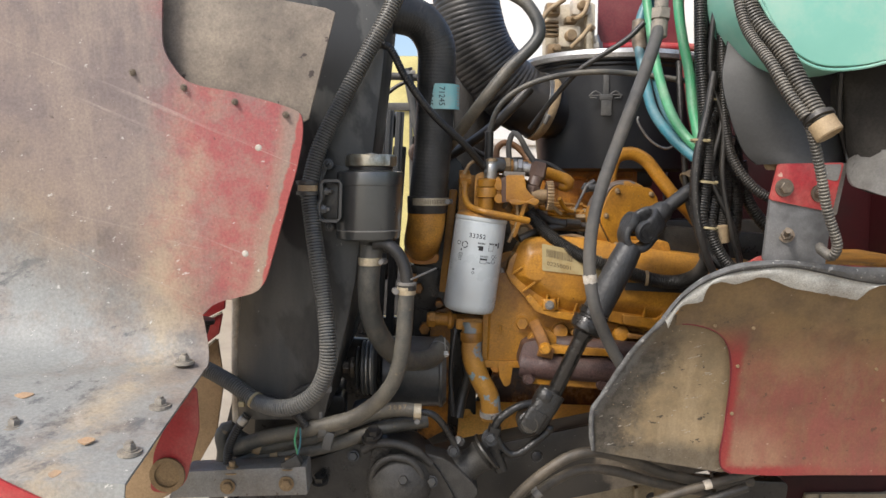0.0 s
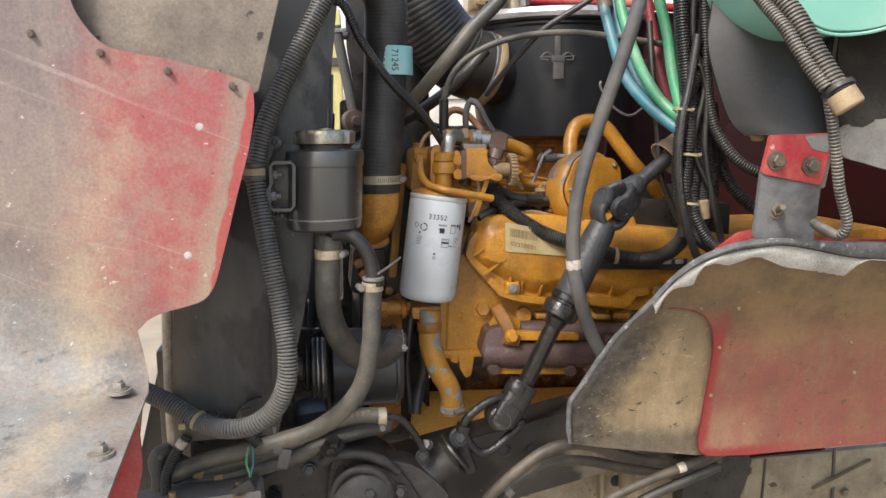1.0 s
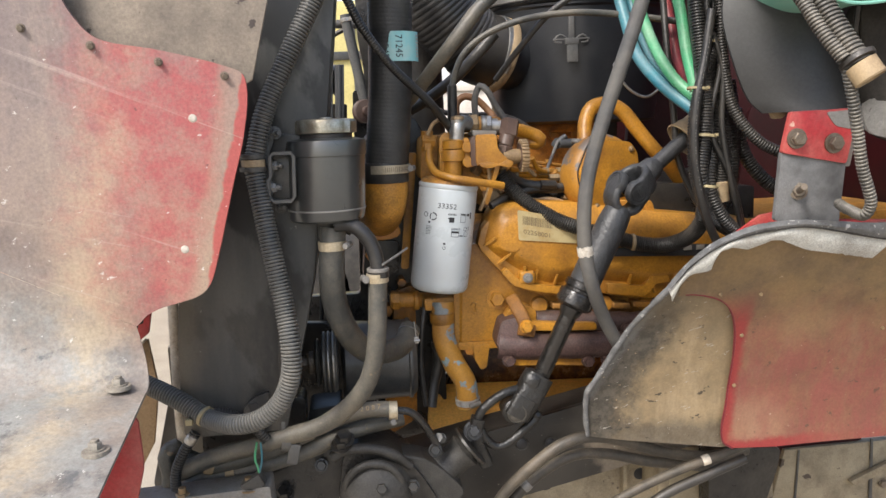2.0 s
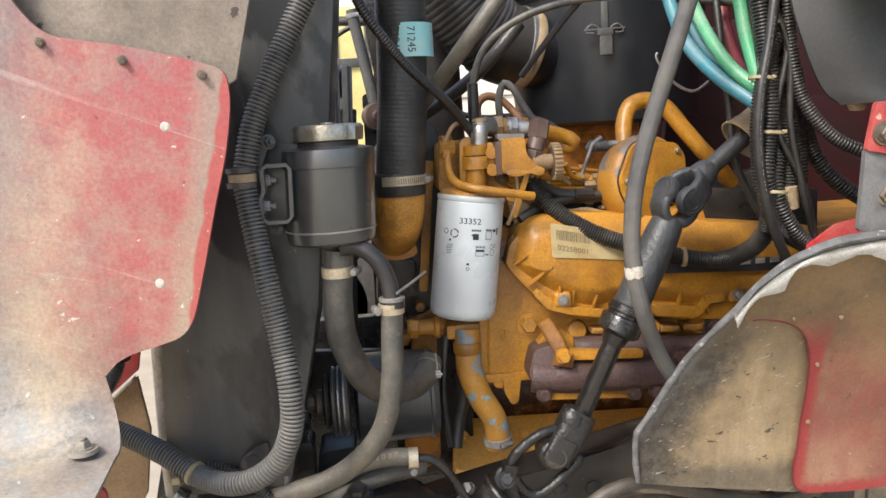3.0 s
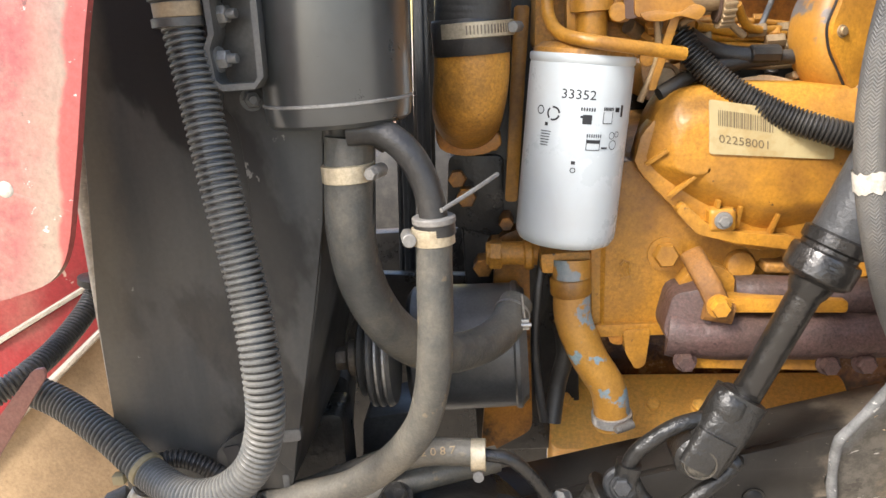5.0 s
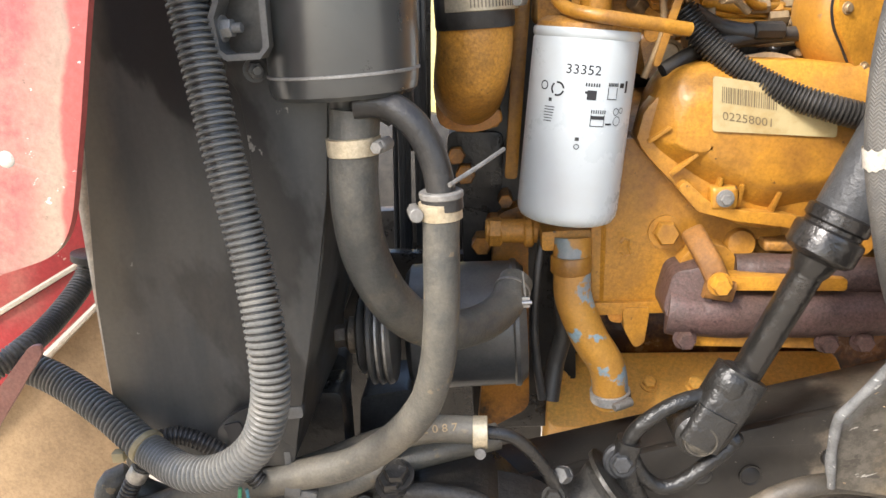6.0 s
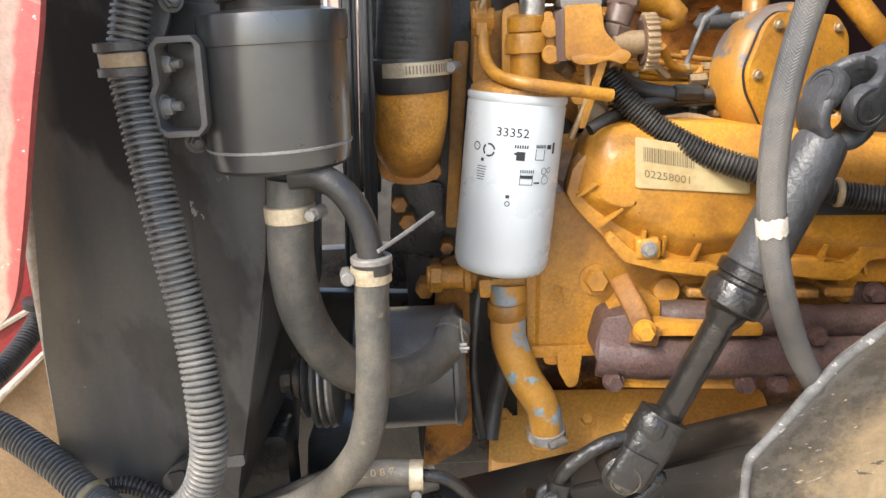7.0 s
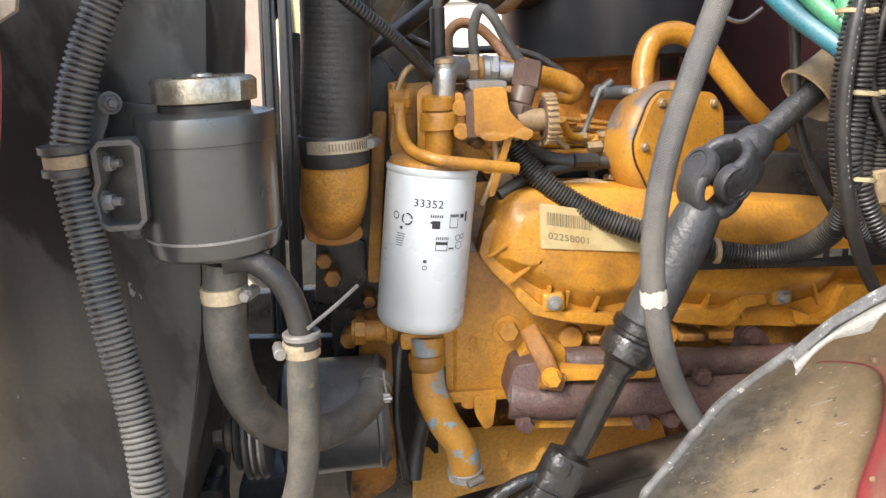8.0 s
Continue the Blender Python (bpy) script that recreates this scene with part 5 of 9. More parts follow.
# ---- coolant hoses ----
S_LINE = [(-0.109, 1.180, 1.351), (-0.112, 1.178, 1.327), (-0.115, 1.178, 1.290), (-0.113, 1.188, 1.246), (-0.099, 1.210, 1.200), (-0.070, 1.260, 1.155), (-0.035, 1.310, 1.139), (-0.012, 1.355, 1.138), (0.000, 1.385, 1.150)]
s_hose = thing("radiator_hose", (-0.099, 1.210, 1.200), "dusty black rubber coolant hose bent in a U", "hose")
part("hose", tube(S_LINE, 0.0172, 28, 0.005, wobble=0.03), RUBBER, s_hose)
p, d = vec((-0.112, 1.178, 1.328)), Vector((0, 0, -1))
clamp_on(s_hose, p, d, 0.0174, CLAMPGOLD, 0.0125, (1, -0.3, 0.0), False)
p, d = spot(S_LINE, 0.965)
part("wire_clamp", join(hoop(0.0174, 0.0009, 0.003, p, d), tube([p + Vector((0.010, -0.017, 0.026)), p + Vector((0.011, -0.019, 0.012)), p + Vector((0.012, -0.019, 0.0))], 0.0013, 8), box(p + Vector((0.012, -0.019, -0.004)), (0.008, 0.005, 0.011), 0.001), rod(p + Vector((0.007, -0.022, -0.004)), p + Vector((0.018, -0.022, -0.004)), 0.0022, 10)), STEEL, s_hose, "bright wire hose clip")
B_LINE = [(-0.107, 1.165, 1.357), (-0.088, 1.165, 1.356), (-0.071, 1.162, 1.345), (-0.059, 1.160, 1.324), (-0.054, 1.158, 1.297), (-0.056, 1.156, 1.264), (-0.059, 1.155, 1.216),
          (-0.065, 1.158, 1.173), (-0.078, 1.165, 1.136), (-0.106, 1.180, 1.100), (-0.141, 1.190, 1.075), (-0.187, 1.200, 1.059), (-0.238, 1.205, 1.046), (-0.289, 1.210, 1.034), (-0.348, 1.215, 1.012)]
b_hose = thing("heater_hose", (-0.106, 1.180, 1.100), "dusty grey rubber heater hose curving down and forward", "hose")
part("hose", tube(B_LINE[4:], 0.0125, 24, 0.005, wobble=0.03), RUBBER, b_hose)
part("inlet_tube", tube(B_LINE[:6], 0.0098, 22, 0.004), RUBBER_DARK, b_hose)
for q, dd in (((-0.055, 1.158, 1.285), (0.03, 0, -1)),):
    clamp_on(b_hose, q, dd, 0.0132, CLAMPGOLD, 0.0125, (-1, -0.2, 0), False)
part("sleeve_end", lathe([(0.0132, 0), (0.0142, 0.001), (0.0142, 0.010), (0.0132, 0.011)], (-0.054, 1.158, 1.296), (0.03, 0, -1), 28), RUBBER_DARK, b_hose)
tie_tail = part("cable_tie", join(tube([(-0.048, 1.150, 1.303), (-0.029, 1.180, 1.308), (-0.010, 1.220, 1.312)], 0.0016, 6), lathe([(0.0138, 0), (0.0148, 0.0008), (0.0148, 0.004), (0.0138, 0.005)], (-0.054, 1.158, 1.298), (0.03, 0, -1), 28)), GREYBARE, b_hose, "cut grey cable tie")
C_LINE = [(-0.345, 1.250, 0.993), (-0.265, 1.250, 1.014), (-0.192, 1.250, 1.034), (-0.128, 1.250, 1.057), (-0.087, 1.245, 1.070), (-0.052, 1.240, 1.072), (-0.037, 1.240, 1.069)]
c_hose = thing("steering_hose", (-0.128, 1.250, 1.057), "grey rubber steering return hose with banded clamp", "hose")
part("hose", tube(C_LINE, 0.0118, 22, 0.005, wobble=0.02), RUBBER, c_hose)
clamp_on(c_hose, (-0.040, 1.240, 1.069), (1, 0, -0.04), 0.0125, CLAMPGOLD, 0.013, (0, -0.3, -1), False)
tv, tf = letters("2 0 8 7", 0.0105)
tc, tdx = vec((-0.073, 1.230, 1.079)), (vec((-0.049, 1.231, 1.080)) - vec((-0.097, 1.231, 1.077))).normalized()
part("printed_number", ([tc + tdx * v.x + Vector((0, 0.0007 * (v.y / 0.005) ** 2, v.y)) for v in tv], tf), SEALTAN, c_hose, "pale printed number")
part("metal_pipe", tube([(-0.037, 1.240, 1.069), (-0.016, 1.240, 1.065), (0.002, 1.245, 1.046), (0.021, 1.250, 1.011), (0.028, 1.250, 0.991)], 0.0058, 14), OILY_AND_GAP_BLACK, c_hose)
part("hose_clip", join(lathe([(0.0148, 0), (0.0165, 0.001), (0.0165, 0.013), (0.0148, 0.014)], (-0.198, 1.205, 1.054), (1, 0, -0.25), 28), box(vec((-0.195, 1.205, 1.073)), (0.006, 0.012, 0.016), 0.002), box(vec((-0.183, 1.195, 1.035)), (0.016, 0.010, 0.030), 0.003, Matrix.Rotation(0.25, 3, "Y"))), GUNMETAL, c_hose, "dark spring hose clip")

# ---- corrugated loom in front of the radiator ----
L_LINE = [(-0.051, 1.200, 1.785), (-0.081, 1.180, 1.708), (-0.115, 1.175, 1.644), (-0.157, 1.168, 1.564), (-0.187, 1.160, 1.500), (-0.199, 1.154, 1.455), (-0.202, 1.152, 1.440), (-0.198, 1.147, 1.404), (-0.187, 1.133, 1.335), (-0.175, 1.121, 1.264),
          (-0.169, 1.108, 1.213), (-0.171, 1.106, 1.178), (-0.186, 1.111, 1.142), (-0.212, 1.118, 1.119), (-0.244, 1.131, 1.108), (-0.288, 1.165, 1.107), (-0.330, 1.190, 1.127), (-0.380, 1.215, 1.146), (-0.409, 1.220, 1.158)]
loom = thing("corrugated_loom", (-0.167, 1.095, 1.184), "dusty grey corrugated cable loom draped before the radiator", "cable loom")
part("loom", tube(L_LINE, 0.0131, 22, 0.004, (0.0044, 0.0030)), LOOM_PALE, loom)
# Added black tube paints the shade between the ridges.
part("groove_shade", tube(L_LINE, 0.0114, 22, 0.006), LOOM, loom, "black tube that puts shade into the grooves")
part("loom_clip", lathe([(0.013, 0), (0.0165, 0.0005), (0.0165, 0.0055), (0.0145, 0.0065), (0.0145, 0.0155), (0.0165, 0.0165), (0.0165, 0.0215), (0.013, 0.022)], (-0.204, 1.152, 1.431), (-0.03, 0, 1), 28), BLACK, loom, "black clip with a tan core band")
part("clip_core", lathe([(0.0145, 0), (0.0150, 0.0005), (0.0150, 0.0085), (0.0145, 0.009)], (-0.203, 1.151, 1.437), (-0.03, 0, 1), 28), SEALTAN, loom)
pz, dz = vec((-0.295, 1.170, 1.110)), (vec((-0.278, 1.160, 1.100)) - vec((-0.311, 1.180, 1.117)))
part("cable_tie", lathe([(0.0132, 0), (0.0142, 0.0006), (0.0142, 0.005), (0.0132, 0.0056)], pz, dz, 24), TIE, loom)
part("tie_head", box(pz + Vector((-0.018, -0.005, -0.006)), (0.009, 0.008, 0.008), 0.001), TIE, loom)
thin_loom = whole("thin_loom", tube([(-0.295, 1.185, 1.104), (-0.276, 1.190, 1.105), (-0.254, 1.190, 1.096), (-0.233, 1.190, 1.079), (-0.217, 1.190, 1.060)], 0.0075, 14, 0.004, (0.0036, 0.0014)), LOOM, "thin black corrugated loom tied to the thicker one", "cable loom")
left_loom = whole("front_loom", tube([(-0.444, 1.420, 1.187), (-0.449, 1.410, 1.168), (-0.460, 1.360, 1.143), (-0.469, 1.310, 1.132), (-0.500, 1.280, 1.116)], 0.0118, 18, 0.004, (0.0042, 0.002)), LOOM_PALE, "dusty grey corrugated loom along the bumper end", "cable loom")
part("end_cap", lathe([(0.016, 0), (0.0185, 0.001), (0.0185, 0.008), (0.016, 0.009)], (-0.446, 1.420, 1.184), (0.2, 0, 1), 24), RUBBER_DARK, left_loom, "black rubber end cap")
tab = whole("loom_tab", slab(soft([(-0.459, 1.205, 1.120), (-0.436, 1.205, 1.132), (-0.390, 1.205, 1.180), (-0.381, 1.205, 1.181), (-0.381, 1.205, 1.173), (-0.446, 1.205, 1.093), (-0.471, 1.205, 1.072)], 0.004), (0, 0.004, 0), 0.001), PINKTAB, "faded pink support tab holding the loom's end", "bracket")
stub = thing("radiator_tab", (-0.232, 1.195, 1.106), "small bent grey tabs welded to the radiator", "bracket")
part("bent_plate", slab(soft([(-0.245, 1.192, 1.108), (-0.236, 1.192, 1.117), (-0.226, 1.192, 1.123), (-0.210, 1.192, 1.128), (-0.216, 1.192, 1.081), (-0.248, 1.192, 1.082)], 0.004), (0, 0.009, 0), 0.002), RADIATOR, stub)
# Ink-black slab on the plate paints the dark of its hollow.
part("painted_recess", slab(soft([(-0.240, 1.190, 1.112), (-0.226, 1.190, 1.115), (-0.224, 1.190, 1.108), (-0.229, 1.190, 1.093), (-0.236, 1.190, 1.093), (-0.237, 1.190, 1.106)], 0.003), (0, 0.003, 0), 0), INK, stub)
part("side_tab", slab(soft([(-0.192, 1.194, 1.123), (-0.176, 1.194, 1.124), (-0.176, 1.194, 1.114), (-0.192, 1.194, 1.113)], 0.003), (0, 0.008, 0), 0.0015), GUNMETAL, stub)

# ---- engine ----
engine = thing("diesel_engine", (0.35, 1.6, 0.95), "orange painted diesel engine stained with oil and dust", "engine")
# cylinder block and crankcase behind everything
part("block", slab(soft([(0.069, 1.440, 1.171), (0.094, 1.440, 1.260), (0.161, 1.440, 1.288), (0.95, 1.44, 1.30), (0.95, 1.44, 1.10), (0.060, 1.440, 1.095)], 0.02), (0, 0.42, 0), 0.012, 3), ORANGE_DIRTY, engine)
part("front_casting", slab(soft([(0.077, 1.405, 1.200), (0.082, 1.405, 1.262), (0.113, 1.405, 1.285), (0.160, 1.405, 1.262), (0.215, 1.405, 1.216), (0.262, 1.405, 1.200), (0.262, 1.405, 1.176), (0.200, 1.405, 1.172), (0.176, 1.405, 1.160), (0.163, 1.405, 1.132), (0.160, 1.405, 1.104), (0.084, 1.405, 1.106), (0.076, 1.405, 1.120)], 0.010), (0, 0.08, 0), 0.012, 5), ORANGE, engine)
part("casting_shoulder", slab(soft([(0.150, 1.384, 1.136), (0.158, 1.384, 1.162), (0.172, 1.384, 1.178), (0.196, 1.384, 1.180), (0.214, 1.384, 1.166), (0.206, 1.384, 1.100), (0.158, 1.384, 1.098)], 0.014), (0, 0.05, 0), 0.014, 6), ORANGE, engine)
part("casting_foot", slab(soft([(0.106, 1.396, 1.112), (0.134, 1.396, 1.112), (0.128, 1.396, 1.072), (0.118, 1.396, 1.068), (0.108, 1.396, 1.088)], 0.005), (0, 0.05, 0), 0.007, 4), ORANGE, engine)
part("casting_notch", slab(soft([(0.090, 1.400, 1.112), (0.106, 1.400, 1.112), (0.107, 1.400, 1.094), (0.094, 1.400, 1.096)], 0.005), (0, 0.04, 0), 0.003), ORANGE_OIL_SHADE, engine)
part("casting_flange", slab(soft([(0.074, 1.398, 1.118), (0.166, 1.398, 1.116), (0.165, 1.398, 1.104), (0.078, 1.398, 1.105)], 0.005), (0, 0.03, 0), 0.005, 4), ORANGE, engine)
part("cast_letter", join(tube([(0.104, 1.3925, 1.182), (0.108, 1.3925, 1.187), (0.113, 1.3925, 1.183), (0.110, 1.3925, 1.177), (0.114, 1.3925, 1.171), (0.108, 1.3925, 1.168), (0.104, 1.3925, 1.172)], 0.0014, 8)), ORANGE, engine, "raised casting mark")
part("corner_web", slab(soft([(0.076, 1.412, 1.205), (0.092, 1.402, 1.205), (0.088, 1.402, 1.115), (0.076, 1.412, 1.118)], 0.004), (0, 0.03, 0), 0.006, 3), ORANGE, engine)
part("intake_valley", slab([(0.16, 1.56, 1.32), (0.37, 1.56, 1.32), (0.37, 1.60, 1.365), (0.16, 1.60, 1.365)], (0, 0.2, 0), 0.01, 2), ORANGE_DIRTY, engine)
# Dark orange paints the air cleaner's shade onto the plenum.
part("intake_plenum", slab(soft([(0.216, 1.700, 1.495), (0.432, 1.700, 1.483), (0.434, 1.700, 1.318), (0.211, 1.700, 1.333)], 0.015), (0, 0.12, 0), 0.012, 3), ORANGE_OIL_SHADE, engine)
part("plenum_ledge", box((0.320, 1.690, 1.467), (0.20, 0.03, 0.025), 0.006, None, 3), ORANGE_OIL_SHADE, engine)
for q in ((0.273, 1.685, 1.457), (0.326, 1.685, 1.451), (0.368, 1.685, 1.450)):
    part("plenum_bolt", hexa(q, (0, -1, 0), 0.009, 0.008), ORANGE_OIL_SHADE, engine)
part("front_cover", slab(soft([(-0.016, 1.470, 1.197), (0.019, 1.470, 1.208), (0.012, 1.470, 0.963), (-0.038, 1.470, 0.936), (-0.049, 1.470, 0.937)], 0.012), (0, 0.25, 0), 0.01, 3), ORANGE_OIL_SHADE, engine)
for q, s in (((-0.046, 1.470, 1.242), 0.011), ((-0.017, 1.460, 1.186), 0.010), ((-0.055, 1.480, 1.261), 0.010), ((-0.033, 1.470, 1.162), 0.011), ((-0.005, 1.460, 1.213), 0.008)):
    part("boss", rod(vec(q) + Vector((0, 0.05, 0)), q, s, 6), ORANGE_OIL_SHADE, engine)
part("dark_pump_body", slab(soft([(-0.063, 1.490, 1.287), (-0.003, 1.490, 1.282), (-0.010, 1.490, 1.189), (-0.071, 1.490, 1.209)], 0.01), (0, 0.1, 0), 0.008), OILY_AND_GAP_BLACK, engine)
part("block_bolt", hexa((0.149, 1.404, 1.188), (0, -1, 0.05), 0.0125, 0.013, 1.35), ORANGE, engine)

# Added dark blocks fill the bay and keep bright ground out of the gaps.
part("front_dark_fill", slab(soft([(-0.055, 1.50, 0.92), (0.07, 1.50, 0.92), (0.07, 1.50, 1.42), (0.03, 1.50, 1.50), (-0.055, 1.50, 1.46)], 0.02), (0, 0.5, 0), 0.012, 3), OILY_AND_GAP_BLACK, engine)
part("far_dark_fill", slab(soft([(0.06, 1.78, 0.95), (0.95, 1.78, 0.95), (0.95, 1.78, 1.36), (0.06, 1.78, 1.36)], 0.02), (0, 0.3, 0), 0.012, 3), OILY_AND_GAP_BLACK, engine)

# valve cover
cover_line = curved([(0.125, 1.378, 1.289), (0.134, 1.378, 1.321), (0.151, 1.378, 1.344), (0.186, 1.378, 1.351), (0.280, 1.378, 1.345), (0.391, 1.378, 1.327), (0.538, 1.378, 1.308), (0.587, 1.378, 1.299), (0.595, 1.378, 1.245),
                                  (0.566, 1.378, 1.219), (0.525, 1.378, 1.220), (0.505, 1.378, 1.204), (0.430, 1.378, 1.195), (0.355, 1.378, 1.205), (0.288, 1.378, 1.213), (0.235, 1.378, 1.210), (0.199, 1.378, 1.228), (0.161, 1.378, 1.251)], 5)
cover = part("valve_cover", dome(cover_line, [(0.0, 1.4430), (0.0, 1.3890), (0.002, 1.3860), (0.020, 1.3745), (0.024, 1.3715), (0.029, 1.3695), (0.034, 1.3690)]), ORANGE, engine, "orange ribbed valve cover", angle=60)
part("cover_flange", slab(curved([(0.117, 1.385, 1.286), (0.123, 1.385, 1.308), (0.152, 1.385, 1.331), (0.342, 1.385, 1.304), (0.598, 1.385, 1.270), (0.607, 1.385, 1.214), (0.578, 1.385, 1.185), (0.539, 1.385, 1.186), (0.512, 1.385, 1.169), (0.441, 1.385, 1.174),
                                  (0.365, 1.385, 1.181), (0.290, 1.385, 1.197), (0.237, 1.385, 1.191), (0.184, 1.385, 1.211), (0.146, 1.385, 1.246)], 4), (0, 0.03, 0.0), 0.004, 2), ORANGE, engine)
for a, b in (((0.127, 1.379, 1.282), (0.145, 1.370, 1.296)), ((0.148, 1.379, 1.250), (0.170, 1.370, 1.270)), ((0.191, 1.379, 1.220), (0.192, 1.370, 1.246)), ((0.211, 1.379, 1.217), (0.212, 1.370, 1.239)), ((0.241, 1.379, 1.206), (0.246, 1.370, 1.230)), ((0.369, 1.379, 1.195), (0.371, 1.370, 1.222)), ((0.417, 1.379, 1.186), (0.405, 1.370, 1.217)), ((0.506, 1.379, 1.197), (0.492, 1.370, 1.225))):
    a, b = vec(a), vec(b)
    w_ = Vector((b.z - a.z, 0, a.x - b.x)).normalized() * 0.0017
    part("cover_rib", slab([a - w_, a + w_, b + w_, b - w_], (0, 0.022, 0), 0.0007), ORANGE, engine)
for q in ((0.196, 1.371, 1.227), (0.457, 1.371, 1.213)):
    part("cover_boss", box(vec(q) + Vector((0, 0.012, 0)), (0.025, 0.024, 0.022), 0.0045, None, 3), ORANGE, engine)
    part("cover_bolt", join(lathe([(0.0085, 0), (0.008, 0.002)], q, (0, -1, 0), 20), hexa(vec(q) + Vector((0, -0.002, 0)), (0, -1, 0), 0.0055, 0.005, 1.1)), GREYBARE, engine)
part("name_plate", slab([(0.330, 1.361, 1.2705), (0.375, 1.361, 1.2685), (0.376, 1.361, 1.275), (0.577, 1.361, 1.263), (0.579, 1.361, 1.244), (0.330, 1.361, 1.2565)], (0, 0.004, 0), 0.001), INK, engine, "black raised name strip")
# Black slab added where the valley behind the cover is only dark.
part("valley_backing", slab(soft([(0.400, 1.4475, 1.368), (0.625, 1.4475, 1.352), (0.625, 1.4475, 1.285), (0.400, 1.4475, 1.300)], 0.006), (0, 0.045, 0), 0.004), OILY_AND_GAP_BLACK, engine, "black slab painting the dark gap behind the valve cover")
bars = []
for k in range(4):
    q = vec((0.463, 1.359, 1.263)) + Vector((0.022 * k, 0, 0.001))
    bars.append(box(q, (0.014, 0.002, 0.008), 0.0005))
part("raised_bars", join(*bars), GREYBARE, engine)
part("cover_ledge", slab(soft([(0.331, 1.373, 1.208), (0.393, 1.373, 1.201), (0.406, 1.373, 1.217), (0.436, 1.373, 1.217), (0.440, 1.373, 1.205), (0.415, 1.373, 1.203), (0.404, 1.373, 1.188), (0.392, 1.373, 1.183), (0.332, 1.373, 1.192)], 0.004), (0, 0.02, 0), 0.004, 3), ORANGE, engine)
part("cover_ledge", slab(soft([(0.470, 1.373, 1.196), (0.504, 1.373, 1.183), (0.518, 1.373, 1.189), (0.529, 1.373, 1.219), (0.567, 1.373, 1.218), (0.569, 1.373, 1.196), (0.537, 1.373, 1.196), (0.525, 1.373, 1.174), (0.476, 1.373, 1.178)], 0.004), (0, 0.02, 0), 0.004, 3), ORANGE, engine)
part("cover_ledge", slab(soft([(0.160, 1.373, 1.246), (0.182, 1.373, 1.224), (0.211, 1.373, 1.214), (0.256, 1.373, 1.208), (0.280, 1.373, 1.199), (0.266, 1.373, 1.193), (0.207, 1.373, 1.204), (0.172, 1.373, 1.215), (0.153, 1.373, 1.238)], 0.004), (0, 0.02, 0), 0.004, 3), ORANGE, engine)
for q in ((0.360, 1.400, 1.166), (0.395, 1.400, 1.166), (0.296, 1.400, 1.171), (0.255, 1.400, 1.172)):
    part("head_fin", box(q, (0.030, 0.03, 0.010), 0.003, Matrix.Rotation(0.08, 3, 'Y'), 3), ORANGE_DIRTY, engine)
part("port_lump", slab(curved([(0.409, 1.392, 1.147), (0.413, 1.392, 1.168), (0.428, 1.392, 1.177), (0.446, 1.392, 1.167), (0.459, 1.392, 1.142)], 4), (0, 0.04, 0), 0.010, 4), MANIFOLD, engine)
# label on the valve cover
lo, lx = vec((0.180, 1.367, 1.340)), vec((0.290, 1.367, 1.317))
lz = vec((0.181, 1.367, 1.291)) - lo
label = part("paper_label", slab(soft([lo, lx, lx + lz * 0.78, lo + lz], 0.003, 4), (0, 0.0008, 0), 0), LABEL, engine, "cream paper label with barcode and printed number")
ex, ez = (lx - lo).normalized(), -lz.normalized()
ny = Vector((0, -0.0006, 0))
code = []
xx = 0.008
rnd = random.Random(4)
while xx < 0.058:
    w = rnd.choice((0.0006, 0.0009, 0.0014))
    a = lo + ex * xx - ez * 0.008 + ny
    code.append(([a, a + ex * w, a + ex * w - ez * 0.014, a - ez * 0.014], [(0, 1, 2, 3)]))
    xx += w + rnd.choice((0.0007, 0.001, 0.0013))
tagged(part("barcode", join(*code), FADEDINK, label), "faded printed barcode", kind="stuff")
tv, tf = letters("02258001", 0.0105)
part("printed_number", ([lo + ex * (0.032 + v.x * 1.12) - ez * (0.034 - v.y) + ny for v in tv], tf), FADEDINK, label)

OIL_SHADE_BLOCK = mat("oily_shaded_block", (0.085, 0.030, 0.010), (0.035, 0.015, 0.007), 0.25, 0, 20, (0.42, 0.17, 0.03), 0.8, 12, 0.6, 90)
il_a, il_b = vec((0.186, 1.540, 1.374)), vec((0.317, 1.540, 1.372))
for dz, dy, bow in ((0.0, 0.0, 0.004), (0.012, 0.03, -0.003), (-0.010, 0.015, 0.006), (0.022, 0.05, 0.005), (-0.020, -0.01, -0.004), (0.030, 0.02, 0.002)):
    o = Vector((0, dy, dz))
    part("injector_line", tube([il_a + o, il_a.lerp(il_b, 0.35) + o + Vector((0, 0, bow)), il_a.lerp(il_b, 0.7) + o - Vector((0, 0, bow)), il_b + o + Vector((0.02, 0, -0.012))], 0.0034, 10), ORANGE_DIRTY, engine)
    part("line_nut", rod(il_a.lerp(il_b, 0.45 + 8 * dz) + o, il_a.lerp(il_b, 0.53 + 8 * dz) + o, 0.0062, 6), ORANGE_DIRTY, engine)
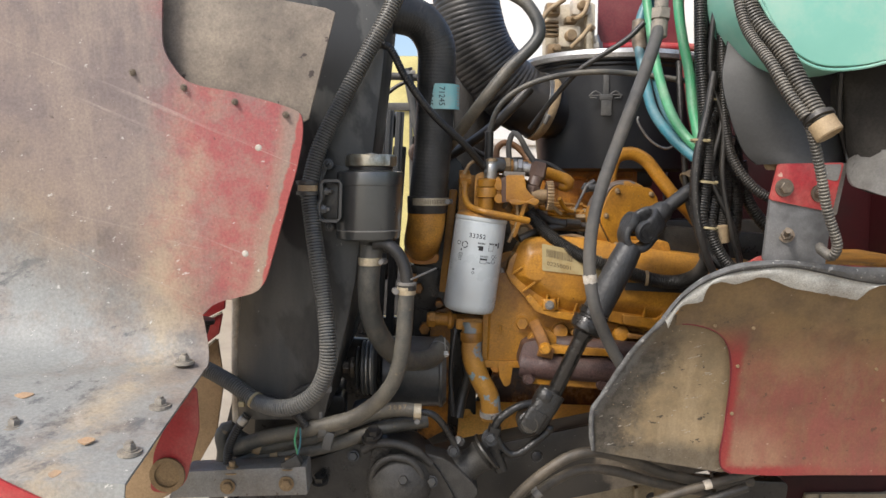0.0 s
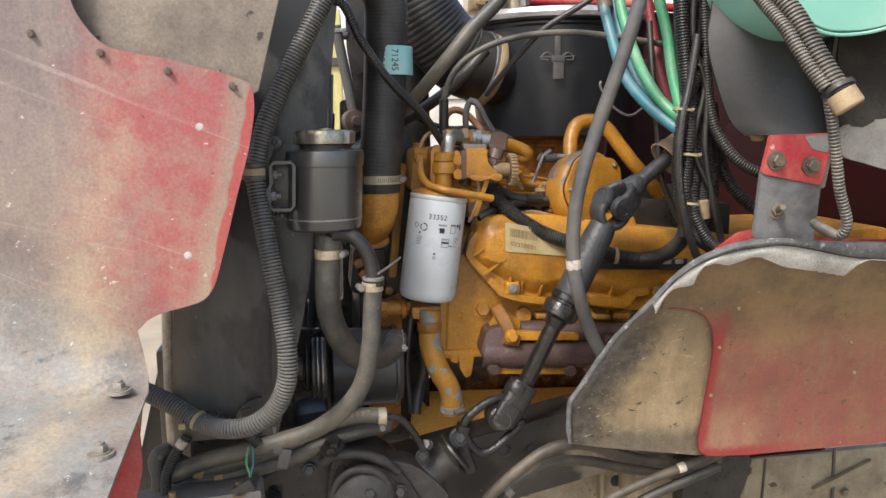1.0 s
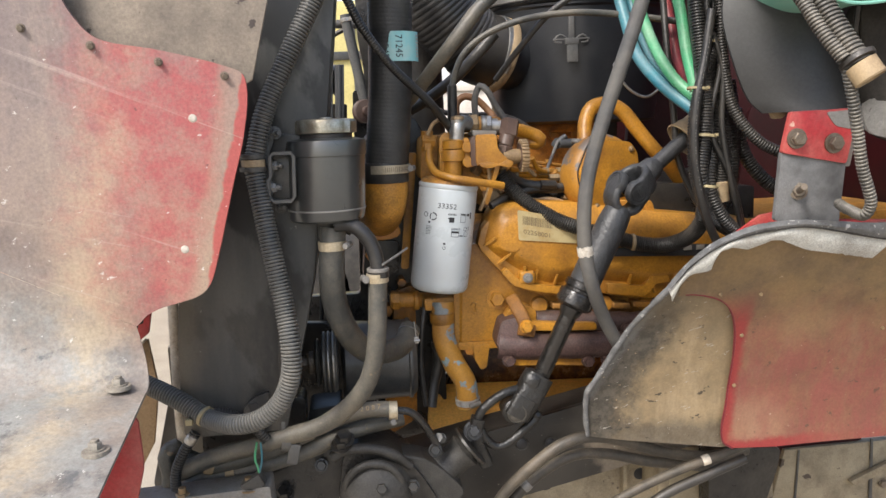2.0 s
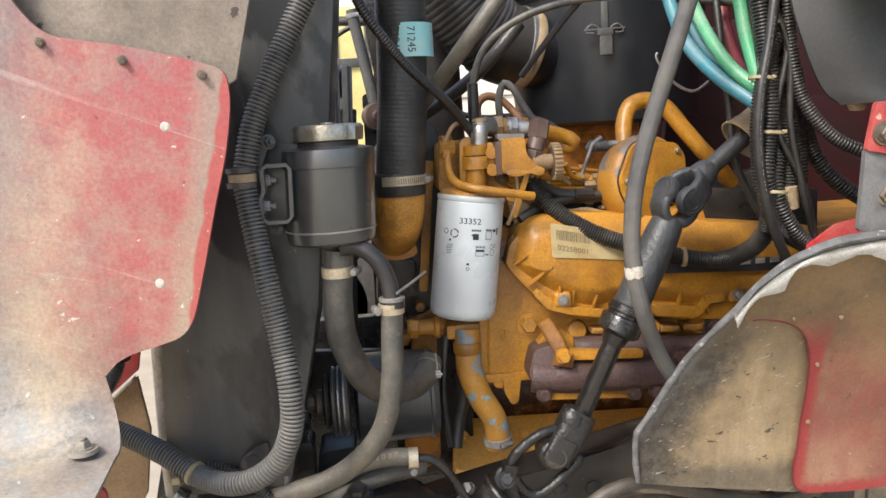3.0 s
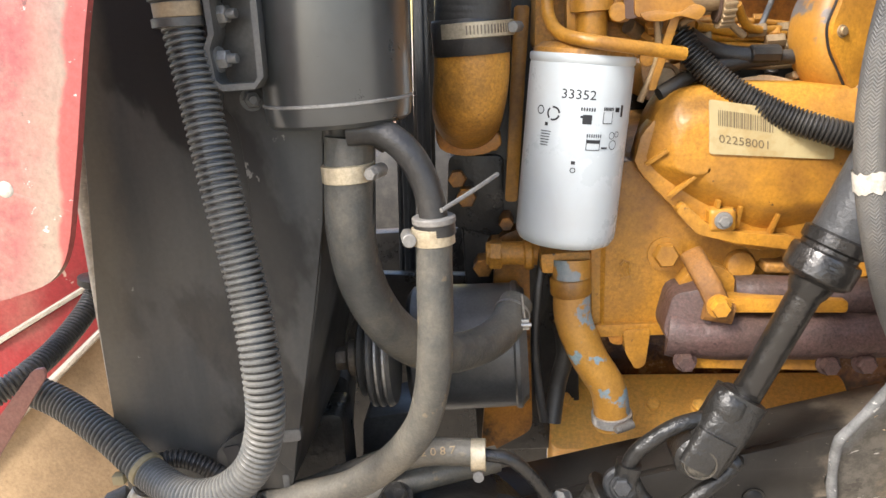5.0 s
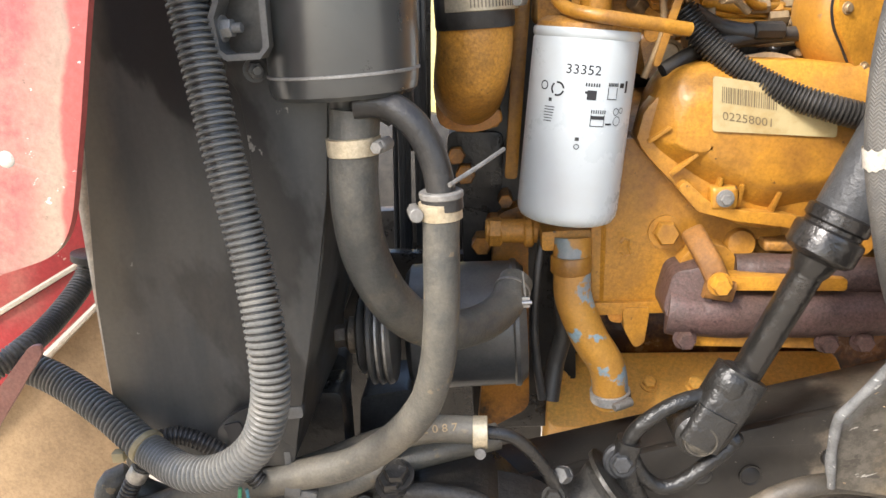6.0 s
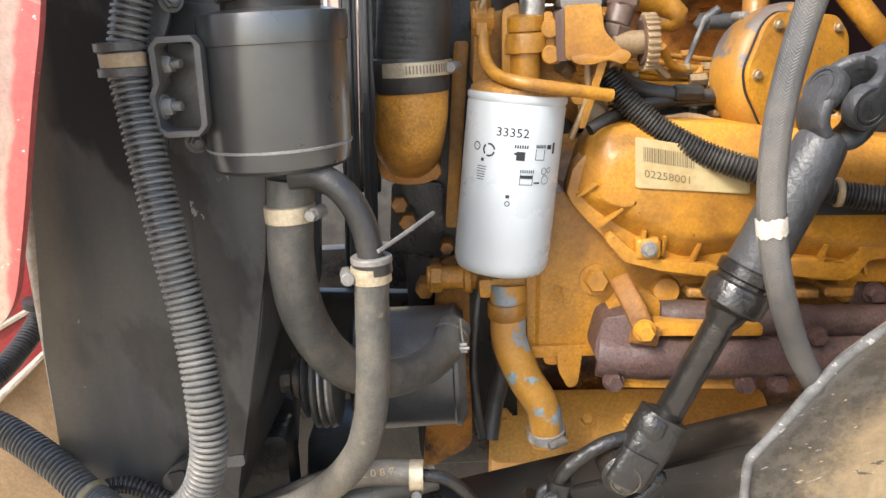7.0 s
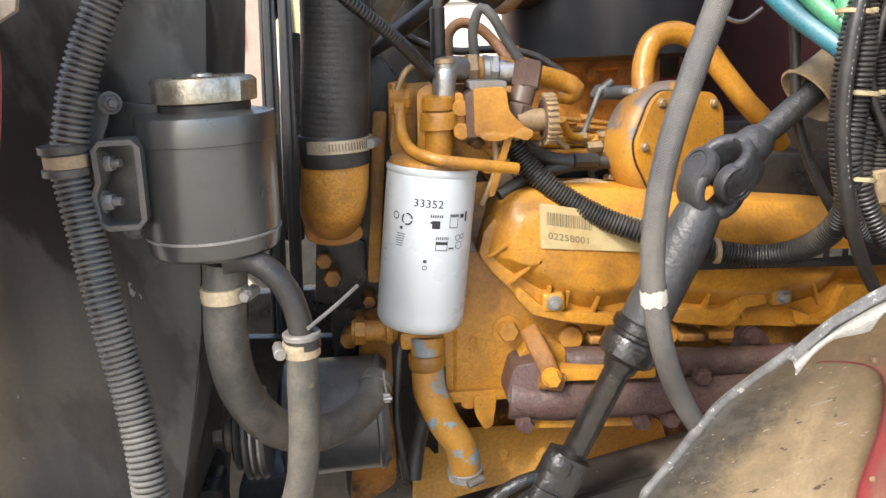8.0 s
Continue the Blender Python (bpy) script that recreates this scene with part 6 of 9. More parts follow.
# cylinder head under the cover, exhaust manifold, sump
part("head", slab(soft([(0.179, 1.410, 1.200), (0.490, 1.410, 1.172), (0.494, 1.410, 1.113), (0.218, 1.410, 1.140)], 0.01), (0, 0.1, 0), 0.006, 3), ORANGE_DIRTY, engine)
for k, q in enumerate(((0.221, 1.395, 1.174), (0.334, 1.395, 1.170), (0.409, 1.395, 1.167), (0.436, 1.395, 1.178), (0.541, 1.395, 1.172))):
    part("port_boss", lathe([(0.012, -0.03), (0.016, -0.006), (0.013, 0.0), (0.004, 0.001)], q, (0, -1, 0.2), 20), ORANGE, engine)
man = part("exhaust_manifold", join(tube([(0.146, 1.375, 1.118), (0.162, 1.372, 1.116), (0.181, 1.370, 1.115), (0.273, 1.370, 1.110), (0.380, 1.370, 1.106), (0.492, 1.375, 1.099), (0.623, 1.380, 1.091)], 0.024, 28, 0.006, wobble=0.09),
                                    tube([(0.211, 1.385, 1.151), (0.275, 1.378, 1.148), (0.361, 1.375, 1.141), (0.492, 1.378, 1.134), (0.619, 1.380, 1.128)], 0.017, 24, 0.006, wobble=0.10)), MANIFOLD, engine, "rust-brown cast exhaust manifold")
part("manifold_cheek", slab(soft([(0.149, 1.365, 1.159), (0.179, 1.355, 1.167), (0.185, 1.350, 1.100), (0.148, 1.355, 1.102), (0.139, 1.365, 1.123)], 0.008), (0, 0.05, 0), 0.006, 3), MANIFOLD, engine)
part("clamp_strip", slab(soft([(0.193, 1.352, 1.157), (0.305, 1.352, 1.149), (0.305, 1.352, 1.137), (0.193, 1.352, 1.143)], 0.004), (0, 0.02, 0), 0.002), ORANGE, engine)
DUSTYARM = mat("dust_caked_orange_arm", (0.25, 0.108, 0.020), (0.17, 0.074, 0.016), 0.7, 0, 60, (0.12, 0.052, 0.018), 0.75, 40, 0.9, 120)
part("clamp_arm", join(swept([(0.172, 1.388, 1.190), (0.175, 1.372, 1.182), (0.181, 1.358, 1.168), (0.187, 1.352, 1.152)], (1, 0, 0.5), 0.0112, 0.0085), swept([(0.174, 1.352, 1.148), (0.200, 1.352, 1.142)], (0, 0, 1), 0.010, 0.008)), DUSTYARM, engine, "dust-caked orange clamp arm")
part("lower_strip", slab(soft([(0.159, 1.362, 1.096), (0.303, 1.362, 1.086), (0.303, 1.362, 1.074), (0.159, 1.362, 1.084)], 0.004), (0, 0.03, 0), 0.002), ORANGE, engine)
for q, mm in (((0.185, 1.342, 1.154), ORANGE), ((0.158, 1.356, 1.095), MANIFOLD), ((0.324, 1.356, 1.085), MANIFOLD), ((0.291, 1.356, 1.085), MANIFOLD), ((0.357, 1.352, 1.136), MANIFOLD), ((0.428, 1.385, 1.165), MANIFOLD)):
    part("manifold_bolt", hexa(q, (0, -1, 0), 0.009, 0.012, 1.25), mm, engine)
# Oil brown and the shade under the manifold share this wall's colour.
part("crankcase_shade_wall", slab([(0.120, 1.540, 1.090), (0.700, 1.540, 1.060), (0.700, 1.540, 0.940), (0.060, 1.540, 0.960)], (0, 0.05, 0), 0.004), OIL_SHADE_BLOCK, engine, "oil-varnished crankcase wall with shade in its colour")
DUSTYSUMP = mat("dusty_sump_paint", (0.84, 0.45, 0.075), (0.74, 0.38, 0.065), 0.42, 0, 10, (0.55, 0.28, 0.06), 0.5, 9, 0.3, 110, dust=0.4, dustcol=(0.74, 0.46, 0.17))
sump_edge = [(0.030, 1.452, 0.948), (0.036, 1.500, 0.985), (0.050, 1.528, 1.004), (0.380, 1.528, 0.992), (0.380, 1.448, 0.935)]
sump = part("sump", slab(soft(sump_edge, 0.016), (0, 0.12, -0.12), 0.006, 3), DUSTYSUMP, engine, "orange oil sump with a dusty sloping rail")
for q in ((0.052, 1.500, 0.985), (0.104, 1.494, 0.980), (0.154, 1.492, 0.977), (0.206, 1.490, 0.974), (0.258, 1.488, 0.971), (0.312, 1.486, 0.968)):
    part("sump_bolt", hexa(q, (0, -0.62, 0.78), 0.0085, 0.007, 1.3), DUSTYSUMP, sump)

# lower water pipe with scraped paint
W_LINE = [(0.057, 1.395, 1.190), (0.056, 1.390, 1.164), (0.056, 1.388, 1.131), (0.071, 1.388, 1.087), (0.089, 1.388, 1.052), (0.093, 1.390, 1.010)]
wpipe = thing("water_pipe", W_LINE[3], "orange water pipe with scraped light blue undercoat", "pipe")
part("pipe", tube(W_LINE, 0.0185, 28, 0.005, wobble=0.02), ORANGE_BLUE, wpipe)
part("collar", lathe([(0.019, 0), (0.0205, 0.002), (0.0205, 0.016), (0.019, 0.018)], (0.055, 1.390, 1.156), (0, 0, 1), 28), ORANGE, wpipe)
p, d = spot(W_LINE, 0.95)
clamp_on(wpipe, p, d, 0.0195, PALERIM, 0.011, (0.5, -1, 0), True)
part("pump_neck", box((0.051, 1.415, 1.188), (0.05, 0.05, 0.022), 0.006), ORANGE_DIRTY, wpipe)
part("cross_casting", join(rod((-0.028, 1.430, 1.191), (0.090, 1.430, 1.185), 0.0125, 20), rod((0.011, 1.430, 1.188), (0.021, 1.430, 1.188), 0.0165, 24), rod((-0.025, 1.430, 1.190), (-0.011, 1.430, 1.189), 0.0155, 6), rod((0.059, 1.430, 1.186), (0.076, 1.430, 1.186), 0.0165, 24)), ORANGE_DIRTY, wpipe, "grimy orange cross pipe")
part("coupling", rod((0.067, 1.415, 1.188), (0.062, 1.402, 1.164), 0.0135, 20), ORANGE_DIRTY, wpipe)
# flat upright plate beside the elbow
plate = whole("mounting_plate", slab(soft([(0.015, 1.460, 1.435), (0.030, 1.460, 1.434), (0.008, 1.460, 1.237), (-0.005, 1.460, 1.238)], 0.004), (0, 0.012, 0), 0.002), ORANGE, "orange upright mounting plate beside the filter", "plate")

# ---- fuel filter ----
ft, fb = vec((0.071, 1.372, 1.386)), vec((0.048, 1.368, 1.217))
fz = (ft - fb).normalized()
FH = (ft - fb).length
FR = 0.0462
filt = thing("fuel_filter", fb, "white spin-on fuel filter canister with printed symbols", "filter")
part("can", lathe([(0.01, 0.0), (FR * 0.80, 0.0005), (FR * 0.92, 0.003), (FR * 0.985, 0.0085), (FR, 0.015), (FR, FH - 0.009), (FR * 0.985, FH - 0.007), (FR * 1.012, FH - 0.005), (FR * 1.018, FH - 0.001), (FR * 1.0, FH + 0.001), (FR * 0.95, FH - 0.002), (FR * 0.6, FH - 0.002)], fb, fz, 72), WHITE, filt)
front = Vector((0.02, -1, 0))


def print_on(name, shapes, label=""):
    V, F = [], []
    for sh in shapes:
        o = len(V)
        V += patch_on(sh, fb, fz, front, FR)
        F.append(tuple(range(o, o + len(sh))))
    return part(name, (V, F), INK, filt, label)


def bar(u, v, w, h):
    n = max(1, int(w / 0.003))
    return [(u + w * k / n, v) for k in range(n + 1)] + [(u + w * k / n, v + h) for k in range(n, -1, -1)]


def ring(u, v, r, t=0.0006, n=20, start=0.0, sweep=1.0):
    out = []
    for k in range(n):
        a, b = 2 * math.pi * (start + sweep * k / n), 2 * math.pi * (start + sweep * (k + 1) / n)
        out.append([(u + r * math.cos(a), v + r * math.sin(a)), (u + r * math.cos(b), v + r * math.sin(b)), (u + (r - t) * math.cos(b), v + (r - t) * math.sin(b)), (u + (r - t) * math.cos(a), v + (r - t) * math.sin(a))])
    return out


def cup(u, v, w, h, t=0.0006):
    return [bar(u, v, t, h), bar(u + w, v, t, h), bar(u, v, w, t), *[bar(u + k * w / 6, v + h + 0.001, t * 1.6, 0.003) for k in range(7)]]


tv, tf = letters("33352", 0.0112)
V = patch_on([(-0.0060 + v.x * 1.08, FH - 0.0325 + v.y) for v in tv], fb, fz, front, FR)
part("printed_number", (V, tf), INK, filt, "black printed number")
print_on("recycling_symbol", ring(-0.0265, FH - 0.0495, 0.0062, 0.0016, 9, 0.02, 0.27) + ring(-0.0265, FH - 0.0495, 0.0062, 0.0016, 9, 0.36, 0.27) + ring(-0.0265, FH - 0.0495, 0.0062, 0.0016, 9, 0.69, 0.27))
print_on("tightening_symbol", cup(0.017, FH - 0.0555, 0.009, 0.010) + cup(0.004, FH - 0.0785, 0.012, 0.010) + [bar(0.004, FH - 0.0725, 0.012, 0.003), bar(0.018, FH - 0.0770, 0.006, 0.0016)])
print_on("seal_symbol", [bar(-0.001, FH - 0.0565, 0.008, 0.008), *[bar(-0.003 + 0.0022 * k, FH - 0.0455, 0.0012, 0.003) for k in range(6)], bar(-0.003, FH - 0.0515, 0.004, 0.002)])
print_on("warning_rings", ring(0.028, FH - 0.0655, 0.0032) + ring(0.030, FH - 0.0735, 0.0042) + ring(0.034, FH - 0.0645, 0.0026))
print_on("drop_symbol", [bar(0.029, FH - 0.0455, 0.005, 0.004), bar(0.036, FH - 0.0495, 0.003, 0.010)])
print_on("small_print", [bar(-0.0375, FH - 0.0655 - 0.0024 * k, 0.010 - 0.0004 * k, 0.0007) for k in range(6)] + [bar(-0.034, FH - 0.0605, 0.003, 0.003)])
print_on("lower_mark", [bar(-0.007, FH - 0.0915, 0.0035, 0.003)] + ring(-0.005, FH - 0.0965, 0.0025, 0.0008, 12))
print_on("side_mark", ring(-0.040, FH - 0.0475, 0.0040, 0.001, 14))

# ---- filter head, lines and fittings ----
fhead = thing("filter_head", ft, "orange cast filter head with pipes and brass fittings", "filter head")
part("base_disc", lathe([(0.045, 0), (0.044, 0.006), (0.036, 0.011), (0.02, 0.012)], ft - fz * 0.001, fz, 40), ORANGE_DIRTY, fhead)
part("barrel", lathe([(0.014, 0), (0.0145, 0.055), (0.017, 0.056), (0.017, 0.068), (0.014, 0.070), (0.008, 0.071)], ft + Vector((0.007, 0, 0.0)), (0.03, 0, 1), 28), ORANGE, fhead)
part("stem", join(tube([(0.083, 1.372, 1.441), (0.086, 1.372, 1.460), (0.088, 1.372, 1.475), (0.092, 1.376, 1.481), (0.107, 1.390, 1.480)], 0.0118, 20, 0.003), lathe([(0.0125, 0), (0.0132, 0.001), (0.0125, 0.002), (0.0132, 0.003), (0.0125, 0.004), (0.0132, 0.005), (0.0125, 0.006)], (0.084, 1.372, 1.443), (0.03, 0, 1), 24), rod((0.088, 1.372, 1.481), (0.089, 1.372, 1.490), 0.0105, 20)), STEEL, fhead, "bright steel elbow")
part("stem_stain", lathe([(0.0105, 0), (0.0112, 0.001), (0.0100, 0.005), (0.004, 0.007)], (0.0885, 1.372, 1.486), (0.05, 0, 1), 24), BRASS, fhead, "yellowed top of the elbow")
part("barrel_collar", lathe([(0.0145, 0), (0.0195, 0.001), (0.0195, 0.016), (0.0185, 0.018), (0.012, 0.019)], ft + Vector((0.0085, 0, 0.036)), (0.03, 0, 1), 32), ORANGE, fhead)
part("side_ear", slab(soft([(0.059, 1.370, 1.462), (0.075, 1.370, 1.469), (0.070, 1.370, 1.396), (0.057, 1.370, 1.397)], 0.006), (0, 0.03, 0), 0.004), ORANGE, fhead)
part("flange_ear", slab(soft([(0.096, 1.365, 1.458), (0.104, 1.365, 1.458), (0.112, 1.365, 1.411), (0.096, 1.365, 1.412)], 0.006), (0, 0.03, 0), 0.004), ORANGE, fhead)
part("lever_housing", slab(soft([(0.113, 1.350, 1.462), (0.145, 1.350, 1.462), (0.148, 1.350, 1.438), (0.168, 1.350, 1.417), (0.166, 1.350, 1.411), (0.113, 1.350, 1.415)], 0.005), (0, 0.05, 0), 0.006, 3), ORANGE, fhead)
part("housing_top", slab(soft([(0.110, 1.360, 1.469), (0.148, 1.360, 1.467), (0.147, 1.360, 1.459), (0.111, 1.360, 1.460)], 0.003), (0, 0.05, 0), 0.003), GREYBARE, fhead)
part("housing_side", slab(soft([(0.105, 1.358, 1.456), (0.115, 1.354, 1.461), (0.116, 1.354, 1.414), (0.106, 1.358, 1.414)], 0.003), (0, 0.04, 0), 0.003), BROWNPLASTIC, fhead)
part("ragged_lip", slab(curved([(0.117, 1.346, 1.418), (0.131, 1.346, 1.420), (0.148, 1.346, 1.416), (0.162, 1.346, 1.422), (0.171, 1.346, 1.417), (0.165, 1.346, 1.409), (0.151, 1.346, 1.413), (0.136, 1.346, 1.410), (0.121, 1.346, 1.412)], 3), (0, 0.02, 0), 0.001), ORANGE, fhead)
for q in ((0.101, 1.362, 1.443), (0.101, 1.362, 1.420)):
    part("plug", rod(vec(q) + Vector((0, 0.02, 0)), vec(q) + Vector((0, -0.004, 0)), 0.0085, 16), ORANGE, fhead)
rnd = random.Random(11)
for k in range(9):
    q = vec((0.135, 1.385, 1.400)) + Vector((rnd.uniform(-0.012, 0.026), rnd.uniform(0, 0.03), rnd.uniform(-0.022, 0.010)))
    part("small_fitting", rod(q, q + Vector((rnd.uniform(-0.012, 0.012), -0.010, rnd.uniform(-0.008, 0.008))), rnd.uniform(0.004, 0.0075), 6 if k % 2 else 14), (BOLT, ORANGE_DIRTY, BRASS)[k % 3], fhead)
for k in range(8):
    q = vec((0.216, 1.430, 1.365)) + Vector((rnd.uniform(-0.03, 0.06), rnd.uniform(0, 0.03), rnd.uniform(-0.02, 0.012)))
    part("small_fitting", rod(q, q + Vector((rnd.uniform(-0.014, 0.014), -0.012, rnd.uniform(-0.006, 0.006))), rnd.uniform(0.003, 0.0065), 6 if k % 2 else 14), (BRASS, ORANGE_DIRTY, BOLT)[k % 3], fhead)
part("back_body", slab(soft([(0.035, 1.410, 1.461), (0.131, 1.410, 1.464), (0.179, 1.410, 1.444), (0.177, 1.410, 1.371), (0.030, 1.410, 1.390)], 0.01), (0, 0.09, 0), 0.008, 3), ORANGE_DIRTY, fhead)
part("cross_pipe", rod((0.101, 1.400, 1.479), (0.163, 1.400, 1.475), 0.0135, 20), ORANGE_DIRTY, fhead)
part("union_nut", rod((0.112, 1.400, 1.478), (0.125, 1.400, 1.478), 0.0175, 6), BRASS, fhead, "brass union nut")
part("union_body", join(rod((0.129, 1.400, 1.477), (0.137, 1.400, 1.477), 0.0150, 20), rod((0.136, 1.400, 1.476), (0.146, 1.400, 1.475), 0.0175, 6), rod((0.144, 1.400, 1.475), (0.169, 1.400, 1.473), 0.0145, 20)), STEEL, fhead, "bright steel union")
part("banjo_nut", rod((0.031, 1.375, 1.456), (0.052, 1.375, 1.455), 0.0105, 6), ORANGE, fhead)
part("banjo_bolt", rod((0.040, 1.375, 1.471), (0.040, 1.375, 1.440), 0.0095, 6), ORANGE, fhead)
part("return_line", tube([(0.041, 1.372, 1.443), (0.041, 1.362, 1.422), (0.049, 1.345, 1.407), (0.072, 1.325, 1.399), (0.110, 1.330, 1.391), (0.153, 1.345, 1.382)], 0.0058, 16), ORANGE, fhead, "bent orange fuel line")
part("curved_pipe", tube([(0.169, 1.430, 1.474), (0.199, 1.440, 1.466), (0.226, 1.450, 1.458), (0.240, 1.450, 1.450), (0.239, 1.455, 1.442), (0.225, 1.460, 1.444)], 0.011, 18), ORANGE, fhead)
part("sensor", join(rod((0.177, 1.390, 1.484), (0.171, 1.385, 1.457), 0.0155, 6), rod((0.171, 1.385, 1.460), (0.164, 1.380, 1.441), 0.0125, 16), rod((0.165, 1.380, 1.443), (0.161, 1.380, 1.428), 0.014, 6)), BROWNPLASTIC, fhead, "brown sensor plug")
part("sensor_seat", rod((0.163, 1.385, 1.432), (0.160, 1.385, 1.414), 0.013, 20), BRASS, fhead)
part("sensor_lead", tube([(0.126, 1.405, 1.470), (0.122, 1.400, 1.494), (0.121, 1.395, 1.519), (0.129, 1.390, 1.538), (0.139, 1.385, 1.530), (0.153, 1.388, 1.506), (0.173, 1.390, 1.477)], 0.0052, 14), BRAID, fhead, "grey sleeved sensor lead")
gearc = vec((0.194, 1.375, 1.426))
toothed = []
for k in range(26):
    for da, rr in ((-0.30, 0.0235), (-0.18, 0.0262), (0.18, 0.0262), (0.30, 0.0235)):
        a = 2 * math.pi * (k + da) / 26
        toothed.append(gearc + Vector((-0.0065, rr * math.cos(a), rr * math.sin(a))))
part("knurled_knob", slab(toothed, (0.011, 0, 0), 0.0004), BRASS, fhead, "knurled brass priming knob")
part("knob_face", lathe([(0.011, -0.001), (0.0205, -0.001), (0.0215, 0.001), (0.0195, 0.002), (0.0145, 0.0005)], gearc - Vector((0.0062, 0, 0)), (-1, 0, 0), 30), BROWNPLASTIC, fhead)
part("knob_shaft", rod(gearc - Vector((0.035, 0, 0)), gearc, 0.011, 18), BRASS, fhead)
for pts in ([(0.039, 1.360, 1.464), (0.049, 1.360, 1.482), (0.061, 1.365, 1.488)], [(0.219, 1.400, 1.391), (0.186, 1.390, 1.415), (0.158, 1.385, 1.406)], [(0.133, 1.360, 1.416), (0.135, 1.365, 1.380), (0.120, 1.370, 1.342)]):
    part("thin_line", tube(pts, 0.0032, 10), BRASS, fhead)
part("bracket_strip", slab(soft([(0.144, 1.355, 1.413), (0.152, 1.355, 1.413), (0.132, 1.360, 1.352), (0.126, 1.360, 1.352)], 0.002), (0, 0.006, 0), 0.001), ORANGE, fhead)

rust_pipe = whole("return_pipe", tube([(0.106, 1.495, 1.450), (0.107, 1.515, 1.495), (0.110, 1.520, 1.516), (0.123, 1.520, 1.526), (0.144, 1.520, 1.520), (0.163, 1.518, 1.502), (0.176, 1.505, 1.482), (0.186, 1.490, 1.462)], 0.0062, 14), RUSTPIPE, "rust-brown pipe arching behind the filter head", "pipe")
back_lead = whole("back_lead", tube([(0.060, 1.545, 1.515), (0.083, 1.550, 1.503), (0.100, 1.550, 1.498), (0.128, 1.550, 1.493), (0.159, 1.550, 1.494), (0.199, 1.550, 1.489), (0.222, 1.550, 1.481), (0.250, 1.545, 1.462)], 0.0048, 12), RUBBER_DARK, "black lead sagging behind the filter head", "cable")
cable_sleeve = whole("cable_sleeve", lathe([(0.0055, 0), (0.0078, 0.001), (0.0078, 0.066), (0.0055, 0.068)], (0.0845, 1.403, 1.474), (0.02, -0.03, 1), 20), RUBBER_DARK, "black sleeve on the grey cable's end", "sleeve")

# injection lines and linkage between the filter and the governor housing
pump = thing("injection_pump", (0.239, 1.480, 1.376), "orange injection pump lines and throttle linkage", "injection pump")
for k, (a, b, c) in enumerate((((0.180, 1.420, 1.403), (0.232, 1.450, 1.392), (0.291, 1.460, 1.388)), ((0.185, 1.430, 1.394), (0.241, 1.460, 1.384), (0.299, 1.470, 1.379)), ((0.198, 1.420, 1.383), (0.245, 1.450, 1.378), (0.295, 1.460, 1.371)), ((0.218, 1.420, 1.419), (0.236, 1.440, 1.397), (0.297, 1.470, 1.393)))):
    part("fuel_line", tube([a, b, c], 0.0042, 10), ORANGE, pump)
for q in ((0.245, 1.450, 1.394), (0.263, 1.450, 1.383), (0.278, 1.460, 1.393), (0.281, 1.450, 1.377), (0.188, 1.430, 1.391)):
    part("line_nut", rod(vec(q) - Vector((0.009, 0, 0)), vec(q) + Vector((0.009, 0, 0)), 0.0068, 6), BRASS, pump)
rnd = random.Random(31)
la, lb = vec((0.174, 1.430, 1.404)), vec((0.310, 1.460, 1.388))
for k in range(9):
    d1, d2 = Vector((0, 0.006 * (k % 4), -0.0042 * k)), Vector((0, 0.006 * ((k + 1) % 4), -0.0040 * k + rnd.uniform(-0.003, 0.003)))
    mid = la.lerp(lb, rnd.uniform(0.3, 0.7)) + (d1 + d2) / 2 + Vector((0, 0, rnd.uniform(-0.006, 0.003)))
    part("fuel_line", tube([la + d1, mid, lb + d2], rnd.uniform(0.0022, 0.0036), 9), (ORANGE, ORANGE_DIRTY, BRASS)[k % 3], pump)
    if k % 2:
        q = la.lerp(lb, rnd.uniform(0.55, 0.9)) + d1
        part("line_nut", rod(q, q + Vector((0.012, 0, 0)), 0.0058, 6), (BRASS, ORANGE_DIRTY)[k % 4 == 1], pump)
# Black sheet paints the dark gap under the fuel lines.
part("line_gap_backing", slab(soft([(0.191, 1.495, 1.379), (0.320, 1.495, 1.374), (0.321, 1.495, 1.316), (0.190, 1.495, 1.326)], 0.004), (0, 0.004, 0), 0.001), OILY_AND_GAP_BLACK, pump)
part("gasket_strip", slab(soft([(0.196, 1.500, 1.380), (0.315, 1.500, 1.374), (0.315, 1.500, 1.323), (0.195, 1.500, 1.332)], 0.006), (0, 0.05, 0), 0.004), ORANGE_DIRTY, pump)
part("dark_lead", tube([(0.171, 1.410, 1.395), (0.198, 1.420, 1.379), (0.230, 1.420, 1.372), (0.243, 1.420, 1.373)], 0.0085, 14), RUBBER_DARK, pump)
part("lead_plug", rod((0.229, 1.415, 1.374), (0.257, 1.420, 1.372), 0.0085, 8), RUBBER_DARK, pump)
part("throttle_cable", tube([(0.143, 1.400, 1.344), (0.177, 1.410, 1.359), (0.224, 1.420, 1.367), (0.298, 1.430, 1.368)], 0.0072, 14), RUBBER_DARK, pump)
for q in ((0.272, 1.471, 1.368), (0.267, 1.471, 1.354)):
    part("ball_joint", join(lathe([(0.0005, -0.006), (0.0042, -0.0044), (0.006, 0), (0.0042, 0.0044), (0.0005, 0.006)], q, (0, 0, 1), 18), lathe([(0.0072, -0.0012), (0.0076, 0), (0.0072, 0.0012)], q, (0.1, -0.3, 1), 18)), STEEL, pump, "bright steel ball joint")
part("joint_stem", rod((0.267, 1.472, 1.353), (0.270, 1.476, 1.334), 0.006, 8), BOLT, pump)
